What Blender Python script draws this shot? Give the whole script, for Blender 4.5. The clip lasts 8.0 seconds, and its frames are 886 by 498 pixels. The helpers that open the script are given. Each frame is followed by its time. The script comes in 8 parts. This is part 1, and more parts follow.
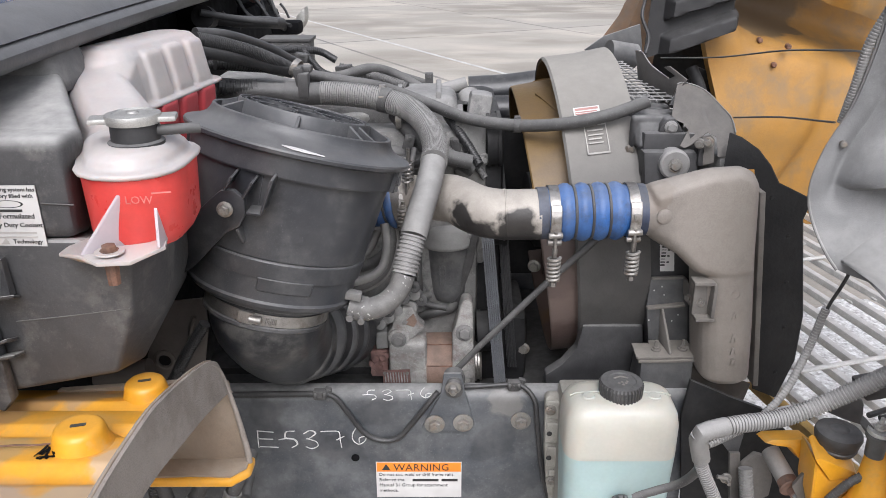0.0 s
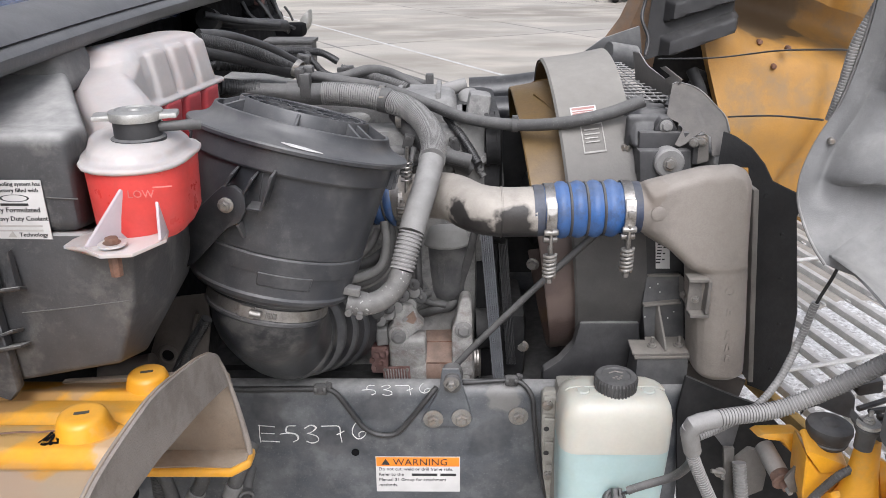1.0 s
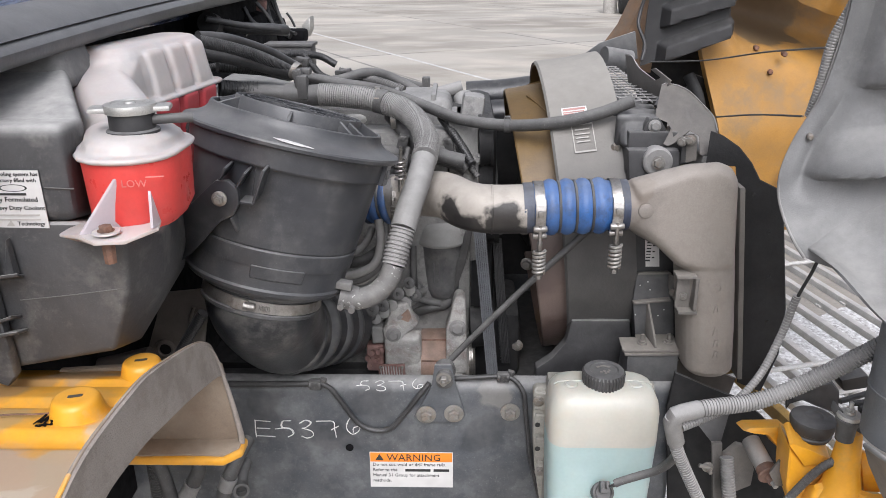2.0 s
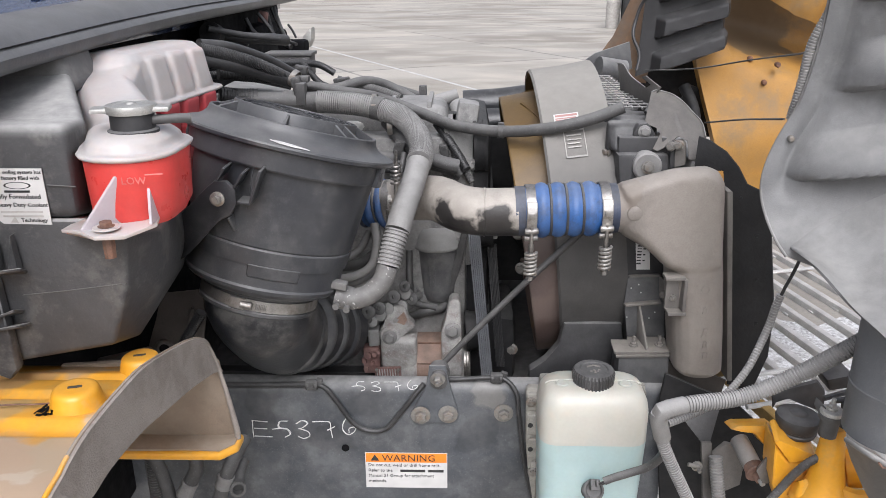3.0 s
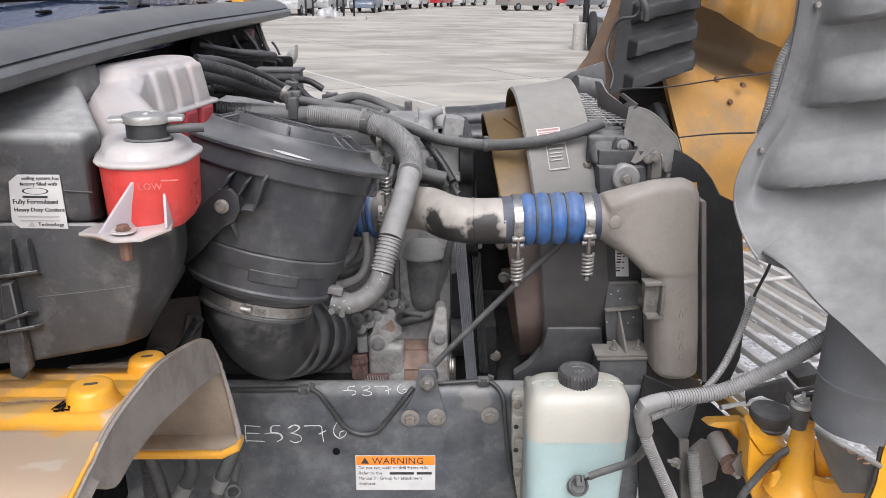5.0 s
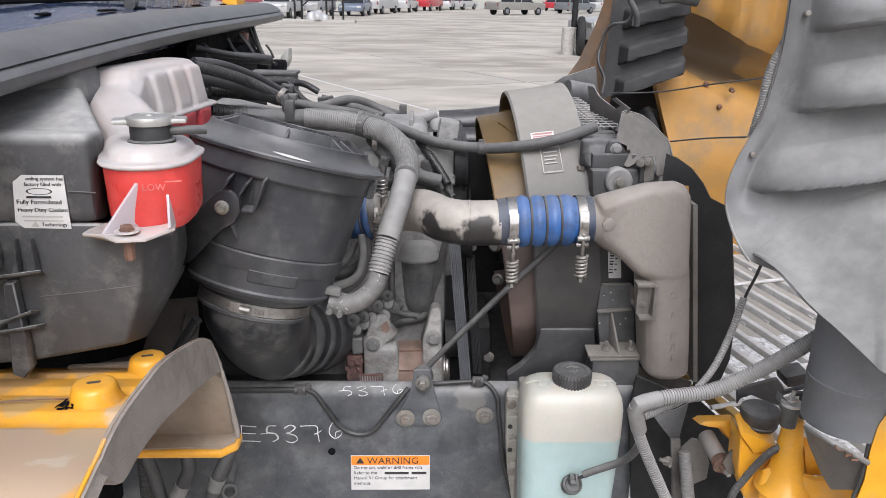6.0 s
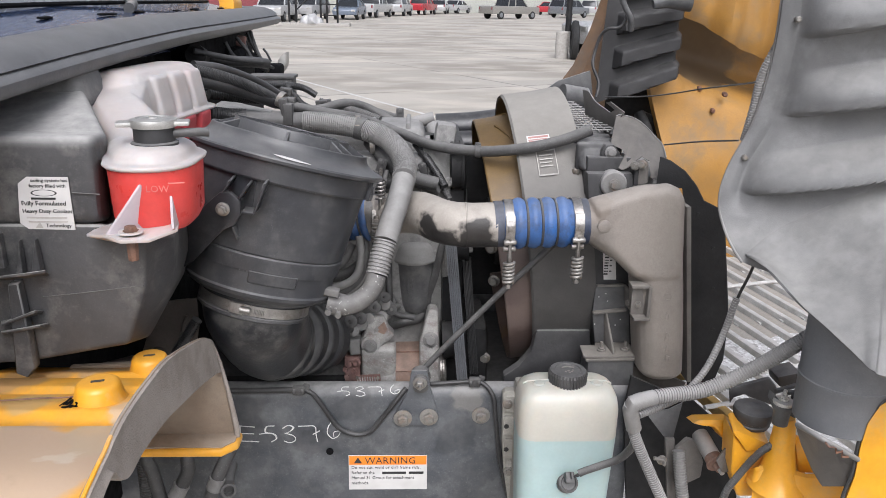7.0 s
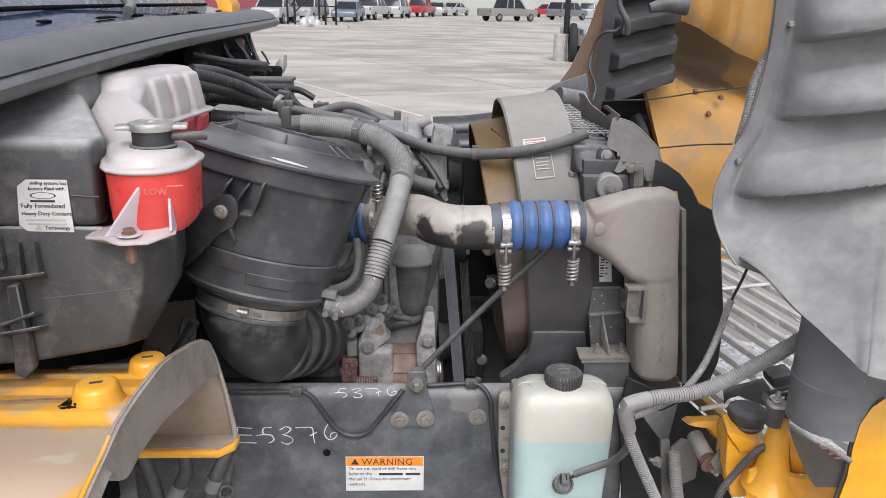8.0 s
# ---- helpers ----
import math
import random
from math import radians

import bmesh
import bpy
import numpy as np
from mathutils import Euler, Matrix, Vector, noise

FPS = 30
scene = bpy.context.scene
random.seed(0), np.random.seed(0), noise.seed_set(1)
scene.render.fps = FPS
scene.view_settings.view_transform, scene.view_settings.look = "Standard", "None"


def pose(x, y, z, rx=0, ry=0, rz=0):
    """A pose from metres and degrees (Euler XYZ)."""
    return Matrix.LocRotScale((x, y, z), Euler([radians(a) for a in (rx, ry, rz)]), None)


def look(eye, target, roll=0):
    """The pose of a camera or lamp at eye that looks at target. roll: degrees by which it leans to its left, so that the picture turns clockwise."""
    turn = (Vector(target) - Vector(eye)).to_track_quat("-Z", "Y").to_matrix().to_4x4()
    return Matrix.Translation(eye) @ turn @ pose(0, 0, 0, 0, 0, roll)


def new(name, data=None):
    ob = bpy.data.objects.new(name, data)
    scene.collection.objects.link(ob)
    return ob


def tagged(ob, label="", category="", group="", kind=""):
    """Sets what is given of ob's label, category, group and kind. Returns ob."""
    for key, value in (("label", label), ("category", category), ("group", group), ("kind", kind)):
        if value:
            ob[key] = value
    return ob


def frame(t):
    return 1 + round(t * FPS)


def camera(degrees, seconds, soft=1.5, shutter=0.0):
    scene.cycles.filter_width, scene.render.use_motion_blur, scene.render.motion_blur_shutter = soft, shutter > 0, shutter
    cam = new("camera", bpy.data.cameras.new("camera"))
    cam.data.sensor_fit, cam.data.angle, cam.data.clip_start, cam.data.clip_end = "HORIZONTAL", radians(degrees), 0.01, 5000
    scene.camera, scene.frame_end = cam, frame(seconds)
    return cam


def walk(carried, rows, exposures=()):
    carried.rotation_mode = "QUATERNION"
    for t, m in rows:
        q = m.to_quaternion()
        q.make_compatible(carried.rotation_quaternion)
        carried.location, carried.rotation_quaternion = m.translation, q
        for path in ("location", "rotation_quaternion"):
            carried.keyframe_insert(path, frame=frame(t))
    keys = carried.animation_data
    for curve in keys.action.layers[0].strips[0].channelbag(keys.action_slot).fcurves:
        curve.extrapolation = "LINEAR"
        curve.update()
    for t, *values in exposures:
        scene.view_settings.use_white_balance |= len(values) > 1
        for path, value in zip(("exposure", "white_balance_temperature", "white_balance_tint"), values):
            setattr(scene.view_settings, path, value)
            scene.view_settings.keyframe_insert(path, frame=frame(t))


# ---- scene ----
cam = camera(60.0, 8.0, soft=0.8)
METRES, EYE, TILT, LEAN, TURN = 0.27, 1.65, -22.2, 0.0, 0.0
ROWS = [
    (0.0, 0.0, 0.0, 0.0, -0.0, 0.0, 0.0),
    (0.5, 0.0102, -0.028, -0.018, 0.2, 0.09, 0.0),
    (1.0, 0.0621, -0.0884, -0.0486, 0.51, 0.29, -0.06),
    (1.5, 0.1187, -0.1301, -0.0959, 0.84, 0.64, -0.15),
    (3.0, 0.2517, -0.2961, -0.2406, 1.38, 2.18, -0.36),
    (3.5, 0.1975, -0.3388, -0.2684, 0.97, 2.67, -0.26),
    (4.0, 0.1416, -0.4501, -0.3055, 0.31, 3.07, -0.16),
    (4.5, 0.119, -0.5029, -0.3243, -0.38, 3.38, -0.12),
    (6.0, 0.0339, -0.6033, -0.3548, -1.87, 3.86, -0.22),
    (6.5, 0.0199, -0.6423, -0.3653, -2.13, 3.99, -0.2),
    (7.0, 0.0069, -0.6732, -0.3739, -2.31, 4.12, -0.2),
    (7.5, -0.0081, -0.69, -0.3699, -2.38, 4.22, -0.22),
    (8.0, 0.018, -0.7096, -0.3738, -2.44, 4.27, -0.24),
]
walk(cam, [(t, pose(0, 0, EYE, TILT, LEAN, TURN) @ pose(METRES * x, METRES * y, METRES * z, 90 + pitch, roll, yaw)) for t, x, y, z, yaw, pitch, roll in ROWS],
     exposures=[(0.0, 0.27, 6150, 13), (8.0, 0.22, 6150, 13)])

# world: bright overcast sky and a wide weak sun
world = bpy.data.worlds.new("overcast_sky")
scene.world = world
world.use_nodes = True
wn, wl = world.node_tree.nodes, world.node_tree.links
wn.clear()
sky = wn.new("ShaderNodeTexSky")
sky.sky_type = "NISHITA"
sky.sun_disc = False
sky.sun_elevation, sky.sun_rotation = radians(46), radians(178)
sky.air_density, sky.dust_density, sky.ozone_density = 1.0, 4.0, 1.0
wash = wn.new("ShaderNodeHueSaturation")
wash.inputs["Saturation"].default_value = 0.3
back = wn.new("ShaderNodeBackground")
back.inputs["Strength"].default_value = 0.15
wout = wn.new("ShaderNodeOutputWorld")
wl.new(sky.outputs[0], wash.inputs["Color"])
wl.new(wash.outputs[0], back.inputs["Color"])
wl.new(back.outputs[0], wout.inputs["Surface"])
sun = new("sun", bpy.data.lights.new("sun", "SUN"))
sun.data.energy, sun.data.angle, sun.data.color = 2.0, radians(40), (1.0, 0.98, 0.96)
sun.matrix_world = look((0, 0, 10), (10 * math.sin(radians(178)) * -0.96, 10 * math.cos(radians(178)) * -0.96, 0))


# ---- materials ----
def mat(name, base, rough=0.6, metal=0.0, vary=0.25, scale=14.0, bump=0.15, fine=160.0, dust=0.0, dust_top=0.0,
        dust_colour=(0.33, 0.325, 0.315), stain=None, stain_amount=0.0, stain_scale=6.0, sub=0.0, coat=0.0, spots=(), soft=(0.25, 0.55), speckle=0.0, mottle=0.6, speck=420.0, wet=0.0):
    """A painted, moulded or cast surface: cloudy variation, fine grain, a film of dust that also settles on top,
    stains, and spots of wear, oil or painted shade.
    """
    m = bpy.data.materials.new(name)
    m.use_nodes = True
    nt = m.node_tree
    n, l = nt.nodes, nt.links
    bsdf = n["Principled BSDF"]
    geo = n.new("ShaderNodeNewGeometry")

    def cloud(s, detail=6.0, lo=0.35, hi=0.65, rough_=0.6):
        t = n.new("ShaderNodeTexNoise")
        t.inputs["Scale"].default_value, t.inputs["Detail"].default_value, t.inputs["Roughness"].default_value = s, detail, rough_
        l.new(geo.outputs["Position"], t.inputs["Vector"])
        r = n.new("ShaderNodeMapRange")
        r.inputs["From Min"].default_value, r.inputs["From Max"].default_value = lo, hi
        l.new(t.outputs["Fac"], r.inputs["Value"])
        return r.outputs[0]

    def mix(fac, a, b):
        x = n.new("ShaderNodeMix")
        x.data_type = "RGBA"
        if isinstance(fac, float):
            x.inputs["Factor"].default_value = fac
        else:
            l.new(fac, x.inputs["Factor"])
        for sock, v in ((x.inputs[6], a), (x.inputs[7], b)):
            if isinstance(v, tuple):
                sock.default_value = (*v[:3], 1)
            else:
                l.new(v, sock)
        return x.outputs[2]

    def maths(op, a, b):
        x = n.new("ShaderNodeMath")
        x.operation = op
        x.use_clamp = True
        for sock, v in zip(x.inputs, (a, b)):
            if isinstance(v, (int, float)):
                sock.default_value = v
            else:
                l.new(v, sock)
        return x.outputs[0]

    lo = tuple(c * (1 - vary) for c in base)
    hi = tuple(min(1, c * (1 + vary)) for c in base)
    col = mix(cloud(scale), lo, hi)
    grain = cloud(fine, 3.0, 0.2, 0.8)
    col = mix(maths("MULTIPLY", grain, 0.7 * vary + 0.08), col, tuple(c * 0.45 for c in base))
    if bump > 0.05:
        col = mix(maths("MULTIPLY", cloud(750.0, 2.0, 0.42, 0.66), 0.42), col, tuple(c * 0.4 for c in base))
    if stain:
        col = mix(maths("MULTIPLY", cloud(stain_scale, 8.0, 0.5, 0.62, 0.7), stain_amount), col, stain)
    if speckle:
        col = mix(maths("MULTIPLY", cloud(speck, 2.0, 0.64, 0.7), speckle), col, (0.55, 0.54, 0.52))
    dry = 1.0
    for centre, radius, colour, amount in spots:
        off = n.new("ShaderNodeVectorMath")
        off.operation = "DISTANCE"
        warp = n.new("ShaderNodeTexNoise")
        warp.inputs["Scale"].default_value, warp.inputs["Detail"].default_value = 0.8 / radius, 6.0
        l.new(geo.outputs["Position"], warp.inputs["Vector"])
        shift = n.new("ShaderNodeVectorMath")
        shift.operation = "MULTIPLY_ADD"
        l.new(warp.outputs["Color"], shift.inputs[0])
        shift.inputs[1].default_value = (radius * 2.2,) * 3
        l.new(geo.outputs["Position"], shift.inputs[2])
        l.new(shift.outputs[0], off.inputs[0])
        off.inputs[1].default_value = tuple(c + radius * 1.1 for c in centre)
        near = n.new("ShaderNodeMapRange")
        near.inputs["From Min"].default_value, near.inputs["From Max"].default_value = radius, radius * 0.55
        l.new(off.outputs["Value"], near.inputs["Value"])
        worn = maths("MULTIPLY", maths("ADD", near.outputs[0], maths("SUBTRACT", maths("ADD", maths("MULTIPLY", cloud(16.0, 7.0, 0.3, 0.7, 0.7), 0.9), maths("MULTIPLY", cloud(70.0, 4.0, 0.3, 0.7), 0.35)), 0.7)), near.outputs[0])
        sharp = n.new("ShaderNodeMapRange")
        sharp.inputs["From Min"].default_value, sharp.inputs["From Max"].default_value, sharp.inputs["To Max"].default_value = soft[0], soft[1], amount
        l.new(worn, sharp.inputs["Value"])
        col = mix(sharp.outputs[0], col, colour)
        if wet:
            dry = maths("MULTIPLY", dry, maths("SUBTRACT", 1.0, maths("MULTIPLY", sharp.outputs[0], wet)))
    rsock = None
    if dust or dust_top:
        sep = n.new("ShaderNodeSeparateXYZ")
        l.new(geo.outputs["Normal"], sep.inputs[0])
        up = maths("MULTIPLY", maths("POWER", maths("MAXIMUM", sep.outputs[2], 0.0), 1.3), dust_top)
        film = maths("MULTIPLY", cloud(9.0, 7.0, 0.3, 0.7), dust)
        fac = maths("MULTIPLY", maths("ADD", up, film), maths("ADD", maths("MULTIPLY", cloud(45.0, 5.0, 0.25, 0.7), mottle), 0.75 - mottle / 2))
        if wet:
            fac = maths("MULTIPLY", fac, dry)
        col = mix(fac, col, dust_colour)
        rr = n.new("ShaderNodeMapRange")
        rr.inputs["To Min"].default_value, rr.inputs["To Max"].default_value = rough, 0.95
        l.new(fac, rr.inputs["Value"])
        rsock = rr.outputs[0]
    l.new(col, bsdf.inputs["Base Color"])
    if rsock is not None:
        l.new(rsock, bsdf.inputs["Roughness"])
    else:
        rr = n.new("ShaderNodeMapRange")
        rr.inputs["To Min"].default_value, rr.inputs["To Max"].default_value = max(0.02, rough - 0.08), min(1, rough + 0.12)
        l.new(cloud(30.0), rr.inputs["Value"])
        l.new(rr.outputs[0], bsdf.inputs["Roughness"])
    bsdf.inputs["Metallic"].default_value = metal
    bsdf.inputs["Subsurface Weight"].default_value = sub
    if sub:
        bsdf.inputs["Subsurface Radius"].default_value = (0.03, 0.02, 0.015)
        bsdf.inputs["Subsurface Scale"].default_value = 0.4
    bsdf.inputs["Coat Weight"].default_value = coat
    if bump:
        t1 = n.new("ShaderNodeTexNoise")
        t1.inputs["Scale"].default_value, t1.inputs["Detail"].default_value = fine, 4.0
        l.new(geo.outputs["Position"], t1.inputs["Vector"])
        b = n.new("ShaderNodeBump")
        b.inputs["Strength"].default_value, b.inputs["Distance"].default_value = bump, 0.004
        l.new(t1.outputs["Fac"], b.inputs["Height"])
        l.new(b.outputs["Normal"], bsdf.inputs["Normal"])
    return m


PLASTIC = mat("black_plastic_dusty", (0.035, 0.037, 0.041), 0.5, dust=0.3, dust_top=0.55, stain=(0.02, 0.02, 0.022), stain_amount=0.5)
# Real dust, made paler on top to paint in sky light the cowl blocks.
PLASTIC_BOX = mat("housing_plastic_dusty", (0.05, 0.05, 0.053), 0.5, dust_colour=(0.46, 0.45, 0.43), dust=0.10, dust_top=0.95, speckle=0.12, speck=700, scale=5, vary=0.2, mottle=0.4, stain=(0.17, 0.165, 0.155), stain_amount=0.5, stain_scale=12)
LAMP_GREY = mat("lamp_housing_plastic", (0.15, 0.157, 0.167), 0.5, vary=0.12, scale=5, dust=0.2, dust_top=0.4, mottle=0.3, speckle=0.2, speck=500, stain=(0.2, 0.2, 0.2), stain_amount=0.25, stain_scale=20)
SHEET = mat("air_shield_sheet", (0.085, 0.08, 0.075), 0.5, vary=0.3, scale=9, dust=0.35, dust_top=0.2, mottle=0.4, dust_colour=(0.3, 0.275, 0.245))
RAD_BLACK = mat("radiator_black", (0.02, 0.02, 0.022), 0.5, vary=0.3, dust=0.12, dust_top=0.5)
TAN_PAINT = mat("dirty_yellow_paint", (0.5, 0.31, 0.075), 0.5, vary=0.2, scale=20, bump=0.1, dust=0.4, dust_colour=(0.4, 0.33, 0.22), stain=(0.16, 0.11, 0.06), stain_amount=0.5, stain_scale=22)
# dust_top is part dust, part the lid rim's lit edges put into colour.
CLEANER = mat("air_cleaner_plastic", (0.028, 0.030, 0.036), 0.3, dust=0.16, dust_top=0.34, scale=5, fine=400, bump=0.08, speckle=0.12, speck=700, mottle=0.4, stain=(0.1, 0.098, 0.095), stain_amount=0.25, stain_scale=18)
RUBBER = mat("black_rubber", (0.024, 0.025, 0.029), 0.3, dust=0.28, dust_top=0.4, bump=0.1, fine=300, speckle=0.07, speck=260, stain=(0.12, 0.115, 0.105), stain_amount=0.5, stain_scale=13)
RUBBER_DARK = mat("wet_black_rubber", (0.012, 0.013, 0.016), 0.3, dust=0.05, dust_top=0.2, bump=0.12, fine=300, speckle=0.06, speck=300, stain=(0.13, 0.125, 0.115), stain_amount=0.55, stain_scale=11)
# Near black without gloss: black parts, and deep shade put into the colour.
VOID = mat("black_parts_and_shade", (0.006, 0.006, 0.007), 0.8)
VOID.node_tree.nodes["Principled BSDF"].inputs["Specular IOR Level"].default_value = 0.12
TERMINAL = mat("reddish_terminal", (0.2, 0.1, 0.085), 0.7, vary=0.3, scale=50, dust=0.3)
FILTER = mat("filter_grey", (0.25, 0.245, 0.235), 0.55, vary=0.2, dust=0.4, dust_top=0.5)
HOSE = mat("dusty_hose", (0.032, 0.031, 0.031), 0.5, mottle=0.4, dust=0.34, dust_top=0.5, speckle=0.2, speck=500, dust_colour=(0.27, 0.265, 0.255))
SPOTTED = mat("spotted_fitting", (0.12, 0.115, 0.108), 0.5, vary=0.3, scale=60, dust=0.2, dust_top=0.3, speckle=1.0, speck=130)
FILTER_BODY = mat("smoky_filter_bowl", (0.075, 0.075, 0.078), 0.4, vary=0.25, dust=0.3, dust_top=0.4, stain=(0.17, 0.165, 0.155), stain_amount=0.5, stain_scale=12)
HOSE_PALE = mat("grey_conduit", (0.16, 0.156, 0.15), 0.5, mottle=0.4, dust=0.4, dust_top=0.7, dust_colour=(0.4, 0.39, 0.375))
CABLE = mat("cable_black", (0.016, 0.016, 0.017), 0.42, dust=0.10, dust_top=0.2, speckle=0.1)
STEEL = mat("clamp_steel", (0.42, 0.40, 0.375), 0.34, 0.85, vary=0.25, scale=40, dust=0.25, dust_top=0.3, stain=(0.14, 0.11, 0.085), stain_amount=0.5, stain_scale=60)
ZINC = mat("dull_zinc_bolt", (0.29, 0.275, 0.25), 0.45, 0.6, dust=0.3, dust_top=0.4, stain=(0.3, 0.2, 0.12), stain_amount=0.4, stain_scale=40)
RUST = mat("rusty_steel", (0.2, 0.09, 0.05), 0.85, 0.2, vary=0.5, scale=50, dust=0.3)
CAST = mat("cast_aluminium_dusty", (0.275, 0.245, 0.218), 0.5, 0.1, vary=0.2, scale=9, spots=(((0.361, 1.270, 1.234), 0.05, (0.17, 0.14, 0.115), 0.7),), speckle=0.15, dust=0.4, dust_top=0.6, dust_colour=(0.345, 0.315, 0.28), stain=(0.14, 0.12, 0.105), stain_amount=0.5, stain_scale=9)
PIPE = mat("dusty_charge_pipe", (0.42, 0.385, 0.34), 0.5, 0.1, vary=0.2, dust=0.12, dust_top=0.4, dust_colour=(0.47, 0.43, 0.38), stain=(0.2, 0.18, 0.16), stain_amount=0.5, stain_scale=9, soft=(0.2, 0.6), wet=0.92, spots=(((0.040, 1.295, 1.150), 0.066, (0.016, 0.015, 0.015), 0.97), ((0.085, 1.270, 1.130), 0.080, (0.018, 0.016, 0.016), 0.97), ((0.130, 1.270, 1.125), 0.076, (0.02, 0.018, 0.017), 0.97), ((0.178, 1.265, 1.120), 0.080, (0.022, 0.02, 0.02), 0.95)))
BLUE = mat("blue_silicone", (0.024, 0.105, 0.32), 0.42, vary=0.2, dust=0.22, dust_top=0.3, dust_colour=(0.3, 0.33, 0.38), stain=(0.02, 0.03, 0.06), stain_amount=0.5, stain_scale=24)
BLUE_DIRTY = mat("grimy_blue_cuff", (0.022, 0.034, 0.07), 0.5, vary=0.4, scale=40, dust=0.3, dust_top=0.3, stain=(0.02, 0.02, 0.022), stain_amount=0.6, stain_scale=30)
RAIL = mat("rail_paint", (0.055, 0.062, 0.072), 0.42, vary=0.35, scale=7, soft=(0.1, 0.6), spots=(((-0.36, 1.32, 0.735), 0.06, (0.016, 0.019, 0.024), 0.8), ((-0.22, 1.32, 0.66), 0.05, (0.018, 0.021, 0.027), 0.75), ((-0.13, 1.32, 0.755), 0.06, (0.018, 0.021, 0.027), 0.8), ((0.10, 1.32, 0.68), 0.06, (0.02, 0.024, 0.03), 0.7), ((0.12, 1.32, 0.765), 0.05, (0.17, 0.16, 0.145), 0.6)), speckle=0.1, speck=300, dust=0.25, dust_top=0.85, stain=(0.14, 0.145, 0.15), stain_amount=0.4, stain_scale=16)
SHROUD = mat("shroud_dusty", (0.055, 0.053, 0.052), 0.55, vary=0.15, dust=0.12, dust_top=0.95, mottle=0.12, dust_colour=(0.38, 0.36, 0.325))
TANK = mat("tank_dark", (0.045, 0.046, 0.049), 0.55, dust=0.3, dust_top=0.7)
ENGINE = mat("engine_grey", (0.22, 0.215, 0.205), 0.65, 0.0, vary=0.4, scale=22, dust=0.6, dust_top=0.55, bump=0.4, fine=90, speckle=0.3, speck=350, stain=(0.02, 0.02, 0.02), stain_amount=0.7, stain_scale=22)
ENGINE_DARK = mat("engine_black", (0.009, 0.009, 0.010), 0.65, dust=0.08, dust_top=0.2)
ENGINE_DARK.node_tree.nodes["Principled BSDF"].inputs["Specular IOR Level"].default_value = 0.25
ALU = mat("bright_alu", (0.55, 0.54, 0.51), 0.4, 0.6, dust=0.3, dust_top=0.3)
ALTERNATOR = mat("corroded_alu", (0.40, 0.39, 0.37), 0.6, 0.0, vary=0.35, scale=30, bump=0.4, fine=300, dust=0.3, dust_top=0.3, dust_colour=(0.42, 0.40, 0.375), speckle=0.85, speck=330, stain=(0.15, 0.095, 0.08), stain_amount=0.55, stain_scale=35)
COPPER = mat("stator_brown", (0.29, 0.185, 0.135), 0.65, 0.0, vary=0.3, scale=40, dust=0.25)
BELT = mat("belt_rubber", (0.12, 0.128, 0.142), 0.55, vary=0.2, dust=0.2)
FAN = mat("tan_fan_plastic", (0.17, 0.102, 0.028), 0.45, vary=0.25, scale=7, dust=0.25, dust_colour=(0.20, 0.145, 0.10), stain=(0.07, 0.045, 0.025), stain_amount=0.4, stain_scale=6, soft=(0.05, 0.5), spots=(((0.24, 1.46, 0.84), 0.20, (0.155, 0.118, 0.108), 0.97), ((0.26, 1.60, 0.74), 0.24, (0.085, 0.058, 0.05), 0.97), ((0.22, 1.46, 1.03), 0.11, (0.11, 0.082, 0.076), 0.97), ((0.26, 2.0, 0.85), 0.3, (0.13, 0.09, 0.08), 0.95)))
# dust_top here lightens the top face in place of the light it reflects.
COWL = mat("cowl_plastic", (0.078, 0.081, 0.088), 0.4, dust=0.2, dust_top=0.32, mottle=0.3, bump=0.08)
HOOD_EDGE = mat("brown_stained_edge", (0.19, 0.105, 0.05), 0.6, dust=0.35, dust_colour=(0.24, 0.2, 0.165), stain=(0.11, 0.085, 0.065), stain_amount=0.7, stain_scale=5)
YELLOW = mat("yellow_paint", (0.8, 0.37, 0.012), 0.3, vary=0.1, scale=14, bump=0.04, dust=0.14, dust_top=0.12, dust_colour=(0.58, 0.42, 0.24), stain=(0.5, 0.32, 0.12), stain_amount=0.5, stain_scale=9, soft=(0.1, 0.65), spots=(((-0.46, 0.545, 1.09), 0.17, (0.5, 0.385, 0.295), 0.94), ((-0.66, 0.53, 1.09), 0.18, (0.47, 0.35, 0.26), 0.92), ((-0.36, 0.64, 1.10), 0.08, (0.5, 0.40, 0.29), 0.9), ((-0.45, 0.50, 1.085), 0.05, (0.3, 0.22, 0.15), 0.7), ((-0.52, 0.60, 1.1), 0.05, (0.58, 0.50, 0.40), 0.85), ((-0.62, 0.58, 1.1), 0.06, (0.34, 0.25, 0.17), 0.7), ((-0.40, 0.56, 1.1), 0.035, (0.6, 0.53, 0.44), 0.8), ((-0.52, 0.745, 1.09), 0.05, (0.5, 0.34, 0.15), 0.7), ((-0.60, 0.86, 1.07), 0.09, (0.36, 0.22, 0.11), 0.75), ((-0.52, 0.94, 1.04), 0.07, (0.44, 0.31, 0.2), 0.75), ((-0.37, 0.72, 1.09), 0.05, (0.55, 0.43, 0.31), 0.8)))
YELLOW_WORN = mat("yellow_worn", (0.27, 0.205, 0.15), 0.6, vary=0.2, dust=0.5, dust_top=0.35, dust_colour=(0.42, 0.36, 0.29), stain=(0.2, 0.15, 0.11), stain_amount=0.7, stain_scale=7)
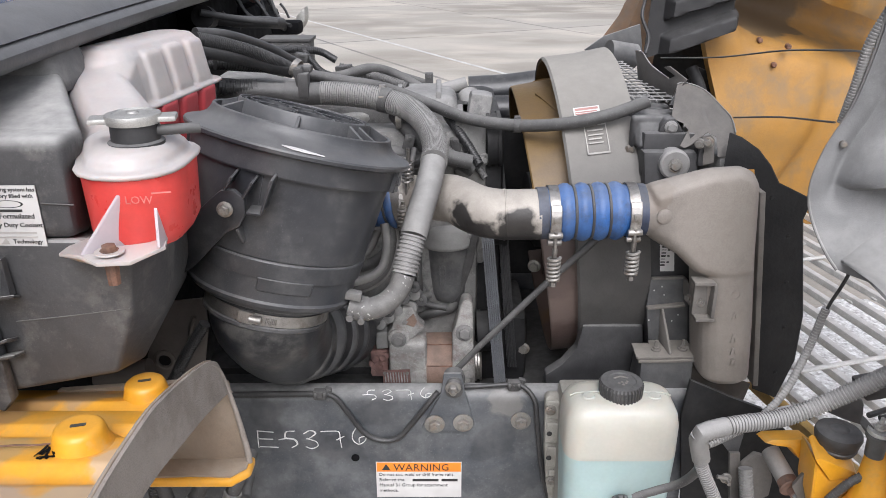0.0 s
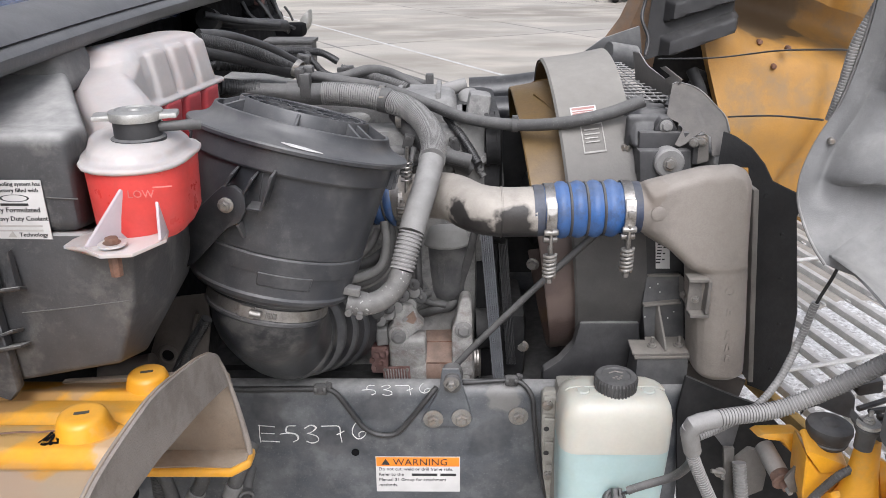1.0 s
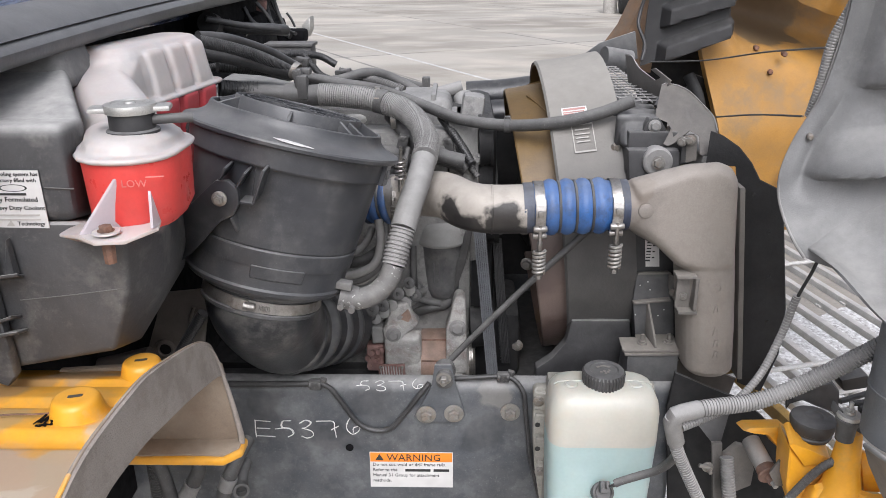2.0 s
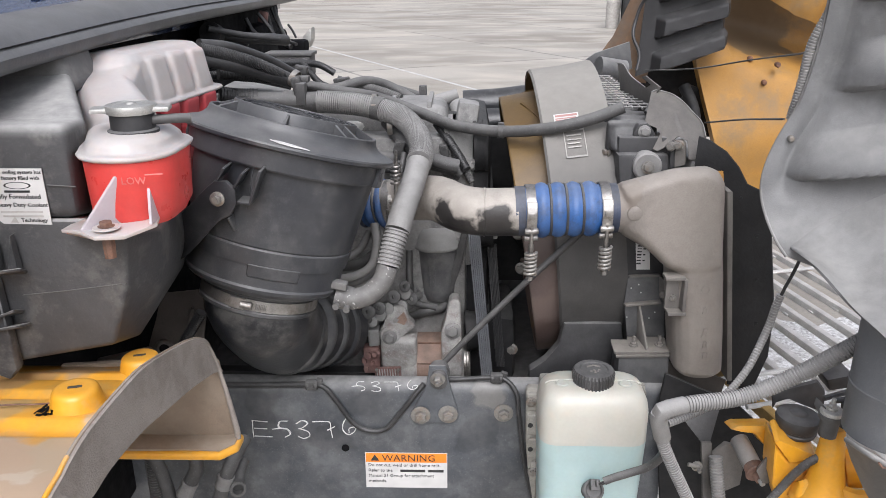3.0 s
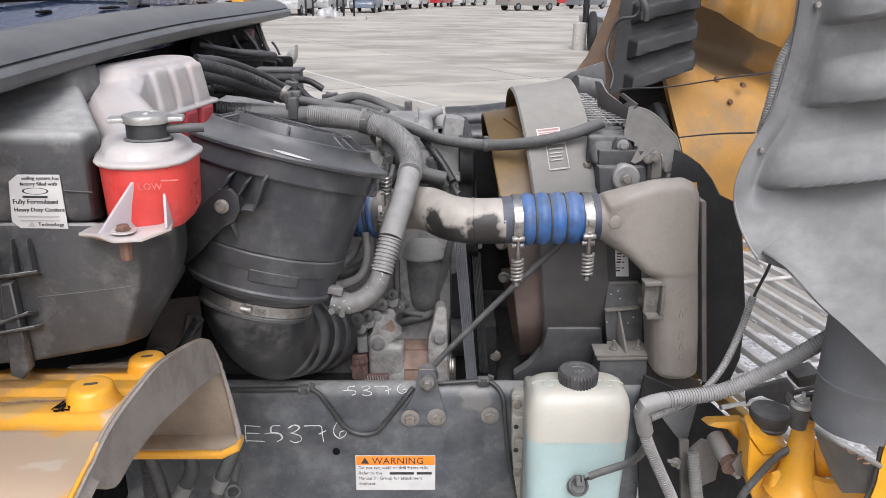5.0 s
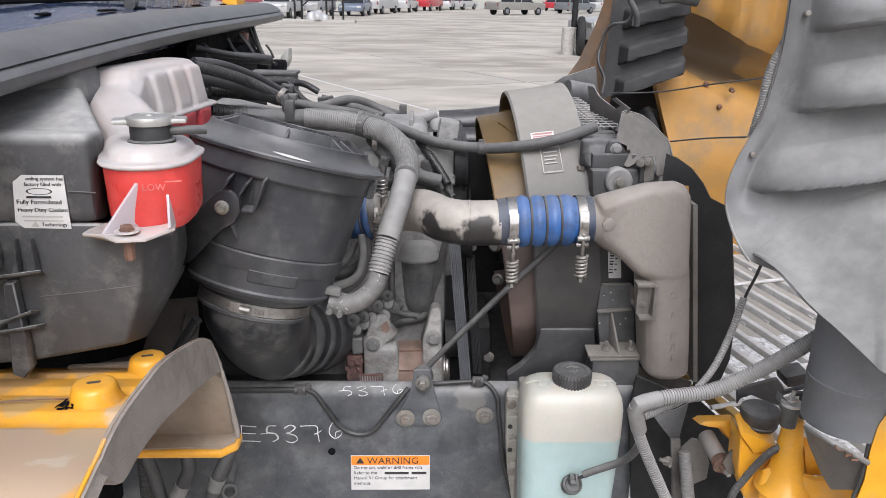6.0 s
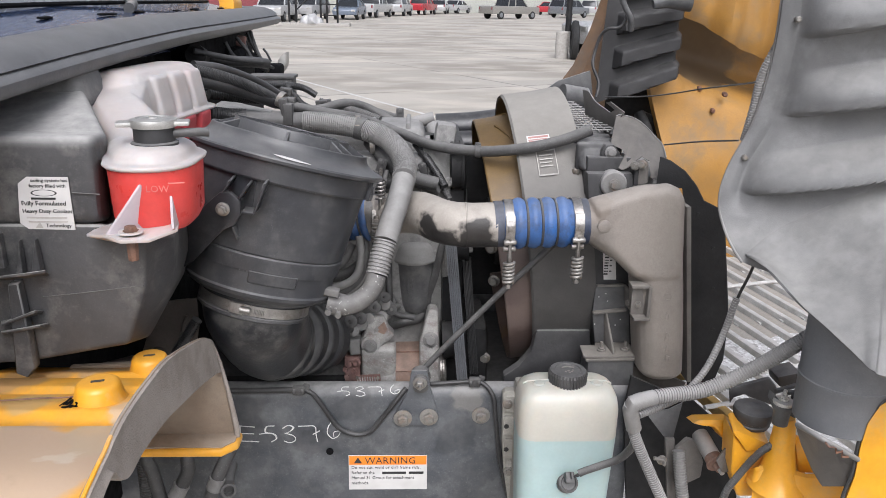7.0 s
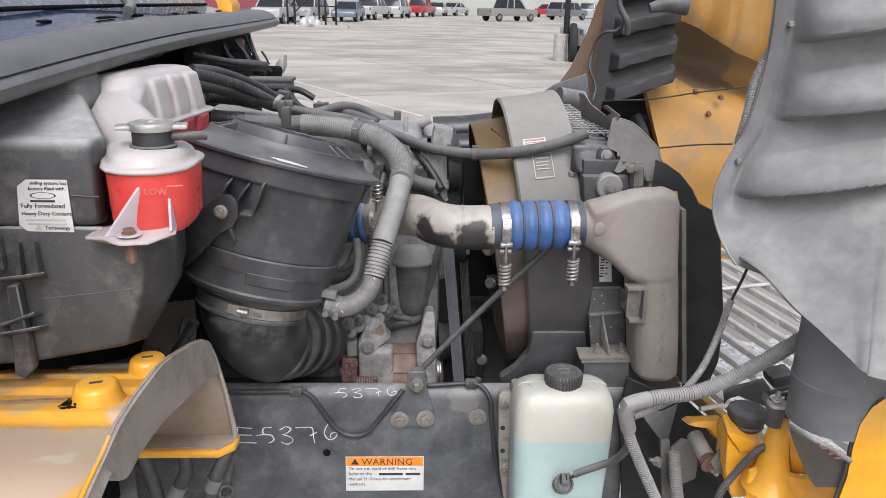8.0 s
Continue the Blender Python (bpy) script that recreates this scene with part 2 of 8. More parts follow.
# The two brown spots paint the shade of the hollow under the brow.
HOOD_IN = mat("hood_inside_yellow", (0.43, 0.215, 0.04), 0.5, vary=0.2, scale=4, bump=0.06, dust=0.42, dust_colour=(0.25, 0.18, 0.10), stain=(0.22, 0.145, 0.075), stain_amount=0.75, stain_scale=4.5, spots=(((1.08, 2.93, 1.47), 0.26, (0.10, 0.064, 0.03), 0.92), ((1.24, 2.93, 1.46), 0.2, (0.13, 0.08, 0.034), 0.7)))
LIP = mat("flap_grey", (0.29, 0.255, 0.225), 0.8, vary=0.12, scale=8, dust=0.45, dust_top=0.3, dust_colour=(0.37, 0.33, 0.29), bump=0.35, fine=420, speckle=0.12, stain=(0.12, 0.10, 0.085), stain_amount=0.5, stain_scale=14)
LINER = mat("liner_grey", (0.135, 0.137, 0.139), 0.5, vary=0.18, scale=5, dust=0.25, dust_top=0.6, mottle=0.45, dust_colour=(0.37, 0.36, 0.34), bump=0.12, fine=600, speckle=0.1, stain=(0.2, 0.207, 0.215), stain_amount=0.4, stain_scale=9)
LINER_DARK = mat("liner_dark", (0.014, 0.0135, 0.0145), 0.6, dust=0.06, dust_top=0.14, fine=500, bump=0.06)
BAFFLE = mat("rubber_baffle", (0.010, 0.010, 0.011), 0.75, vary=0.3, dust=0.07, bump=0.3)
SHIELD = mat("shield_grey", (0.115, 0.108, 0.1), 0.6, vary=0.2, dust=0.4, dust_top=0.45, mottle=0.35, dust_colour=(0.36, 0.33, 0.29))
WHITE_TANK = mat("milky_plastic", (0.5, 0.465, 0.45), 0.36, vary=0.07, scale=12, bump=0.03, sub=0.35, stain=(0.62, 0.47, 0.43), stain_amount=0.2, stain_scale=5, dust=0.15, dust_colour=(0.4, 0.36, 0.33))
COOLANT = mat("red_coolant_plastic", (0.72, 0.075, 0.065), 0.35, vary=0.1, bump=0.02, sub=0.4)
# Same coolant in a darker red: the rear chamber's shade put into colour.
COOLANT_SHADED = mat("red_coolant_rear_shaded", (0.5, 0.07, 0.08), 0.4, vary=0.1, bump=0.02, sub=0.3)
STAINED = mat("stained_flange_plastic", (0.36, 0.35, 0.31), 0.5, vary=0.15, dust=0.4, dust_top=0.4, dust_colour=(0.3, 0.285, 0.255), stain=(0.16, 0.145, 0.12), stain_amount=0.5, stain_scale=22)
SOOTY_SHEET = mat("sooty_brown_sheet", (0.075, 0.064, 0.058), 0.5, vary=0.25, dust=0.3, dust_top=0.5, dust_colour=(0.2, 0.175, 0.155), stain=(0.03, 0.027, 0.025), stain_amount=0.5, stain_scale=14)
EAR = mat("translucent_gusset", (0.62, 0.57, 0.60), 0.35, vary=0.05, bump=0.02)
EAR.node_tree.nodes["Principled BSDF"].inputs["Alpha"].default_value = 0.72
BOTTLE = mat("washer_plastic", (0.48, 0.468, 0.41), 0.4, vary=0.05, bump=0.03, sub=0.5)
WASHER = mat("washer_fluid", (0.37, 0.48, 0.47), 0.4, vary=0.05, bump=0.03, sub=0.5)
CHROME = mat("grille_chrome", (0.7, 0.69, 0.67), 0.4, 0.0, vary=0.2, dust=0.4, dust_top=0.4)
WHITE = mat("white_label", (0.6, 0.59, 0.575), 0.5, vary=0.08, scale=20, bump=0.02, dust=0.2)
ORANGE = mat("orange_label", (0.85, 0.24, 0.02), 0.5, vary=0.06, bump=0.02)
RED_PRINT = mat("red_print", (0.42, 0.2, 0.175), 0.5, vary=0.1, bump=0.0, dust=0.4)
INK = mat("black_ink", (0.03, 0.03, 0.03), 0.6, bump=0.0)
GREY_PRINT = mat("grey_print", (0.45, 0.43, 0.4), 0.6, bump=0.0)
CHALK = mat("white_chalk", (0.7, 0.7, 0.68), 0.9, vary=0.3, scale=90, bump=0.4)
# The pane's grey base stands in for the sky it would mirror.
SCREEN = mat("windscreen_pane", (0.2, 0.21, 0.235), 0.15, bump=0.0, vary=0.1, dust=0.3)
# The blue base paints the sky's reflection into the cowl panel.
GLASS_DARK = mat("cowl_panel_sky_tint", (0.04, 0.062, 0.13), 0.12, bump=0.0, vary=0.1, coat=0.5)
CAP = mat("black_cap", (0.025, 0.024, 0.024), 0.5, dust=0.3, dust_top=0.25)
PINK = mat("raised_level_mark", (0.74, 0.2, 0.18), 0.4, bump=0.0)
CARS = {c: mat("car_paint_" + c, v, 0.3, 0.1, vary=0.05, bump=0.0, coat=0.3) for c, v in
        {"white": (0.42, 0.42, 0.42), "silver": (0.38, 0.38, 0.38), "red": (0.4, 0.03, 0.04), "grey": (0.16, 0.17, 0.18), "blue": (0.14, 0.17, 0.22), "pewter": (0.24, 0.23, 0.21)}.items()}
CAR_GLASS = mat("car_glass", (0.02, 0.022, 0.025), 0.1, bump=0.0)
TYRE = mat("tyre", (0.02, 0.02, 0.02), 0.8)
CONCRETE = mat("cast_concrete", (0.42, 0.4, 0.37), 0.9, vary=0.15)
BUILDING_RED = mat("red_wall", (0.24, 0.06, 0.07), 0.7)
BUILDING_PALE = mat("pale_wall", (0.45, 0.46, 0.42), 0.8)
LINE_PAINT = mat("road_paint", (0.62, 0.61, 0.585), 0.8, vary=0.15, scale=6)


# ---- mesh builders (all add to a bmesh) ----
def V(p):
    return Vector(p)


def smooth_path(pts, n=16):
    """Catmull-Rom through the points."""
    pts = [V(p) for p in pts]
    if len(pts) == 2:
        return [pts[0].lerp(pts[1], i / n) for i in range(n + 1)]
    ext = [2 * pts[0] - pts[1], *pts, 2 * pts[-1] - pts[-2]]
    out = []
    for i in range(1, len(ext) - 2):
        a, b, c, d = ext[i - 1:i + 3]
        for k in range(n):
            t = k / n
            out.append(0.5 * (2 * b + (c - a) * t + (2 * a - 5 * b + 4 * c - d) * t * t + (3 * b - a - 3 * c + d) * t ** 3))
    return out + [pts[-1]]


def tube(bm, pts, r, seg=12, step=0.01, pitch=0.0, depth=0.16, caps=True, sharp=False, ends=None):
    """A hose along the points; with a pitch it is corrugated. ends: radius factors at start and end."""
    path = [V(p) for p in pts] if sharp else smooth_path(pts)
    cum = [0.0]
    for a, b in zip(path, path[1:]):
        cum.append(cum[-1] + (b - a).length)
    total = cum[-1]
    if pitch:
        marks = []
        k = 0
        while (k + 1) * pitch <= total:
            s = k * pitch
            marks += [(s, 1.0), (s + 0.45 * pitch, 1.0), (s + 0.55 * pitch, 1 - depth), (s + 0.9 * pitch, 1 - depth)]
            k += 1
        marks.append((total, 1.0))
    elif sharp:
        marks = [(c, 1.0) for c in cum]
    else:
        m = max(2, int(total / step))
        marks = [(total * i / m, 1.0) for i in range(m + 1)]
    rings, prev, j = [], None, 0
    for s, f in marks:
        while j < len(cum) - 2 and cum[j + 1] < s:
            j += 1
        d = path[j + 1] - path[j]
        p = path[j] + d * ((s - cum[j]) / max(1e-9, cum[j + 1] - cum[j]))
        d0 = path[max(0, j - 1) + 1] - path[max(0, j - 1)]
        d = (d.normalized() + d0.normalized()).normalized() if sharp and 0 < j else d.normalized()
        if prev is None:
            side = d.cross(Vector((0, 0, 1)))
            if side.length < 0.1:
                side = d.cross(Vector((1, 0, 0)))
        else:
            side = prev - d * prev.dot(d)
        side.normalize()
        prev = side
        up = d.cross(side)
        rr = r * f * (1.0 if ends is None else ends[0] + (ends[1] - ends[0]) * s / total)
        rings.append([bm.verts.new(p + (side * math.cos(2 * math.pi * q / seg) + up * math.sin(2 * math.pi * q / seg)) * rr) for q in range(seg)])
    for a, b in zip(rings, rings[1:]):
        for q in range(seg):
            bm.faces.new((a[q], a[(q + 1) % seg], b[(q + 1) % seg], b[q]))
    if caps:
        bm.faces.new(rings[0][::-1])
        bm.faces.new(rings[-1])
    return bm


def lathe(bm, profile, origin, axis=(0, 0, 1), seg=32, start=0.0, sweep=360.0, closed=False):
    """Turn a profile of (height, radius) round an axis through origin."""
    ax = V(axis).normalized()
    side = ax.cross(Vector((0, 1, 0)))
    if side.length < 0.1:
        side = ax.cross(Vector((1, 0, 0)))
    side.normalize()
    up = ax.cross(side)
    full = sweep >= 359.9
    cnt = seg if full else seg + 1
    rings = []
    for h, r in profile:
        c = V(origin) + ax * h
        if r <= 1e-6 and full:
            rings.append([bm.verts.new(c)])
            continue
        rings.append([bm.verts.new(c + (side * math.cos(a) + up * math.sin(a)) * r) for a in (radians(start + sweep * q / seg) for q in range(cnt))])
    pairs = list(zip(rings, rings[1:])) + ([(rings[-1], rings[0])] if closed else [])
    for a, b in pairs:
        for q in range(seg):
            q2 = (q + 1) % cnt if full else q + 1
            quad = [a[q % len(a)], a[q2 % len(a)], b[q2 % len(b)], b[q % len(b)]]
            uniq = []
            for v in quad:
                if v not in uniq:
                    uniq.append(v)
            if len(uniq) > 2:
                try:
                    bm.faces.new(uniq)
                except ValueError:
                    pass
    return bm


def bevel_new(bm, before, width, seg=2, limit=25):
    if width <= 0:
        return
    edges = []
    for e in bm.edges:
        if e in before or len(e.link_faces) != 2:
            continue
        if e.calc_face_angle(0) > radians(limit):
            edges.append(e)
    bmesh.ops.bevel(bm, geom=edges, offset=width, segments=seg, profile=0.6, affect="EDGES", clamp_overlap=True)


def merge(bm, other):
    me = bpy.data.meshes.new("tmp")
    other.to_mesh(me)
    other.free()
    bm.from_mesh(me)
    bpy.data.meshes.remove(me)
    return bm


def block(bm, centre, size, bevel=0.004, rot=(0, 0, 0), seg=2, taper=None):
    """A rounded box; taper scales the top in x and y."""
    b = bmesh.new()
    bmesh.ops.create_cube(b, size=1.0)
    for v in b.verts:
        f = taper if taper and v.co.z > 0 else (1, 1)
        v.co = Vector((v.co.x * size[0] * f[0], v.co.y * size[1] * f[1], v.co.z * size[2]))
    bevel_new(b, set(), bevel, seg)
    bmesh.ops.transform(b, matrix=pose(*centre, *rot), verts=b.verts)
    return merge(bm, b)


def plate(bm, pts, depth, bevel=0.002, seg=2):
    """A flat outline given its depth by a vector, with softened edges."""
    b = bmesh.new()
    d = V(depth)
    lo = [b.verts.new(V(p)) for p in pts]
    hi = [b.verts.new(V(p) + d) for p in pts]
    b.faces.new(lo)
    b.faces.new(hi[::-1])
    n = len(pts)
    for i in range(n):
        b.faces.new((lo[i], hi[i], hi[(i + 1) % n], lo[(i + 1) % n]))
    bmesh.ops.recalc_face_normals(b, faces=b.faces)
    bevel_new(b, set(), bevel, seg)
    return merge(bm, b)


def loft(bm, *loops, bevel=0.004, seg=2, caps=True):
    """Join outlines of the same count into a solid."""
    b = bmesh.new()
    rows = [[b.verts.new(V(p)) for p in lp] for lp in loops]
    n = len(rows[0])
    for a, c in zip(rows, rows[1:]):
        for i in range(n):
            b.faces.new((a[i], a[(i + 1) % n], c[(i + 1) % n], c[i]))
    if caps:
        b.faces.new(rows[0][::-1])
        b.faces.new(rows[-1])
    bmesh.ops.recalc_face_normals(b, faces=b.faces)
    bevel_new(b, set(), bevel, seg)
    return merge(bm, b)


def skin(bm, rows, thick=0.004):
    """A curved sheet through rows of points, with thickness."""
    b = bmesh.new()
    grid = [[b.verts.new(V(p)) for p in row] for row in rows]
    for a, c in zip(grid, grid[1:]):
        for i in range(len(a) - 1):
            b.faces.new((a[i], a[i + 1], c[i + 1], c[i]))
    bmesh.ops.recalc_face_normals(b, faces=b.faces)
    bmesh.ops.solidify(b, geom=b.faces[:] + b.edges[:] + b.verts[:], thickness=thick)
    return merge(bm, b)


def hexbolt(bm, p, axis, r=0.010, h=0.009, washer=1.7, stud=0.0):
    """A flanged hexagon head on its washer."""
    ax = V(axis).normalized()
    lathe(bm, [(0, 0), (0, r * washer), (0.003, r * washer), (0.004, r * 1.25), (0.004, 0)], p, ax, 20)
    lathe(bm, [(0.003, 0), (0.003, r), (h, r), (h + r * 0.15, r * 0.85), (h + r * 0.15, 0)], p, ax, 6)
    if stud:
        lathe(bm, [(h, 0), (h, r * 0.5), (h + stud, r * 0.5), (h + stud, 0)], p, ax, 10)
    return bm


def spring(bm, a, b, r, wire, turns):
    a, b = V(a), V(b)
    d = (b - a)
    s = d.cross(Vector((0, 1, 0.01))).normalized()
    u = d.normalized().cross(s)
    pts = [a + d * (i / (turns * 10)) + (s * math.cos(i * 2 * math.pi / 10) + u * math.sin(i * 2 * math.pi / 10)) * r for i in range(turns * 10 + 1)]
    return tube(bm, pts, wire, 6, sharp=True)


def finish(bm, name, material, angle=38):
    bmesh.ops.recalc_face_normals(bm, faces=bm.faces)
    for f in bm.faces:
        f.smooth = True
    for e in bm.edges:
        e.smooth = len(e.link_faces) == 2 and e.calc_face_angle(0) < radians(angle)
    me = bpy.data.meshes.new(name)
    bm.to_mesh(me)
    bm.free()
    me.materials.append(material)
    return me


def part(name, bm, material, parent, label="", angle=38):
    ob = new(name, finish(bm, name, material, angle))
    if parent is not None:
        ob.parent = parent
        inv = Matrix.Translation(-parent.location) if parent.parent is None else Matrix.Identity(4)
        ob.matrix_parent_inverse = inv
    if label:
        tagged(ob, label)
    return ob


def thing(name, base, label, category, group="", kind=""):
    ob = new(name)
    ob.empty_display_size = 0.05
    ob.location = base
    return tagged(ob, label, category, group, kind)


def solid(name, bm, material, label, category, group="", kind="", angle=38):
    return tagged(new(name, finish(bm, name, material, angle)), label, category, group, kind)


def B():
    return bmesh.new()


def lettering(text, size, m, thick=0.0004, spacing=1.0, shear=0.0):
    """Letters in the built-in font as a bmesh, set in the plane of m (x along, y up), left aligned."""
    cu = bpy.data.curves.new("letters", "FONT")
    cu.body, cu.size, cu.extrude, cu.resolution_u, cu.space_character, cu.shear = text, size, thick, 2, spacing, shear
    ob = bpy.data.objects.new("letters", cu)
    scene.collection.objects.link(ob)
    bpy.context.view_layer.update()
    me = bpy.data.meshes.new_from_object(ob.evaluated_get(bpy.context.evaluated_depsgraph_get()))
    b = bmesh.new()
    b.from_mesh(me)
    bmesh.ops.transform(b, matrix=m, verts=b.verts)
    bpy.data.objects.remove(ob)
    bpy.data.meshes.remove(me)
    return b


# ---- ground and distance ----
def ground_material():
    m = bpy.data.materials.new("lot_concrete")
    m.use_nodes = True
    n, l = m.node_tree.nodes, m.node_tree.links
    bsdf = n["Principled BSDF"]
    geo = n.new("ShaderNodeNewGeometry")
    turn = n.new("ShaderNodeMapping")
    turn.inputs["Rotation"].default_value = (0, 0, radians(-28.5))
    l.new(geo.outputs["Position"], turn.inputs["Vector"])
    slab = n.new("ShaderNodeTexBrick")
    slab.offset = 0.0
    slab.inputs["Scale"].default_value = 1.0
    slab.inputs["Brick Width"].default_value, slab.inputs["Row Height"].default_value = 4.6, 6.2
    slab.inputs["Mortar Size"].default_value, slab.inputs["Mortar Smooth"].default_value = 0.035, 0.3
    slab.inputs["Color1"].default_value, slab.inputs["Color2"].default_value = (0.475, 0.44, 0.385, 1), (0.385, 0.357, 0.315, 1)
    slab.inputs["Mortar"].default_value = (0.2, 0.19, 0.18, 1)
    l.new(turn.outputs[0], slab.inputs["Vector"])
    last = slab.outputs["Color"]
    for sc, lo, hi, colour, amount, stretch in ((0.35, 0.42, 0.62, (0.25, 0.222, 0.185, 1), 0.75, 0.6), (1.1, 0.48, 0.7, (0.6, 0.545, 0.465, 1), 0.65, 0.6), (60, 0.45, 0.7, (0.22, 0.215, 0.2, 1), 0.35, 1)):
        mp = n.new("ShaderNodeMapping")
        mp.inputs["Rotation"].default_value = (0, 0, radians(8))
        mp.inputs["Scale"].default_value = (stretch, 1, 1)
        l.new(geo.outputs["Position"], mp.inputs["Vector"])
        t = n.new("ShaderNodeTexNoise")
        t.inputs["Scale"].default_value, t.inputs["Detail"].default_value = sc, 8
        l.new(mp.outputs[0], t.inputs["Vector"])
        r = n.new("ShaderNodeMapRange")
        r.inputs["From Min"].default_value, r.inputs["From Max"].default_value, r.inputs["To Max"].default_value = lo, hi, amount
        l.new(t.outputs["Fac"], r.inputs["Value"])
        x = n.new("ShaderNodeMix")
        x.data_type = "RGBA"
        l.new(r.outputs[0], x.inputs["Factor"])
        l.new(last, x.inputs[6])
        x.inputs[7].default_value = colour
        last = x.outputs[2]
    l.new(last, bsdf.inputs["Base Color"])
    bsdf.inputs["Roughness"].default_value = 0.85
    b = n.new("ShaderNodeBump")
    b.inputs["Strength"].default_value, b.inputs["Distance"].default_value = 0.5, 0.01
    l.new(t.outputs["Fac"], b.inputs["Height"])
    l.new(b.outputs["Normal"], bsdf.inputs["Normal"])
    return m


bm = B()
for a in range(-4, 4):
    for c in range(-4, 4):
        bm.faces.new([bm.verts.new((x, y, 0)) for x, y in ((a * 500, c * 500), (a * 500 + 500, c * 500), (a * 500 + 500, c * 500 + 500), (a * 500, c * 500 + 500))])
bmesh.ops.remove_doubles(bm, verts=bm.verts, dist=0.01)
solid("ground", bm, ground_material(), "weathered grey concrete lot with joints and tyre marks", "ground", kind="structure")

a, d = Vector((0.777, 10.076, 0.0)), Vector((-0.477, 0.879, 0)).normalized()
w = Vector((d.y, -d.x, 0)) * 0.03
bm = B()
plate(bm, [a - d * 9 - w, a - d * 9 + w, a + d * 16 + w, a + d * 16 - w], (0, 0, 0.004), 0)
solid("painted_line", bm, LINE_PAINT, "long worn white line painted on concrete", "road marking", kind="structure")


def melt(ob, voxel, rounds):
    """Run the overlapping solids of one moulding together and soften them."""
    r = ob.modifiers.new("fuse", "REMESH")
    r.mode, r.voxel_size, r.use_smooth_shade = "VOXEL", voxel, True
    s = ob.modifiers.new("soften", "SMOOTH")
    s.factor, s.iterations = 0.5, rounds
    return ob


# ---- frame rail and what is bolted to it ----
rail = thing("frame_rail", (-0.2, 1.36, 0.5), "dark blue-grey steel truck frame rail, dusty on top", "frame rail")
bm = B()
sec = [(1.322, 0.49), (1.322, 0.774), (1.3235, 0.784), (1.3275, 0.792), (1.334, 0.7975), (1.342, 0.7995), (1.356, 0.800), (1.356, 0.791), (1.340, 0.789), (1.334, 0.782), (1.334, 0.502), (1.40, 0.498), (1.40, 0.488), (1.332, 0.484)]
loft(bm, [(-1.3, y, z) for y, z in sec], [(0.505, y, z) for y, z in sec], bevel=0.002)
part("channel", bm, RAIL, rail)
for p in ((-0.017, 1.310, 0.732), (0.041, 1.310, 0.735), (0.159, 1.320, 0.733)):
    bm = B()
    hexbolt(bm, p, (0, -1, 0), 0.0125, 0.012, 1.65, 0.006)
    part("flange_bolt", bm, ZINC, rail, "dusty zinc flange bolt")
bm = B()
lathe(bm, [(0, 0), (0, 0.0085), (0.002, 0.0085), (0.002, 0)], (-0.183, 1.321, 0.640), (0, -1, 0), 16)
part("bolt_hole", bm, VOID, rail, "dark drilled hole")
# chalk marks on the web and on the top
def chalk(strokes, o, ux, uz, r=0.0012):
    b = B()
    for s in strokes:
        tube(b, [V(o) + V(ux) * x + V(uz) * z for x, z in s], r, 5, 0.004)
    return b


MARKS = [  # strokes in units of the letter height
    [[(0.05, 1), (0.02, 0.5), (0.03, 0)], [(0.0, 1.02), (0.55, 0.97), (0.92, 0.94)], [(0.1, 0.55), (0.86, 0.52)], [(0.08, 0.08), (0.6, 0.06), (1.12, 0.03)]],
    [[(2.05, 1.0), (1.6, 0.96), (1.52, 0.6), (2.0, 0.5), (2.15, 0.2), (1.85, 0.02)], [(1.15, 0.5), (1.5, 0.55), (1.75, 0.56)]],
    [[(2.55, 0.85), (2.9, 1.04), (3.2, 0.88), (2.85, 0.58), (2.68, 0.55)], [(2.75, 0.55), (3.22, 0.38), (3.3, 0.12), (2.95, -0.04), (2.62, 0.08)]],
    [[(3.5, 0.98), (4.0, 1.0), (4.5, 0.96), (4.55, 0.5), (4.62, 0.02)], [(4.35, 0.48), (4.78, 0.7)]],
    [[(5.5, 1.25), (5.28, 0.9), (5.25, 0.5), (5.55, 0.22), (5.9, 0.4), (5.98, 0.68), (5.62, 0.6), (5.6, 0.34)]],
]
bm = B()
for mk in MARKS:
    merge(bm, chalk(mk, (-0.3835, 1.3212, 0.664), (0.0375, 0, 0), (0, 0, 0.0415), 0.00115))
for mk in MARKS[1:3]:
    merge(bm, chalk(mk[:1], (-0.3815, 1.3212, 0.6655), (0.0375, 0, 0), (0, 0, 0.0405), 0.0009))
part("chalk_mark", bm, CHALK, rail, "white handwritten chalk marking")
bm = B()
for mk in MARKS[1:]:
    merge(bm, chalk(mk, (-0.197, 1.3200, 0.7820), (0.029, 0, 0), (0, 0.0090, 0.0175), 0.0009))
part("chalk_mark", bm, CHALK, rail, "faint white chalk marking on the top flange")

# warning sticker
sticker = thing("warning_label", (-0.050, 1.319, 0.583), "orange and white printed warning label stuck on frame rail", "label")
L, Rr, T_, Bt = -0.141, 0.039, 0.629, 0.538
bm = B()
block(bm, ((L + Rr) / 2, 1.3208, (T_ + Bt) / 2), (Rr - L, 0.0016, T_ - Bt), 0.0005)
part("backing", bm, WHITE, sticker)
bm = B()
block(bm, ((L + Rr) / 2, 1.3196, T_ - 0.0125), (Rr - L - 0.003, 0.0012, 0.023), 0.0004)
part("header", bm, ORANGE, sticker, "orange header band")
FACE = lambda x, y, z: pose(x, y, z, 90, 0, 0)
part("lettering", lettering("WARNING", 0.0235, FACE(L + 0.037, 1.3188, T_ - 0.0205), spacing=1.04), INK, sticker)
bm = B()
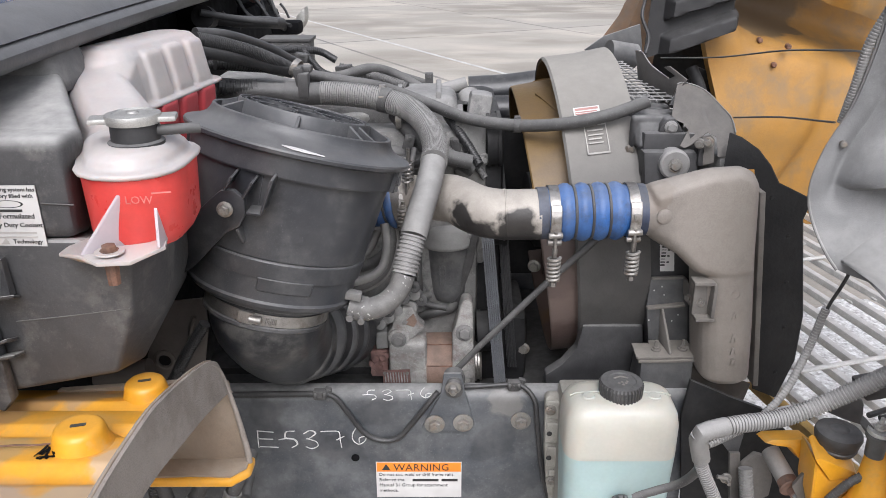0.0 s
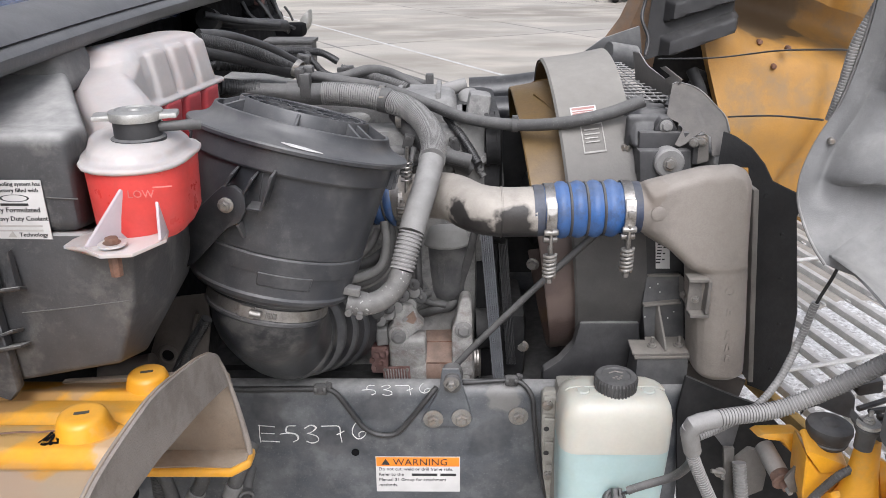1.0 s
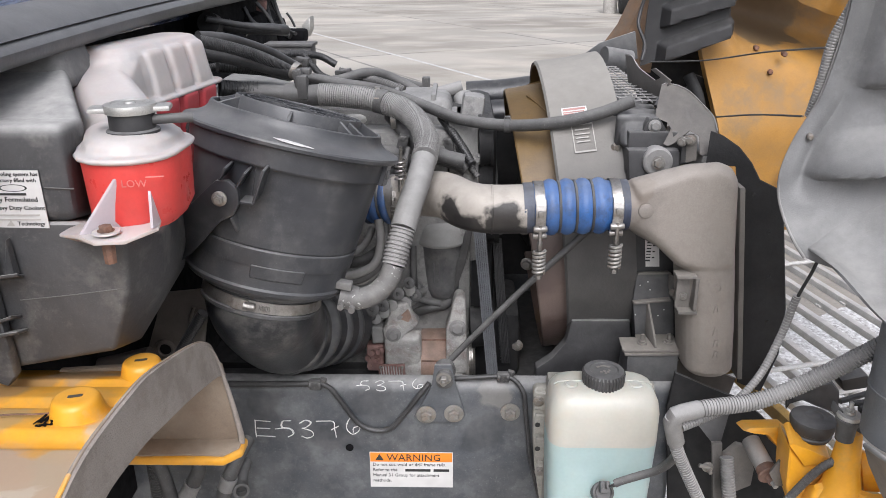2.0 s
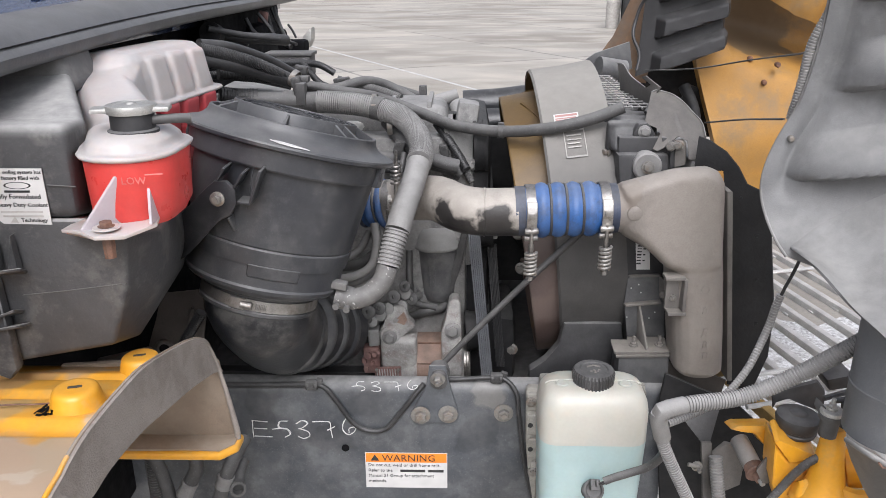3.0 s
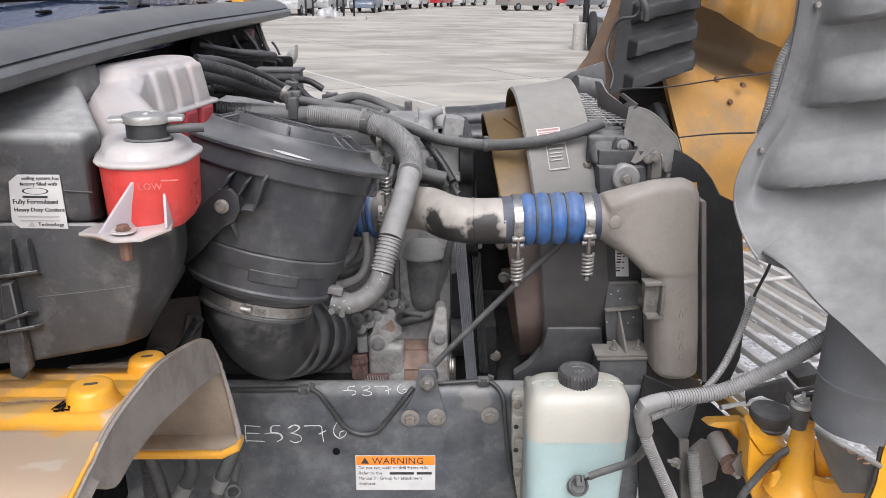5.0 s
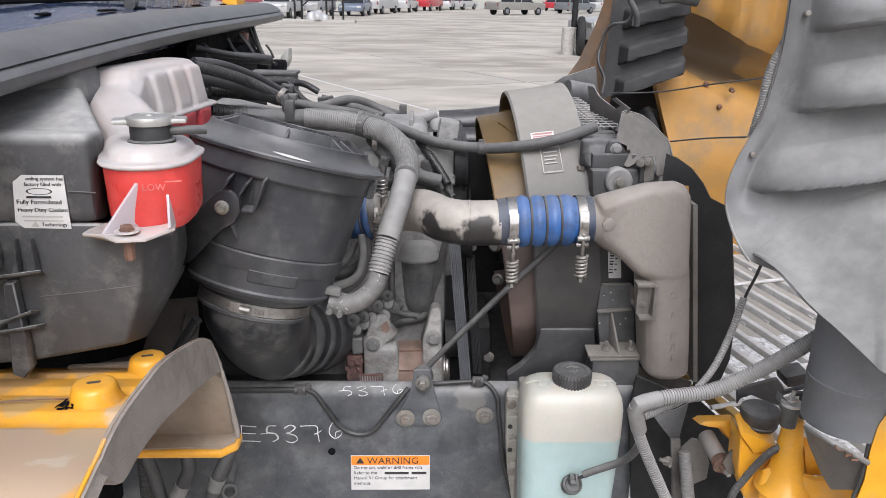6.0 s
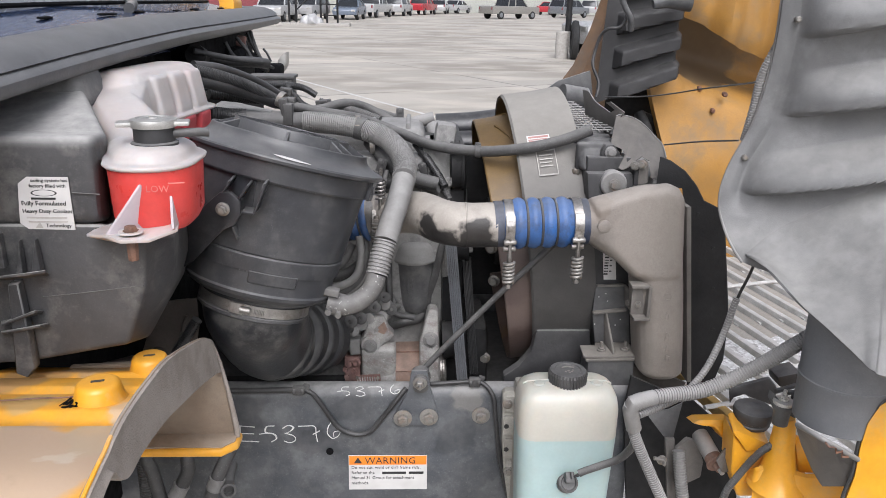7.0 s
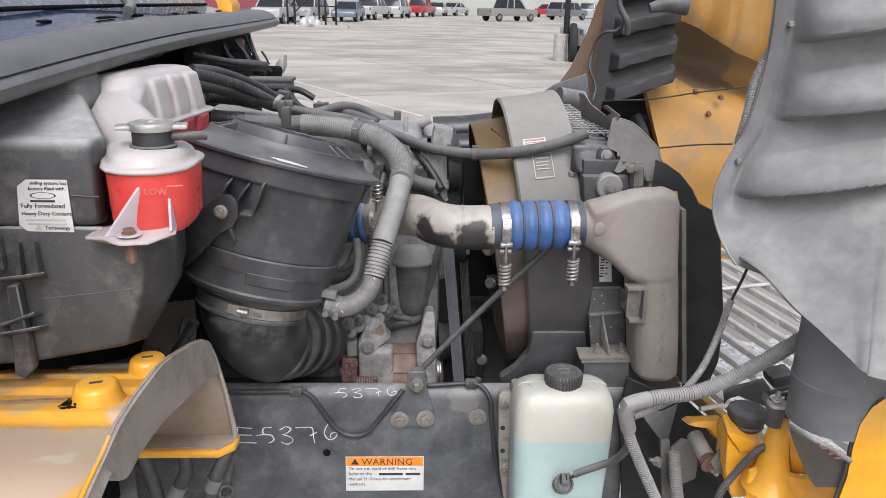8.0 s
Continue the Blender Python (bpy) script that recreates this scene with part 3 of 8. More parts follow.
plate(bm, [(L + 0.012, 1.3189, T_ - 0.02), (L + 0.031, 1.3189, T_ - 0.02), (L + 0.0215, 1.3189, T_ - 0.004)], (0, 0.0006, 0), 0)
part("warning_triangle", bm, INK, sticker)
for i, s in enumerate(("Do not cut, weld or drill frame rails.", "Refer to the", "Manual 31 Group for attachment", "methods.")):
    part("lettering", lettering(s, 0.0108, FACE(L + 0.006, 1.3197, T_ - 0.035 - i * 0.0138)), INK, sticker)
bm = B()
block(bm, (L + 0.104, 1.3196, T_ - 0.0462), (0.055, 0.0006, 0.0062), 0)
block(bm, (L + 0.155, 1.3196, T_ - 0.0462), (0.034, 0.0006, 0.0062), 0)
part("print_bar", bm, INK, sticker)

# triangular bracket with the support rod
tri = thing("rod_bracket", (0.013, 1.316, 0.735), "black triangular steel bracket bolted to frame rail", "bracket")
bm = B()
plate(bm, [(-0.042, 1.312, 0.721), (-0.032, 1.312, 0.711), (0.055, 1.312, 0.711), (0.064, 1.312, 0.728), (0.043, 1.312, 0.811), (0.036, 1.312, 0.848), (0.002, 1.312, 0.848), (-0.005, 1.312, 0.798)], (0, 0.007, 0), 0.002)
part("plate", bm, RAIL, tri)
bm = B()
lathe(bm, [(0, 0), (0, 0.02), (0.03, 0.02), (0.032, 0.017), (0.05, 0.017), (0.05, 0)], (0.022, 1.345, 0.828), (0, -1, -0.25), 24)
lathe(bm, [(0.008, 0.018), (0.01, 0.0225), (0.018, 0.0225), (0.02, 0.018)], (0.022, 1.345, 0.828), (0, -1, -0.25), 24)
part("bushing", bm, HOSE, tri, "dusty rubber bushing")
bm = B()
hexbolt(bm, (0.020, 1.296, 0.827), (0, -1, -0.2), 0.0105, 0.012, 1.5, 0.008)
part("pivot_bolt", bm, ZINC, tri)
bm = B()
tube(bm, [(0.028, 1.385, 0.813), (0.077, 1.386, 0.870), (0.199, 1.390, 1.001), (0.284, 1.395, 1.085), (0.318, 1.397, 1.119)], 0.0068, 12, 0.02)
solid("support_rod", bm, HOSE, "long dusty steel radiator support rod", "rod")

# thin harness along the rail
har = thing("rail_cable", (-0.209, 1.310, 0.773), "black cable with clips running along frame rail", "cable")
bm = B()
tube(bm, [(-0.553, 1.317, 0.797), (-0.398, 1.316, 0.797), (-0.259, 1.316, 0.799), (-0.228, 1.316, 0.799)], 0.0065, 10)
tube(bm, [(-0.232, 1.315, 0.799), (-0.215, 1.314, 0.790), (-0.194, 1.313, 0.759), (-0.162, 1.313, 0.708), (-0.128, 1.313, 0.689), (-0.092, 1.313, 0.695), (-0.061, 1.313, 0.733), (-0.033, 1.314, 0.772), (-0.010, 1.322, 0.800)], 0.0056, 10)
tube(bm, [(0.036, 1.335, 0.803), (0.060, 1.328, 0.808), (0.129, 1.330, 0.812), (0.152, 1.330, 0.812), (0.172, 1.322, 0.802), (0.186, 1.312, 0.780), (0.189, 1.306, 0.750), (0.195, 1.304, 0.700), (0.204, 1.304, 0.628), (0.227, 1.302, 0.528)], 0.0052, 10)
part("wire", bm, CABLE, har)
for p in ((-0.246, 1.314, 0.800), (0.143, 1.329, 0.812)):
    bm = B()
    block(bm, p, (0.026, 0.017, 0.020), 0.004)
    for dx in (-0.009, 0.009):
        lathe(bm, [(-0.004, 0.0085), (-0.002, 0.0102), (0.002, 0.0102), (0.004, 0.0085)], V(p) + Vector((dx, -0.001, 0)), (1, 0, 0), 16)
    block(bm, V(p) + Vector((0.015, 0.004, 0.004)), (0.014, 0.012, 0.016), 0.003, (0, 18, 0))
    part("clip", bm, HOSE, har, "dusty cable clip")

# ---- washer bottle ----
wb = thing("washer_bottle", (0.302, 1.19, 0.52), "milky plastic washer fluid bottle half full of pale blue fluid", "bottle")
X0, X1 = 0.212, 0.408
def ring_box(z, y0, y1, x0=X0, x1=X1, c=0.03):
    pts = []
    for cx, cy, a0 in ((x1 - c, y1 - c, 0), (x0 + c, y1 - c, 90), (x0 + c, y0 + c, 180), (x1 - c, y0 + c, 270)):
        for k in range(5):
            a = radians(a0 + 22.5 * k)
            pts.append((cx + c * math.cos(a), cy + c * math.sin(a), z))
    return pts


bm = B()
loft(bm, *[ring_box(z, 1.088 + i, 1.205 - i, X0 + i, X1 - i) for z, i in ((0.81, 0.0), (0.87, 0.0), (0.888, 0.003), (0.901, 0.009), (0.909, 0.018), (0.912, 0.028))], bevel=0)
lathe(bm, [(-0.02, 0.03), (0.012, 0.03)], (0.311, 1.146, 0.902), (0, 0, 1), 24)
for x_, y_ in ((0.252, 1.135), (0.366, 1.135)):
    lathe(bm, [(0, 0.0), (0.0025, 0.0), (0.0025, 0.010), (0, 0.0125)], (x_, y_, 0.9115), (0, 0, 1), 20)
tube(bm, [(0.222, 1.146, 0.906), (0.245, 1.146, 0.9125), (0.372, 1.146, 0.9125), (0.398, 1.146, 0.906)], 0.0016, 6)
part("upper_shell", bm, BOTTLE, wb)
bm = B()
loft(bm, *[ring_box(z, 1.088 + i, 1.205 - i, X0 + i, X1 - i) for z, i in ((0.47, 0.012), (0.70, 0.004), (0.81, 0.0))], bevel=0)
part("filled_shell", bm, WASHER, wb, "lower part filled with pale blue fluid")
bm = B()
cap0 = V((0.310, 1.146, 0.915))
prof = [(-0.012, 0.036), (0.016, 0.0375), (0.021, 0.035), (0.022, 0.026), (0.02, 0.024), (0.02, 0)]
lathe(bm, prof, cap0, (0, 0, 1), 288)
for v in bm.verts:
    d_ = v.co - cap0
    rr = math.hypot(d_.x, d_.y)
    if rr > 0.03 and d_.z < 0.018:
        f = 1 + 0.03 * (1 if int((math.atan2(d_.y, d_.x) + 10) / (2 * math.pi) * 144) % 4 in (0, 1) else -1)
        v.co.x, v.co.y = cap0.x + d_.x * f, cap0.y + d_.y * f
cap = part("cap", bm, CAP, wb, "ribbed black screw cap")
bm = B()
tube(bm, [cap0 + Vector((-0.012, 0.008, 0.0205)), cap0 + Vector((0.0, 0.014, 0.0205)), cap0 + Vector((0.013, 0.009, 0.0205))], 0.0016, 6)
for dx, dy in ((0.0, -0.004), (0.006, -0.008), (-0.006, -0.008), (0.001, -0.012), (0.009, -0.002)):
    lathe(bm, [(0, 0.0026), (0.0012, 0.0022), (0.0014, 0)], cap0 + Vector((dx, dy, 0.0198)), (0, 0, 1), 10)
part("raised_symbol", bm, SHIELD, cap, "dusty raised symbol")
bm = B()
plate(bm, [(0.203, 1.296, 0.800), (0.210, 1.296, 0.808), (0.240, 1.296, 0.806), (0.250, 1.296, 0.66), (0.262, 1.296, 0.38), (0.228, 1.296, 0.38), (0.2245, 1.296, 0.532), (0.2135, 1.296, 0.60), (0.2065, 1.296, 0.68)], (0, 0.02, 0), 0.004)
for z0, z1, x_ in ((0.756, 0.798, 0.219), (0.698, 0.746, 0.221), (0.640, 0.688, 0.225), (0.585, 0.63, 0.231)):
    block(bm, (x_, 1.294, (z0 + z1) / 2), (0.028, 0.008, z1 - z0), 0.004, (0, 3, 0), 3)
loft(bm, *[ring_box(z, 1.19, 1.31, 0.228 + dx, 0.26 + dx, 0.012) for z, dx in ((0.40, 0.02), (0.60, 0.008), (0.79, 0.0))], bevel=0.003)
part("mount_flange", bm, STAINED, wb, "stained plastic mounting flange")
bm = B()
block(bm, (0.436, 1.30, 0.62), (0.024, 0.03, 0.38), 0.006)
block(bm, (0.431, 1.297, 0.80), (0.030, 0.02, 0.04), 0.006)
block(bm, (0.31, 1.265, 0.66), (0.16, 0.12, 0.34), 0.01)
part("mount_strap", bm, STAINED, wb, "dusty mounting strap")
for p in ((0.214, 1.291, 0.778), (0.223, 1.291, 0.606), (0.436, 1.286, 0.802)):
    bm = B()
    hexbolt(bm, p, (0, -1, 0), 0.0075, 0.007, 1.5)
    part("bolt", bm, ZINC, wb)
for p in ((0.214, 1.290, 0.722), (0.216, 1.290, 0.663)):
    bm = B()
    lathe(bm, [(0, 0), (0, 0.0055), (0.0012, 0.0055), (0.0012, 0)], p, (0, -1, 0), 14)
    part("strap_hole", bm, INK, wb)
bm = B()
lathe(bm, [(-0.005, 0), (-0.005, 0.0195), (0.006, 0.0195), (0.007, 0.0175), (0.012, 0.0175), (0.013, 0.0195), (0.020, 0.019), (0.022, 0.015), (0.019, 0.013), (0.019, 0)], (0.311, 1.088, 0.715), (0, -0.8, 0.6), 28)
block(bm, (0.311, 1.068, 0.742), (0.017, 0.018, 0.020), 0.002, (-35, 0, 0))
for dx in (-0.008, 0.002):
    block(bm, (0.311 + dx, 1.058, 0.753), (0.004, 0.012, 0.012), 0.001, (-35, 0, 0))
part("pump_plug", bm, CAP, wb, "black pump connector")
for dx in (0.0, 0.006):
    bm = B()
    tube(bm, [(0.313 + dx, 1.062, 0.748), (0.318 + dx, 1.052, 0.757), (0.327 + dx, 1.05, 0.764)], 0.0022, 8)
    part("lead_wire", bm, CABLE, wb)
bm = B()
tube(bm, [(0.324, 1.050, 0.763), (0.335, 1.050, 0.769), (0.364, 1.048, 0.782), (0.396, 1.040, 0.802), (0.411, 1.020, 0.840), (0.404, 0.985, 0.892), (0.384, 0.960, 0.940)], 0.0078, 12, 0.006, ends=(0.9, 1.05))
solid("pump_wire", bm, HOSE, "dusty loom running from washer pump to conduit", "cable")

# ---- air cleaner ----
ac = thing("air_cleaner", (-0.25, 1.24, 0.92), "large black plastic engine air cleaner canister, dusty", "air cleaner")
TOP = V((-0.2355, 1.2486, 1.3429))
AX = Vector((0.2457, 0.168, 1)).normalized()
def acp(h):
    return TOP + AX * h


FRONT = (Vector((0, -1, 0)) + AX * AX.y).normalized()
RIGHT = FRONT.cross(AX).normalized() * -1
RIGHT = RIGHT if RIGHT.x > 0 else -RIGHT


def around(a, r, h):
    """A point of the canister: a degrees from its near side towards the radiator, at radius r and height h over the lid seam."""
    return TOP + AX * h + (FRONT * math.cos(radians(a)) + RIGHT * math.sin(radians(a))) * r


def wrap(bm, a0, a1, r0, r1, h0, h1):
    """A raised patch that follows the canister's wall."""
    n = max(2, int(abs(a1 - a0) / 4))
    b = B()
    rows = []
    for i in range(n + 1):
        a = a0 + (a1 - a0) * i / n
        rows.append([around(a, r0 - 0.012, h0), around(a, r0, h0), around(a, r1, h1), around(a, r1 - 0.012, h1)])
    loft(b, *rows, bevel=0.0012, seg=1)
    return merge(bm, b)


bm = B()
lathe(bm, [(-0.280, 0.10), (-0.274, 0.104), (-0.270, 0.122), (-0.264, 0.133), (-0.258, 0.1390), (-0.252, 0.1410), (-0.248, 0.1385), (-0.213, 0.1400), (-0.212, 0.1440), (-0.207, 0.1450), (-0.184, 0.1475), (-0.182, 0.1465), (-0.181, 0.1440), (-0.178, 0.1465), (-0.110, 0.1535), (-0.052, 0.1595), (-0.050, 0.1600), (-0.049, 0.1685), (-0.046, 0.1705), (-0.014, 0.1730), (-0.012, 0.166)], TOP, AX, 96)
part("canister", bm, CLEANER, ac, angle=22)
bm = B()
lathe(bm, [(-0.014, 0.166), (-0.014, 0.182), (-0.012, 0.1855), (-0.007, 0.1865), (-0.004, 0.1850), (-0.002, 0.180), (0.001, 0.170), (0.005, 0.161), (0.010, 0.1545), (0.016, 0.1500), (0.022, 0.1478), (0.0255, 0.1470), (0.027, 0.1455), (0.027, 0.1430), (0.026, 0.1415), (-0.004, 0.138), (-0.004, 0.132)], TOP, AX, 96)
part("lid", bm, CLEANER, ac, "flared black lid rim", angle=30)
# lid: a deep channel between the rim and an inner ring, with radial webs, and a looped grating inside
# The black dish puts the channel's deep shade into its colour.
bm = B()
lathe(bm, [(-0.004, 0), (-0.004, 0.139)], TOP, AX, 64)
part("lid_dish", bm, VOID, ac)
bm = B()
lathe(bm, [(-0.004, 0.110), (0.042, 0.1085), (0.044, 0.1075), (0.044, 0.1055), (0.042, 0.1045), (-0.004, 0.104)], TOP, AX, 72)
part("inner_ring", bm, CLEANER, ac)
for a in (3, 48, 60, 100, 140, 178, 218, 262, 304):
    bm = B()
    o0, o1 = around(a, 0.104, -0.004), around(a, 0.1425, -0.004)
    wdt = AX.cross(o1 - o0).normalized() * 0.0026
    b0_, b1_ = around(a, 0.107, 0.042), around(a, 0.1425, 0.026)
    loft(bm, [o0 - wdt, o0 + wdt, b0_ + wdt, b0_ - wdt], [o1 - wdt, o1 + wdt, b1_ + wdt, b1_ - wdt], bevel=0.001, seg=1)
    part("web", bm, CLEANER, ac)
bm = B()
for r in (0.097, 0.026):
    lathe(bm, [(0.030, r - 0.0014), (0.043, r - 0.0014), (0.043, r + 0.0014), (0.030, r + 0.0014)], TOP, AX, 56, closed=True)
for k in range(6):
    lathe(bm, [(0.031, 0.0305), (0.0428, 0.0305), (0.0428, 0.033), (0.031, 0.033)], around(60 * k + 20, 0.062, 0), AX, 32, closed=True)
for k in range(12):
    o0, o1 = around(30 * k + 5, 0.095, 0.031), around(30 * k + 5, 0.106, 0.031)
    wdt = AX.cross(o1 - o0).normalized() * 0.0013
    plate(bm, [o0 - wdt, o0 + wdt, o1 + wdt, o1 - wdt], AX * 0.0115, 0)
part("lid_grating", bm, CLEANER, ac)
# snap clips on the lid flange
for a in (-88, 76):
    bm = B()
    wrap(bm, a - 4, a + 4, 0.178, 0.180, -0.05, -0.012)
    wrap(bm, a - 2.4, a + 2.4, 0.1815, 0.1805, -0.038, -0.022)
    part("lid_clip", bm, CLEANER, ac, "moulded snap clip")
# lower elbow with clamp, turning back under the engine side
bm = B()
tube(bm, [acp(-0.24), acp(-0.285), acp(-0.325) + Vector((0.01, 0.01, 0)), V((-0.304, 1.330, 0.919)), V((-0.265, 1.420, 0.878)), V((-0.220, 1.520, 0.833))], 0.103, 36, 0.005, ends=(1.0, 0.78))
part("elbow", bm, RUBBER_DARK, ac, "black rubber intake elbow with ribs")
bm = B()
b0, b1 = V((-0.300, 1.338, 0.915)), V((-0.232, 1.496, 0.843))
for i in range(4):
    q = b0.lerp(b1, i / 3.4)
    lathe(bm, [(-0.019, 0.086 - i * 0.0022), (-0.012, 0.0905 - i * 0.0022), (-0.004, 0.0935 - i * 0.0022), (0.004, 0.0935 - i * 0.0022), (0.012, 0.0905 - i * 0.0022), (0.019, 0.086 - i * 0.0022)], q, b1 - b0, 48)
part("elbow_bellows", bm, RUBBER, ac)
bm = B()
lathe(bm, [(-0.300, 0.1045), (-0.281, 0.1045), (-0.281, 0.1065), (-0.300, 0.1065)], TOP, AX, 64, closed=True)
clamp_ = part("clamp_band", bm, STEEL, ac, "bright steel hose clamp")
bm = B()
wrap(bm, -16, -2, 0.1115, 0.1115, -0.3005, -0.2805)
part("screw_housing", bm, STEEL, clamp_)
bm = B()
q = around(2, 0.111, -0.2905)
lathe(bm, [(-0.014, 0), (-0.014, 0.0068), (0.004, 0.0068), (0.006, 0.005), (0.006, 0)], q, RIGHT, 14)
part("clamp_screw", bm, STEEL, clamp_)
bm = B()
for k in range(7):
    wrap(bm, 8 + k * 1.5, 8.8 + k * 1.5, 0.1085, 0.1085, -0.296, -0.286)
part("band_slot", bm, ZINC, clamp_)
bm = B()
lathe(bm, [(-0.281, 0.1035), (-0.2745, 0.1075), (-0.268, 0.1075), (-0.262, 0.1035)], TOP, AX, 64)
lathe(bm, [(-0.312, 0.1035), (-0.309, 0.1068), (-0.304, 0.1068), (-0.301, 0.1035)], TOP, AX, 64)
part("cuff_bead", bm, RUBBER, ac)
# side bracket with bolt
bm = B()
plate(bm, [(-0.456, 1.130, 1.148), (-0.428, 1.115, 1.213), (-0.339, 1.065, 1.295), (-0.322, 1.059, 1.309), (-0.303, 1.059, 1.309), (-0.289, 1.059, 1.295), (-0.289, 1.059, 1.272), (-0.301, 1.061, 1.252), (-0.323, 1.063, 1.241), (-0.382, 1.080, 1.180), (-0.443, 1.125, 1.131)], (0, 0.012, 0), 0.003)
part("bracket", bm, CLEANER, ac, "black bracket arm")
bm = B()
hexbolt(bm, (-0.318, 1.058, 1.281), (0, -1, 0), 0.008, 0.01, 1.5, 0.004)
part("bracket_bolt", bm, ZINC, ac)
bm = B()
for a_, b_ in (((-0.315, 1.053, 1.312), (-0.301, 1.050, 1.332)), ((-0.289, 1.050, 1.300), (-0.271, 1.045, 1.325)), ((-0.286, 1.050, 1.277), (-0.264, 1.045, 1.276)), ((-0.264, 1.045, 1.276), (-0.242, 1.040, 1.330)), ((-0.305, 1.060, 1.248), (-0.300, 1.070, 1.223))):
    v1, v2 = V(a_), V(b_)
    w_ = (v2 - v1).cross(Vector((0, 1, 0))).normalized() * 0.0022
    plate(bm, [v1 - w_, v1 + w_, v2 + w_, v2 - w_], (0, 0.05, 0), 0.001, 1)
part("rib", bm, CLEANER, ac)
bm = B()
wrap(bm, -2, 33, 0.1430, 0.1475, -0.231, -0.209)
part("raised_panel", bm, CLEANER, ac)
bm = B()
wrap(bm, -8.6, -8, 0.1535, 0.1605, -0.12, -0.05)
part("mould_seam", bm, CLEANER, ac)
bm = B()
plate(bm, [around(a, r, h + 0.0012) for a, r, h in ((-1, 0.176, -0.0005), (4, 0.174, 0.0), (10, 0.176, -0.0005), (16, 0.181, -0.002), (19, 0.1835, -0.003), (11, 0.183, -0.003), (4, 0.1815, -0.0022))], AX * 0.0012, 0)
part("pale_mark", bm, WHITE, ac, "pale mark along the lid rim")

# ---- coolant tank ----
ct = thing("coolant_tank", (-0.45, 1.15, 1.2), "milky plastic coolant tank filled with bright red coolant", "coolant tank")
def box_ring(z, x0, x1, y0, y1, c):
    return ring_box(z, y0, y1, x0, x1, c)


def front_ring(z, x0, x1, y0, y1, c):
    """The front chamber's outline: its inner side runs back beside the housing."""
    return [(x - 0.42 * max(0, y - 0.885) * (x < (x0 + x1) / 2), y, z_) for x, y, z_ in ring_box(z, y0, y1, x0, x1, c)]


bm = B()
loft(bm, front_ring(1.390, -0.434, -0.316, 0.838, 1.0, 0.055), front_ring(1.393, -0.440, -0.309, 0.831, 1.008, 0.06), front_ring(1.399, -0.440, -0.309, 0.831, 1.008, 0.06), front_ring(1.400, -0.430, -0.322, 0.844, 1.0, 0.052), front_ring(1.410, -0.428, -0.325, 0.847, 0.995, 0.05), front_ring(1.417, -0.418, -0.333, 0.855, 0.985, 0.042), front_ring(1.421, -0.405, -0.342, 0.868, 0.96, 0.03), bevel=0)
def rear_ring(z, x0, x1, y0, y1, c):
    return [(x + 0.14 * (y - 1.2), y, zz) for x, y, zz in box_ring(z, x0, x1, y0, y1, c)]


loft(bm, *[rear_ring(*a_) for a_ in ((1.392, -0.60, -0.467, 1.12, 1.50, 0.04), (1.395, -0.605, -0.458, 1.115, 1.508, 0.045), (1.401, -0.605, -0.458, 1.115, 1.508, 0.045), (1.404, -0.60, -0.472, 1.13, 1.495, 0.04), (1.445, -0.595, -0.476, 1.15, 1.49, 0.05), (1.475, -0.588, -0.484, 1.18, 1.482, 0.04), (1.488, -0.575, -0.496, 1.20, 1.47, 0.03), (1.492, -0.56, -0.51, 1.22, 1.45, 0.02))], bevel=0)
def bridge(spec):
    return [[(x0, y, z0), (x1, y, z0), (x1 - 0.012, y, z1 - 0.012), (x1 - 0.03, y, z1), (x0 + 0.03, y, z1), (x0 + 0.012, y, z1 - 0.012)] for y, x0, x1, z0, z1 in spec]


loft(bm, *bridge([(0.90, -0.445, -0.35, 1.392, 1.412), (0.95, -0.46, -0.345, 1.392, 1.416), (1.0, -0.48, -0.36, 1.392, 1.423), (1.08, -0.535, -0.40, 1.392, 1.44), (1.16, -0.585, -0.458, 1.392, 1.462), (1.24, -0.592, -0.47, 1.392, 1.488)]), bevel=0.006, seg=3)
for yy in (1.27, 1.345, 1.42):
    block(bm, (-0.484 + 0.14 * (yy - 1.2), yy, 1.44), (0.034, 0.064, 0.082), 0.012, (0, -7, -8), 3, (0.7, 0.95))
melt(part("upper_shell", bm, WHITE_TANK, ct), 0.0025, 9)
bm = B()
loft(bm, front_ring(1.298, -0.41, -0.34, 0.866, 0.97, 0.029), front_ring(1.302, -0.425, -0.326, 0.852, 0.985, 0.044), front_ring(1.318, -0.431, -0.317, 0.842, 0.995, 0.052), front_ring(1.392, -0.434, -0.314, 0.838, 1.0, 0.056), bevel=0)
part("filled_front", bm, COOLANT, ct, "bright red coolant seen through plastic")
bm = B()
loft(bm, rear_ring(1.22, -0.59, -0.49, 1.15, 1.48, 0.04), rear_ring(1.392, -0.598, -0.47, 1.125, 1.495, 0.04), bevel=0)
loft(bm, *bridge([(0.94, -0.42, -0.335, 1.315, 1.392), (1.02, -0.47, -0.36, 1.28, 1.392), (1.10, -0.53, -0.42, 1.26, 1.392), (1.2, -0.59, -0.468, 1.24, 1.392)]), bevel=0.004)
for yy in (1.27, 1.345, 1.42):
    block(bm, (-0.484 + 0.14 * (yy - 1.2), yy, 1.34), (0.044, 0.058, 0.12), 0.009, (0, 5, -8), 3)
melt(part("filled_rear", bm, COOLANT_SHADED, ct), 0.003, 4)
bm = B()
cp = V((-0.369, 0.905, 1.446))
lathe(bm, [(-0.032, 0.0), (-0.032, 0.033), (-0.024, 0.033), (-0.022, 0.0285), (0.0, 0.0285), (0.0, 0)], cp, (0, 0, 1), 32)
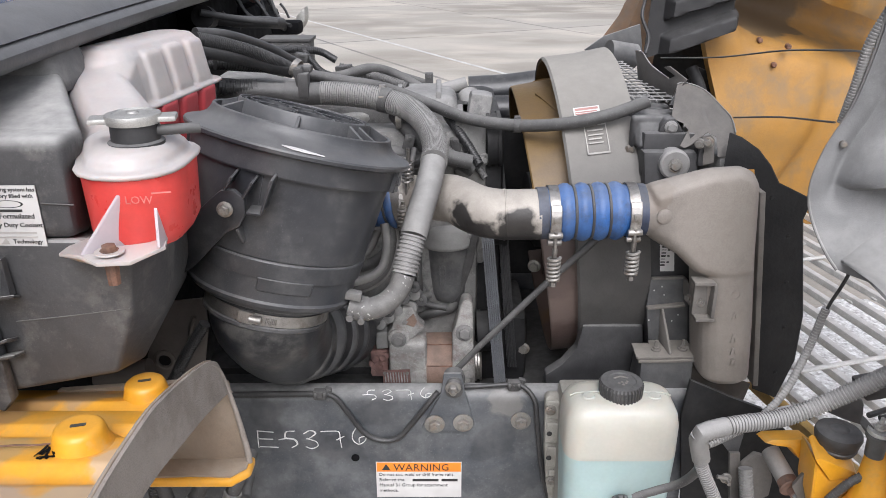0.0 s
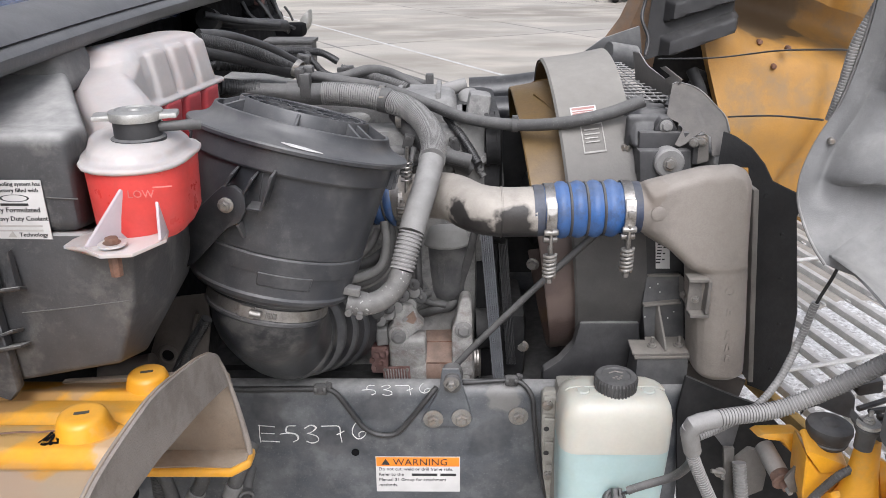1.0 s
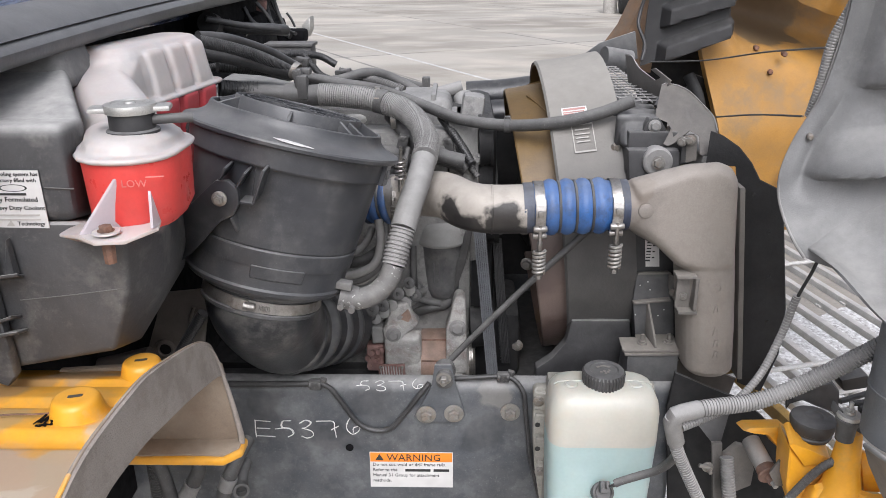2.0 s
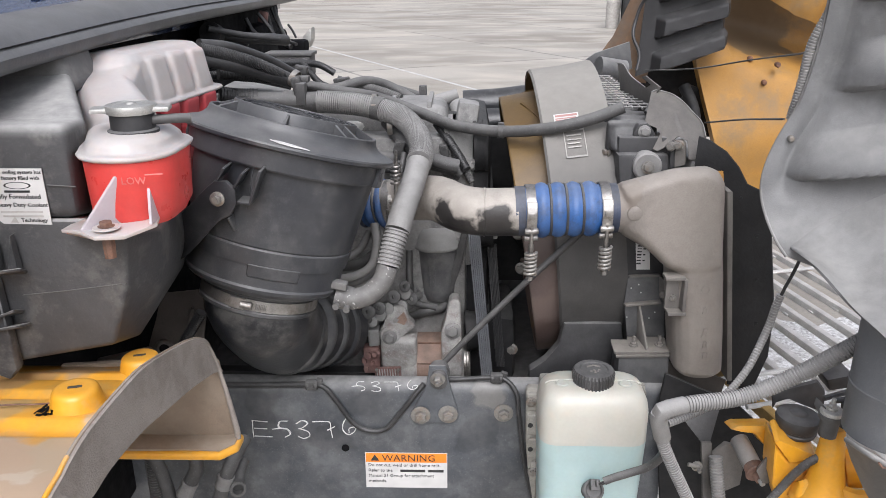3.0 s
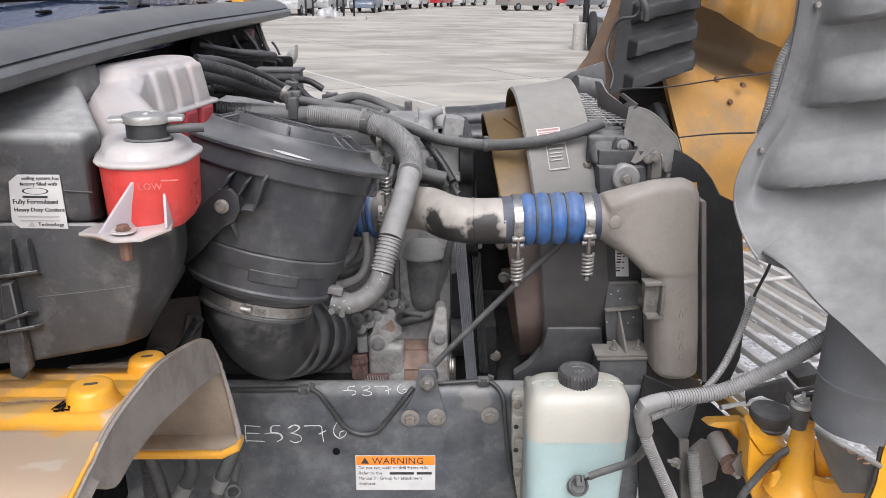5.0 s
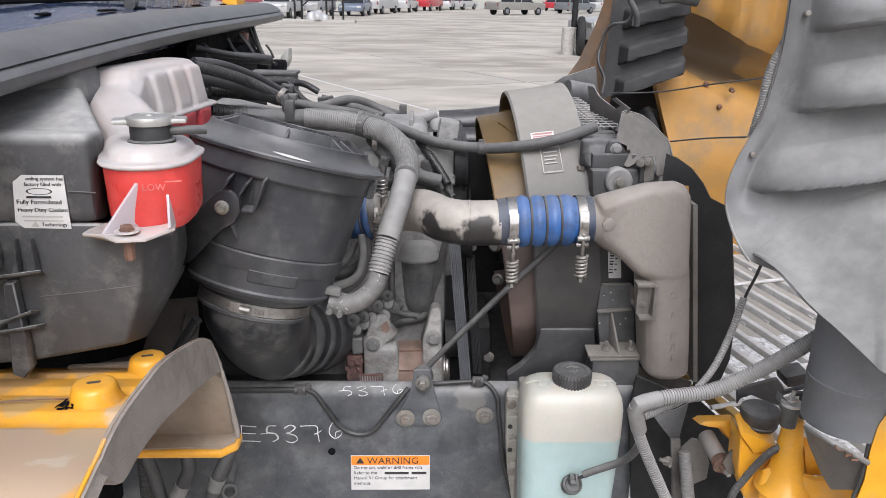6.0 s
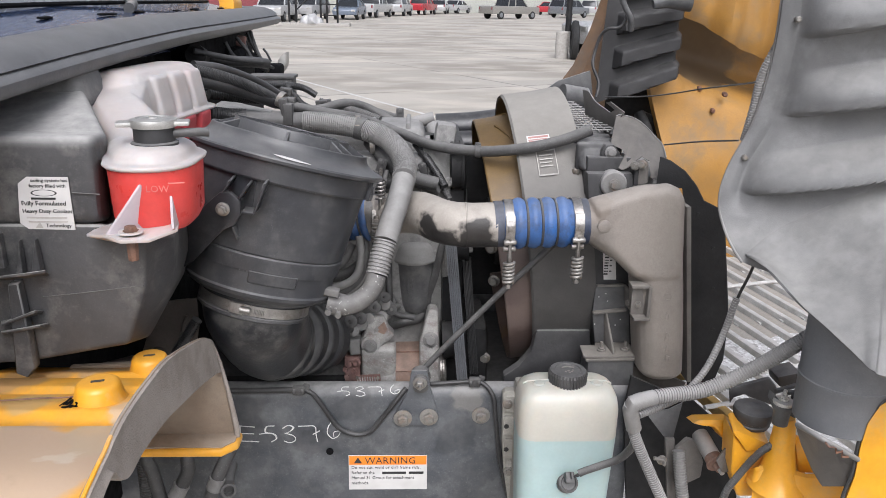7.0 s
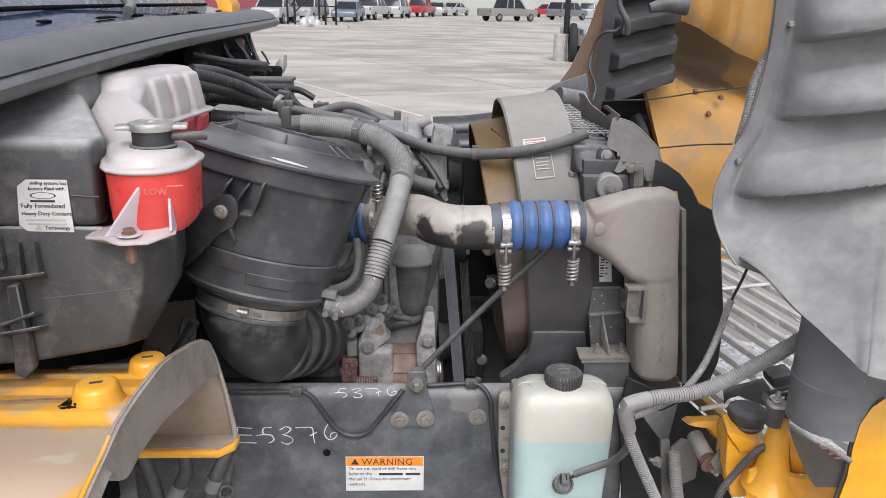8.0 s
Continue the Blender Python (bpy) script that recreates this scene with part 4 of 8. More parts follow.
part("neck", bm, RAD_BLACK, ct, "black filler neck")
bm = B()
lathe(bm, [(-0.002, 0), (-0.002, 0.0315), (0.004, 0.0335), (0.009, 0.032), (0.011, 0.024), (0.009, 0.022), (0.0095, 0.008), (0.012, 0.006), (0.012, 0)], cp, (0, 0, 1), 40)
for a in (-165, 12):
    block(bm, cp + Vector((math.cos(radians(a)) * 0.038, math.sin(radians(a)) * 0.038, 0.003)), (0.024, 0.03, 0.007), 0.003, (0, 0, a), 2)
part("pressure_cap", bm, ALU, ct, "metal pressure cap with two ears")
bm = B()
tube(bm, [cp + Vector((0.02, 0, -0.012)), cp + Vector((0.06, 0.004, -0.01)), cp + Vector((0.075, 0.01, -0.011))], 0.0065, 10)
part("overflow_spout", bm, CAP, ct)
# mounting ear with gussets
bm = B()
plate(bm, [(-0.453, 0.835, 1.304), (-0.419, 0.815, 1.310), (-0.395, 0.802, 1.305), (-0.356, 0.802, 1.307), (-0.326, 0.835, 1.313), (-0.332, 0.862, 1.315), (-0.406, 0.900, 1.314), (-0.453, 0.860, 1.303)], (0, 0, -0.005), 0.0015)
part("mount_ear", bm, WHITE_TANK, ct, "milky mounting ear")
for pts in ([(-0.422, 0.822, 1.307), (-0.375, 0.838, 1.375), (-0.373, 0.850, 1.347), (-0.380, 0.850, 1.304)], [(-0.332, 0.825, 1.315), (-0.335, 0.840, 1.359), (-0.335, 0.860, 1.311)]):
    bm = B()
    plate(bm, pts, (0.004, 0.0, 0), 0.001)
    part("gusset", bm, EAR, ct, "translucent gusset")
bm = B()
bolt_at = V((-0.386, 0.821, 1.311))
hexbolt(bm, bolt_at + Vector((0, 0, -0.001)), (0, 0, 1), 0.0085, 0.009, 1.15)
part("ear_bolt", bm, RUST, ct, "rusty hex bolt")
bm = B()
lathe(bm, [(0, 0), (0, 0.017), (0.002, 0.0165), (0.002, 0)], bolt_at, (0, 0, 1), 24)
part("ear_washer", bm, WHITE_TANK, ct)
bm = B()
lathe(bm, [(-0.006, 0), (-0.006, 0.011), (-0.012, 0.0085), (-0.04, 0.0075), (-0.04, 0)], bolt_at, (0, 0, 1), 8)
part("ear_stud", bm, RUST, ct, "rusty stud")
part("level_mark", lettering("LOW", 0.0135, pose(-0.366, 0.8372, 1.364, 90, 0, 4), 0.0004), PINK, ct, "moulded level lettering")
bm = B()
block(bm, (-0.325, 0.8435, 1.376), (0.022, 0.002, 0.0016), 0.0004, (0, 0, 14))
part("level_mark", bm, PINK, ct)

# ---- housing beside the coolant tank ----
hb = thing("electronics_housing", (-0.6, 0.95, 1.1), "large dark dusty plastic housing with label and brackets", "housing")
bm = B()
loft(bm, [(-0.764, 0.868, 1.433), (-0.443, 0.868, 1.433), (-0.445, 0.868, 1.310), (-0.792, 0.868, 1.302)], [(-0.813, 0.940, 1.430), (-0.448, 0.936, 1.432), (-0.456, 0.936, 1.294), (-0.843, 0.940, 1.289)], [(-0.95, 1.10, 1.475), (-0.54, 1.10, 1.475), (-0.53, 1.10, 1.28), (-0.95, 1.10, 1.28)], bevel=0.016, seg=4)
part("upper_case", bm, PLASTIC_BOX, hb)
bm = B()
loft(bm, [(-0.95, 1.06, 1.44), (-0.53, 1.06, 1.44), (-0.53, 1.20, 1.44), (-0.95, 1.20, 1.44)], [(-0.95, 1.11, 1.515), (-0.555, 1.11, 1.515), (-0.555, 1.20, 1.515), (-0.95, 1.20, 1.515)], bevel=0.02, seg=4)
part("upper_step", bm, PLASTIC_BOX, hb)
bm = B()
loft(bm, [(-0.788, 0.865, 1.309), (-0.445, 0.865, 1.309), (-0.384, 0.865, 1.294), (-0.392, 0.865, 1.217), (-0.427, 0.872, 1.118), (-0.577, 0.872, 1.089), (-0.843, 0.872, 1.072)],
     [(-0.851, 0.950, 1.284), (-0.480, 0.950, 1.287), (-0.368, 0.950, 1.270), (-0.381, 0.950, 1.178), (-0.423, 0.950, 1.094), (-0.617, 0.950, 1.063), (-0.901, 0.950, 1.042)],
     [(-0.95, 1.15, 1.29), (-0.6, 1.15, 1.29), (-0.40, 1.15, 1.27), (-0.40, 1.15, 1.2), (-0.42, 1.15, 1.13), (-0.6, 1.15, 1.12), (-0.95, 1.15, 1.12)], bevel=0.009, seg=3)
part("lower_case", bm, PLASTIC_BOX, hb)
for pts in ([(-0.542, 0.868, 1.196), (-0.473, 0.868, 1.204), (-0.394, 0.868, 1.215)], [(-0.478, 0.866, 1.355), (-0.440, 0.866, 1.353)]):
    bm = B()
    tube(bm, pts, 0.0010, 6, 0.02)
    part("mould_line", bm, HOSE, hb, "pale scuffed mould line")
bm = B()
for pts in ([(-0.625, 0.830, 1.236), (-0.514, 0.830, 1.252), (-0.528, 0.866, 1.235), (-0.646, 0.866, 1.222)], [(-0.593, 0.840, 1.166), (-0.542, 0.840, 1.187), (-0.543, 0.866, 1.176), (-0.608, 0.866, 1.158)], [(-0.595, 0.840, 1.153), (-0.537, 0.840, 1.164), (-0.538, 0.866, 1.156), (-0.610, 0.866, 1.143)]):
    plate(bm, pts, (0, 0, -0.005), 0.001, 1)
for q in (((-0.566, 0.862, 1.237), (-0.555, 0.862, 1.289), (-0.556, 0.862, 1.237)), ((-0.545, 0.862, 1.237), (-0.533, 0.862, 1.290), (-0.530, 0.862, 1.239)), ((-0.591, 0.862, 1.250), (-0.581, 0.862, 1.298), (-0.581, 0.862, 1.246))):
    plate(bm, list(q), (0, -0.012, 0), 0.001, 1)
plate(bm, [(-0.580, 0.866, 1.223), (-0.565, 0.866, 1.225), (-0.559, 0.866, 1.090), (-0.573, 0.866, 1.073), (-0.589, 0.866, 1.080)], (0, -0.018, 0), 0.002, 1)
part("mount_bracket", bm, PLASTIC_BOX, hb, "moulded ribs and shelf brackets")
bm = B()
LB = [(-0.551, 0.865, 1.368), (-0.538, 0.865, 1.378), (-0.481, 0.865, 1.378), (-0.480, 0.865, 1.301), (-0.545, 0.865, 1.302), (-0.556, 0.865, 1.311)]
plate(bm, LB, (0, -0.0012, 0), 0)
lab = part("label", bm, WHITE, hb, "white printed coolant label")
def lab_text(px, py, s, size):
    return lettering(s, size, pose(px[0], 0.8632, px[2], 90, 0, 0))


for pos, s, size in (((-0.533, 0.863, 1.371), "ooling system has", 0.0072), ((-0.536, 0.863, 1.363), "factory filled with", 0.0072), ((-0.550, 0.863, 1.337), "Fully Formulated", 0.0092), ((-0.550, 0.863, 1.326), "Heavy Duty Coolant", 0.0083), ((-0.520, 0.863, 1.305), "Technology", 0.0076)):
    part("lettering", lab_text(pos, 0, s, size), INK, lab)
bm = B()
for p, w_ in (((-0.517, 0.863, 1.319), 0.056), ((-0.516, 0.863, 1.313), 0.054)):
    block(bm, p, (w_, 0.0005, 0.0022), 0)
plate(bm, [(-0.535, 0.863, 1.304), (-0.524, 0.863, 1.304), (-0.528, 0.863, 1.312)], (0, 0.0004, 0), 0)
part("print_bar", bm, GREY_PRINT, lab)
bm = B()
lathe(bm, [(0, 0.0145), (0.0005, 0.0145), (0.0005, 0.0125), (0, 0.0125)], (0, 0, 0), (0, -1, 0), 32, closed=True)
bmesh.ops.transform(bm, matrix=Matrix.Translation((-0.517, 0.864, 1.355)) @ Matrix.Diagonal((1.25, 1, 0.33, 1)), verts=bm.verts)
block(bm, (-0.518, 0.863, 1.347), (0.034, 0.0005, 0.003), 0)
part("emblem", bm, INK, lab)

# ---- charge air pipe, blue boots, charge air cooler ----
cpipe = thing("charge_air_pipe", (0.079, 1.330, 1.176), "dusty tan cast aluminium charge air pipe with dark oil stain", "pipe")
bm = B()
tube(bm, [(-0.109, 1.500, 1.146), (-0.044, 1.470, 1.162), (0.017, 1.400, 1.183), (0.063, 1.335, 1.183), (0.108, 1.310, 1.183), (0.176, 1.306, 1.185)], 0.046, 32, 0.006)
part("pipe", bm, PIPE, cpipe)
bm = B()
q0, q1 = V((0.111, 1.309, 1.183)), V((0.118, 1.309, 1.183))
lathe(bm, [(-0.002, 0.0465), (-0.001, 0.0475), (0.001, 0.0475), (0.002, 0.0465)], q0, q1 - q0, 32)
part("weld_bead", bm, PIPE, cpipe)


def blue_boot(a, b, r, ribs, label):
    a, b = V(a), V(b)
    d = (b - a)
    ln = d.length
    t = thing("charge_air_hose", tuple((a + b) / 2), label, "hose", group="blue hoses")
    bm = B()
    prof = [(0, r * 0.9), (0, r * 0.98), (ln * 0.18, r * 0.98)]
    span = ln * 0.64 / ribs
    for i in range(ribs):
        s = ln * 0.18 + i * span
        prof += [(s + span * 0.08, r * 1.0), (s + span * 0.28, r * 1.09), (s + span * 0.5, r * 1.12), (s + span * 0.72, r * 1.09), (s + span * 0.92, r * 1.0)]
    prof += [(ln * 0.82, r * 0.98), (ln, r * 0.98), (ln, r * 0.9)]
    lathe(bm, prof, a, d, 40)
    part("boot", bm, BLUE, t)
    for s0, s1 in ((-0.002, ln * 0.09), (ln * 0.93, ln + 0.003)):
        bm = B()
        lathe(bm, [(s0, r * 0.9), (s0, r * 1.0), (s1, r * 1.0), (s1, r * 0.9)], a, d, 40)
        part("hose_end", bm, BLUE_DIRTY, t, "grimy dark end cuff")
    for i in range(1, ribs):
        bm = B()
        s = ln * 0.18 + i * span
        lathe(bm, [(s - 0.0026, r * 1.01), (s - 0.0018, r * 1.055), (s, r * 1.07), (s + 0.0018, r * 1.055), (s + 0.0026, r * 1.01)], a, d, 40)
        part("wire_ring", bm, HOSE, t, "dull wire ring")
    return t, a, d.normalized(), ln


def spring_clamp(t, p, ax, r, drop=0.09, back=False):
    """A steel band clamp with its T-bolt and spring, hanging down."""
    ax = V(ax)
    bm = B()
    lathe(bm, [(-0.009, r), (-0.009, r + 0.002), (0.009, r + 0.002), (0.009, r)], p, ax, 40, closed=True)
    band = part("clamp_band", bm, STEEL, t, "bright steel band clamp")
    f = Vector((0, -1, 0))
    q = V(p) + f * (r + 0.004)
    bm = B()
    for i in range(7):
        a_ = radians(-38 + 11 * i)
        block(bm, V(p) + Vector((0, -math.cos(a_), math.sin(a_))) * (r + 0.0035), (0.0195, 0.003, 0.012), 0.001, (-math.degrees(a_), 0, 0), 1)
    block(bm, q + Vector((0, -0.003, 0.006)), (0.011, 0.004, 0.012), 0.002)
    for dz, yy in ((-0.024, 0.008), (-0.040, 0.017)):
        lathe(bm, [(-0.0125, 0), (-0.0125, 0.005), (-0.011, 0.006), (0.011, 0.006), (0.0125, 0.005), (0.0125, 0)], q + Vector((0, yy - 0.006, dz)), ax, 14)
    tube(bm, [q + Vector((0, 0.0, -0.016)), q + Vector((0, 0.004, -drop))], 0.0036, 10, 0.02)
    lathe(bm, [(0, 0), (0, 0.0065), (0.008, 0.0065), (0.008, 0)], q + Vector((0, 0.004, -drop - 0.004)), (0, 0, 1), 6)
    lathe(bm, [(0, 0), (0, 0.0045), (0.016, 0.0052), (0.016, 0)], q + Vector((0, 0.003, -drop + 0.052)), (0, 0, 1), 12)
    part("t_bolt", bm, STEEL, t)
    bm = B()
    spring(bm, q + Vector((0, 0.003, -drop + 0.052)), q + Vector((0, 0.004, -drop + 0.006)), 0.0105, 0.0032, 6)
    part("coil_spring", bm, ZINC, t, "dusty coil spring")


hose, ha, hd, hl = blue_boot((0.171, 1.308, 1.186), (0.358, 1.308, 1.193), 0.0475, 4, "bright blue ribbed silicone charge air hose with steel clamps")
spring_clamp(hose, (0.198, 1.308, 1.186), hd, 0.049, 0.118)
spring_clamp(hose, (0.337, 1.308, 1.192), hd, 0.049, 0.112)
hose2, ha2, hd2, hl2 = blue_boot((-0.145, 1.510, 1.134), (-0.072, 1.490, 1.147), 0.048, 2, "blue silicone hose half hidden behind air cleaner")
spring_clamp(hose2, (-0.079, 1.490, 1.147), hd2, 0.050, 0.05)
bm = B()
spring(bm, (-0.069, 1.440, 1.204), (-0.068, 1.440, 1.247), 0.0105, 0.0022, 5)
tube(bm, [(-0.071, 1.440, 1.178), (-0.067, 1.440, 1.272)], 0.0036, 8, 0.02)
part("coil_spring", bm, STEEL, hose2)

cac = thing("charge_air_cooler", (0.52, 1.36, 0.80), "dusty cast aluminium charge air cooler end tank", "intercooler")
bm = B()
YF, YB = 1.262, 1.40
loops = []
for yy, ins in ((1.262, 0.020), (1.268, 0.009), (1.282, 0.002), (1.30, 0.0), (1.335, 0.002), (1.37, 0.012), (1.40, 0.03)):
    raw = [(0.361, 1.290, 1.251), (0.406, 1.290, 1.263), (0.463, 1.290, 1.278), (0.519, 1.290, 1.282), (0.540, 1.290, 1.273), (0.553, 1.290, 1.251), (0.563, 1.290, 1.158), (0.569, 1.290, 1.080), (0.538, 1.290, 1.066), (0.498, 1.290, 1.068), (0.461, 1.290, 1.078), (0.423, 1.290, 1.114), (0.372, 1.290, 1.142)]
    c = Vector((0.49, 0, 1.16))
    lp = []
    for p in raw:
        v = Vector((p[0], yy, p[2]))
        w_ = Vector((c.x - v.x, 0, c.z - v.z))
        v += w_.normalized() * ins
        v.z -= 0.42 * max(0, yy - 1.29) * (v.z > 1.2)
        if v.x < 0.43:
            f = math.sqrt(max(0.1, 1 - ((yy - 1.308) / 0.05) ** 2))
            f += (1 - f) * max(0, (v.x - 0.36) / 0.07)
            v.z = 1.205 + (v.z - 1.205) * f
        lp.append(v)
    loops.append(lp)
loft(bm, *loops, bevel=0.006, seg=3)
lathe(bm, [(-0.01, 0), (-0.01, 0.0455), (0.06, 0.0455), (0.06, 0)], (0.363, 1.308, 1.193), (1, 0, 0), 36)
lean = lambda z: -0.12 * (z - 1.0)
cx0, cx1 = V((0.485, 1.300, 0.982)).x, V((0.583, 1.300, 0.982)).x
loft(bm, *[box_ring(z, cx0 + lean(z) + i, cx1 + lean(z) - i, y0, 1.40, c) for z, i, y0, c in ((V((0.563, 1.300, 0.837)).z, 0.012, 1.29, 0.03), (V((0.561, 1.300, 0.853)).z, 0.0, 1.272, 0.04), (0.95, -0.001, 1.266, 0.04), (1.06, -0.002, 1.266, 0.04), (1.18, 0.0, 1.266, 0.04))], bevel=0)
melt(part("end_tank", bm, CAST, cac), 0.0035, 8)
bm = B()
for p, s_ in (((0.475, 1.275, 1.066), (0.038, 0.03, 0.007)), ((0.484, 1.275, 0.993), (0.036, 0.03, 0.007)), ((0.495, 1.272, 1.032), (0.007, 0.03, 0.066)), ((0.481, 1.285, 1.025), (0.034, 0.008, 0.06))):
    block(bm, p, s_, 0.002)
lug = part("mount_lug", bm, SHIELD, cac, "square steel mounting lug")
bm = B()
hexbolt(bm, (0.478, 1.281, 1.020), (-0.3, -1, 0), 0.006, 0.007, 1.2, 0.004)
part("lug_bolt", bm, ZINC, lug)
bm = B()
lathe(bm, [(0, 0), (0, 0.0135), (0.003, 0.0135), (0.004, 0.012), (0.004, 0)], (0.387, 1.263, 1.196), (0, -1, 0), 20)
part("cast_boss", bm, CAST, cac)
bm = B()
lathe(bm, [(0, 0.008), (0.0015, 0.008), (0.0015, 0.0065), (0, 0.0065)], (0.535, 1.266, 1.043), (0, -1, 0), 20, closed=True)
part("cast_boss", bm, CAST, cac)
bm = B()
for p, w_, h_ in (((0.537, 1.266, 0.999), 0.012, 0.016), ((0.542, 1.266, 0.952), 0.015, 0.02), ((0.545, 1.266, 0.925), 0.013, 0.016), ((0.548, 1.266, 0.901), 0.015, 0.014)):
    block(bm, p, (w_ * 0.35, 0.003, h_), 0.001, (0, 8, 0))
    block(bm, V(p) + Vector((0.005, 0, 0)), (w_ * 0.25, 0.003, h_ * 0.7), 0.001, (0, -12, 0))
    part("raised_casting_mark", bm, CAST, cac)
    bm = B()
bm.free()
bm = B()
loft(bm, *[[(cx1 + lean(z) + 0.012, 1.31, z), (cx1 + lean(z) + 0.023, 1.31, z), (cx1 + lean(z) + 0.023, 1.42, z), (cx1 + lean(z) + 0.012, 1.42, z)] for z in (0.82, 1.225)], bevel=0.003)
part("side_rail", bm, SHIELD, cac, "dull metal edge strip")
bm = B()
block(bm, (0.55, 1.75, 1.05), (0.05, 0.68, 0.42), 0.004)
part("core", bm, ENGINE, cac)
# ---- radiator ----
rad = thing("radiator", (0.43, 1.75, 0.70), "black radiator with dusty end tank and brackets", "radiator")
bm = B()
rx0, rx1 = V((0.409, 1.420, 0.997)).x, V((0.511, 1.420, 0.997)).x
loft(bm, *[[(rx0 + lean(z), 1.40, z), (rx1 + lean(z), 1.40, z), (rx1 + lean(z), 1.50, z), (rx0 + lean(z), 1.50, z)] for z in (0.78, 1.275)], bevel=0.008)
part("end_tank", bm, RAD_BLACK, rad)
bm = B()
block(bm, (0.40, 1.75, 1.03), (0.05, 0.52, 0.5), 0.003)
part("core", bm, ENGINE_DARK, rad)
bm = B()
loft(bm, [(0.365, 1.42, 1.27), (0.46, 1.42, 1.27), (0.46, 2.1, 1.27), (0.365, 2.1, 1.27)], [(0.37, 1.45, 1.325), (0.455, 1.45, 1.325), (0.455, 2.08, 1.325), (0.37, 2.08, 1.325)], bevel=0.02, seg=3)
for yy in (1.46, 1.515, 1.57, 1.625):
    block(bm, (0.412, yy, 1.30), (0.102, 0.02, 0.064), 0.009, (0, 0, 0), 3)
melt(part("top_tank", bm, RAD_BLACK, rad, "dusty ribbed top tank"), 0.003, 2)
bm = B()
q = V((0.434, 1.400, 1.253))
lathe(bm, [(-0.03, 0.026), (0.0, 0.029), (0.010, 0.0285), (0.013, 0.025), (0.013, 0)], q, (0, -1, 0), 32)
knob = part("rubber_mount", bm, HOSE_PALE, rad, "round dusty rubber mount")
bm = B()
hexbolt(bm, q + Vector((0, -0.013, 0)), (0, -1, 0), 0.0105, 0.007, 1.2)
part("mount_bolt", bm, ZINC, knob)
bm = B()
block(bm, (0.430, 1.450, 1.263), (0.10, 0.06, 0.085), 0.005)
plate(bm, [(0.409, 1.430, 1.300), (0.413, 1.430, 1.318), (0.421, 1.430, 1.330), (0.437, 1.430, 1.332), (0.452, 1.430, 1.313), (0.458, 1.430, 1.300)], (0, 0.04, 0), 0.003)
block(bm, (0.484, 1.410, 1.274), (0.012, 0.03, 0.05), 0.003)
part("mount_bracket", bm, RAD_BLACK, rad)
bm = B()
hexbolt(bm, (0.431, 1.430, 1.315), (0, -1, 0.1), 0.009, 0.009, 1.4)
part("bolt", bm, HOSE_PALE, rad)
bm = B()
hexbolt(bm, (0.368, 1.460, 1.267), (-1, -0.4, 0), 0.007, 0.01, 1.5)
part("bolt", bm, ZINC, rad)
bm = B()
plate(bm, [(0.424, 1.398, 1.105), (0.452, 1.398, 1.105), (0.460, 1.398, 1.032), (0.432, 1.398, 1.032)], (0, -0.001, 0), 0)
lab = part("barcode_label", bm, WHITE, rad, "white barcode sticker")
bm = B()
for i in range(9):
    v = V((0.430, 1.397, 1.098)) + Vector((0.002, 0, -0.0005 - i * 0.0065))
    block(bm, v + Vector((0.003, 0, 0)), (0.009, 0.0006, 0.0016 + 0.001 * (i % 3)), 0)
    if i % 2:
        block(bm, v + Vector((0.013, 0, 0)), (0.005, 0.0006, 0.003), 0)
part("print_bar", bm, INK, lab)
# side bracket pressed onto the end tank, with a folded tab, a ledge and a gusset down to the foot
bm = B()
plate(bm, [(0.416, 1.399, 1.020), (0.478, 1.399, 1.023), (0.494, 1.399, 0.97), (0.504, 1.399, 0.878), (0.424, 1.399, 0.878), (0.412, 1.399, 0.955)], (0, -0.004, 0), 0.001)
brk = part("side_bracket", bm, TANK, rad, "black steel side bracket")
bm = B()
plate(bm, [(0.415, 1.396, 1.021), (0.479, 1.396, 1.024), (0.479, 1.384, 1.024), (0.417, 1.388, 1.021)], (0, 0, -0.004), 0.001)
part("top_fold", bm, SHIELD, brk, "dusty folded top edge")
bm = B()
plate(bm, [(0.478, 1.393, 1.023), (0.486, 1.365, 1.014), (0.494, 1.338, 1.000), (0.498, 1.338, 0.976), (0.488, 1.345, 0.969), (0.484, 1.370, 0.976), (0.482, 1.394, 0.985)], (0.004, 0, 0), 0.001)
part("folded_tab", bm, SHIELD, brk, "dusty folded tab")
bm = B()
hexbolt(bm, (0.487, 1.362, 0.991), (-1, -0.45, 0.1), 0.0075, 0.010, 1.3)
part("tab_bolt", bm, SHIELD, brk)
bm = B()
plate(bm, [(0.410, 1.396, 0.957), (0.486, 1.396, 0.966), (0.486, 1.380, 0.966), (0.413, 1.383, 0.957)], (0, 0, -0.005), 0.0015)
part("ledge", bm, SHIELD, brk, "dusty narrow ledge")
bm = B()
plate(bm, [(0.440, 1.396, 0.955), (0.441, 1.386, 0.953), (0.454, 1.342, 0.877), (0.452, 1.342, 0.872), (0.444, 1.396, 0.872)], (0.0045, 0.001, 0), 0.001)
part("foot_gusset", bm, SHIELD, brk, "dusty triangular gusset")
for p in ((0.439, 0.999), (0.424, 0.991), (0.445, 0.981), (0.420, 0.924), (0.445, 0.918), (0.478, 0.936), (0.467, 0.922)):
    bm = B()
    lathe(bm, [(0, 0), (0, 0.0016), (0.0008, 0.0013), (0.001, 0)], (p[0], 1.395, p[1]), (0, -1, 0), 8)
    part("paint_fleck", bm, WHITE, brk, "white paint fleck")
bm = B()
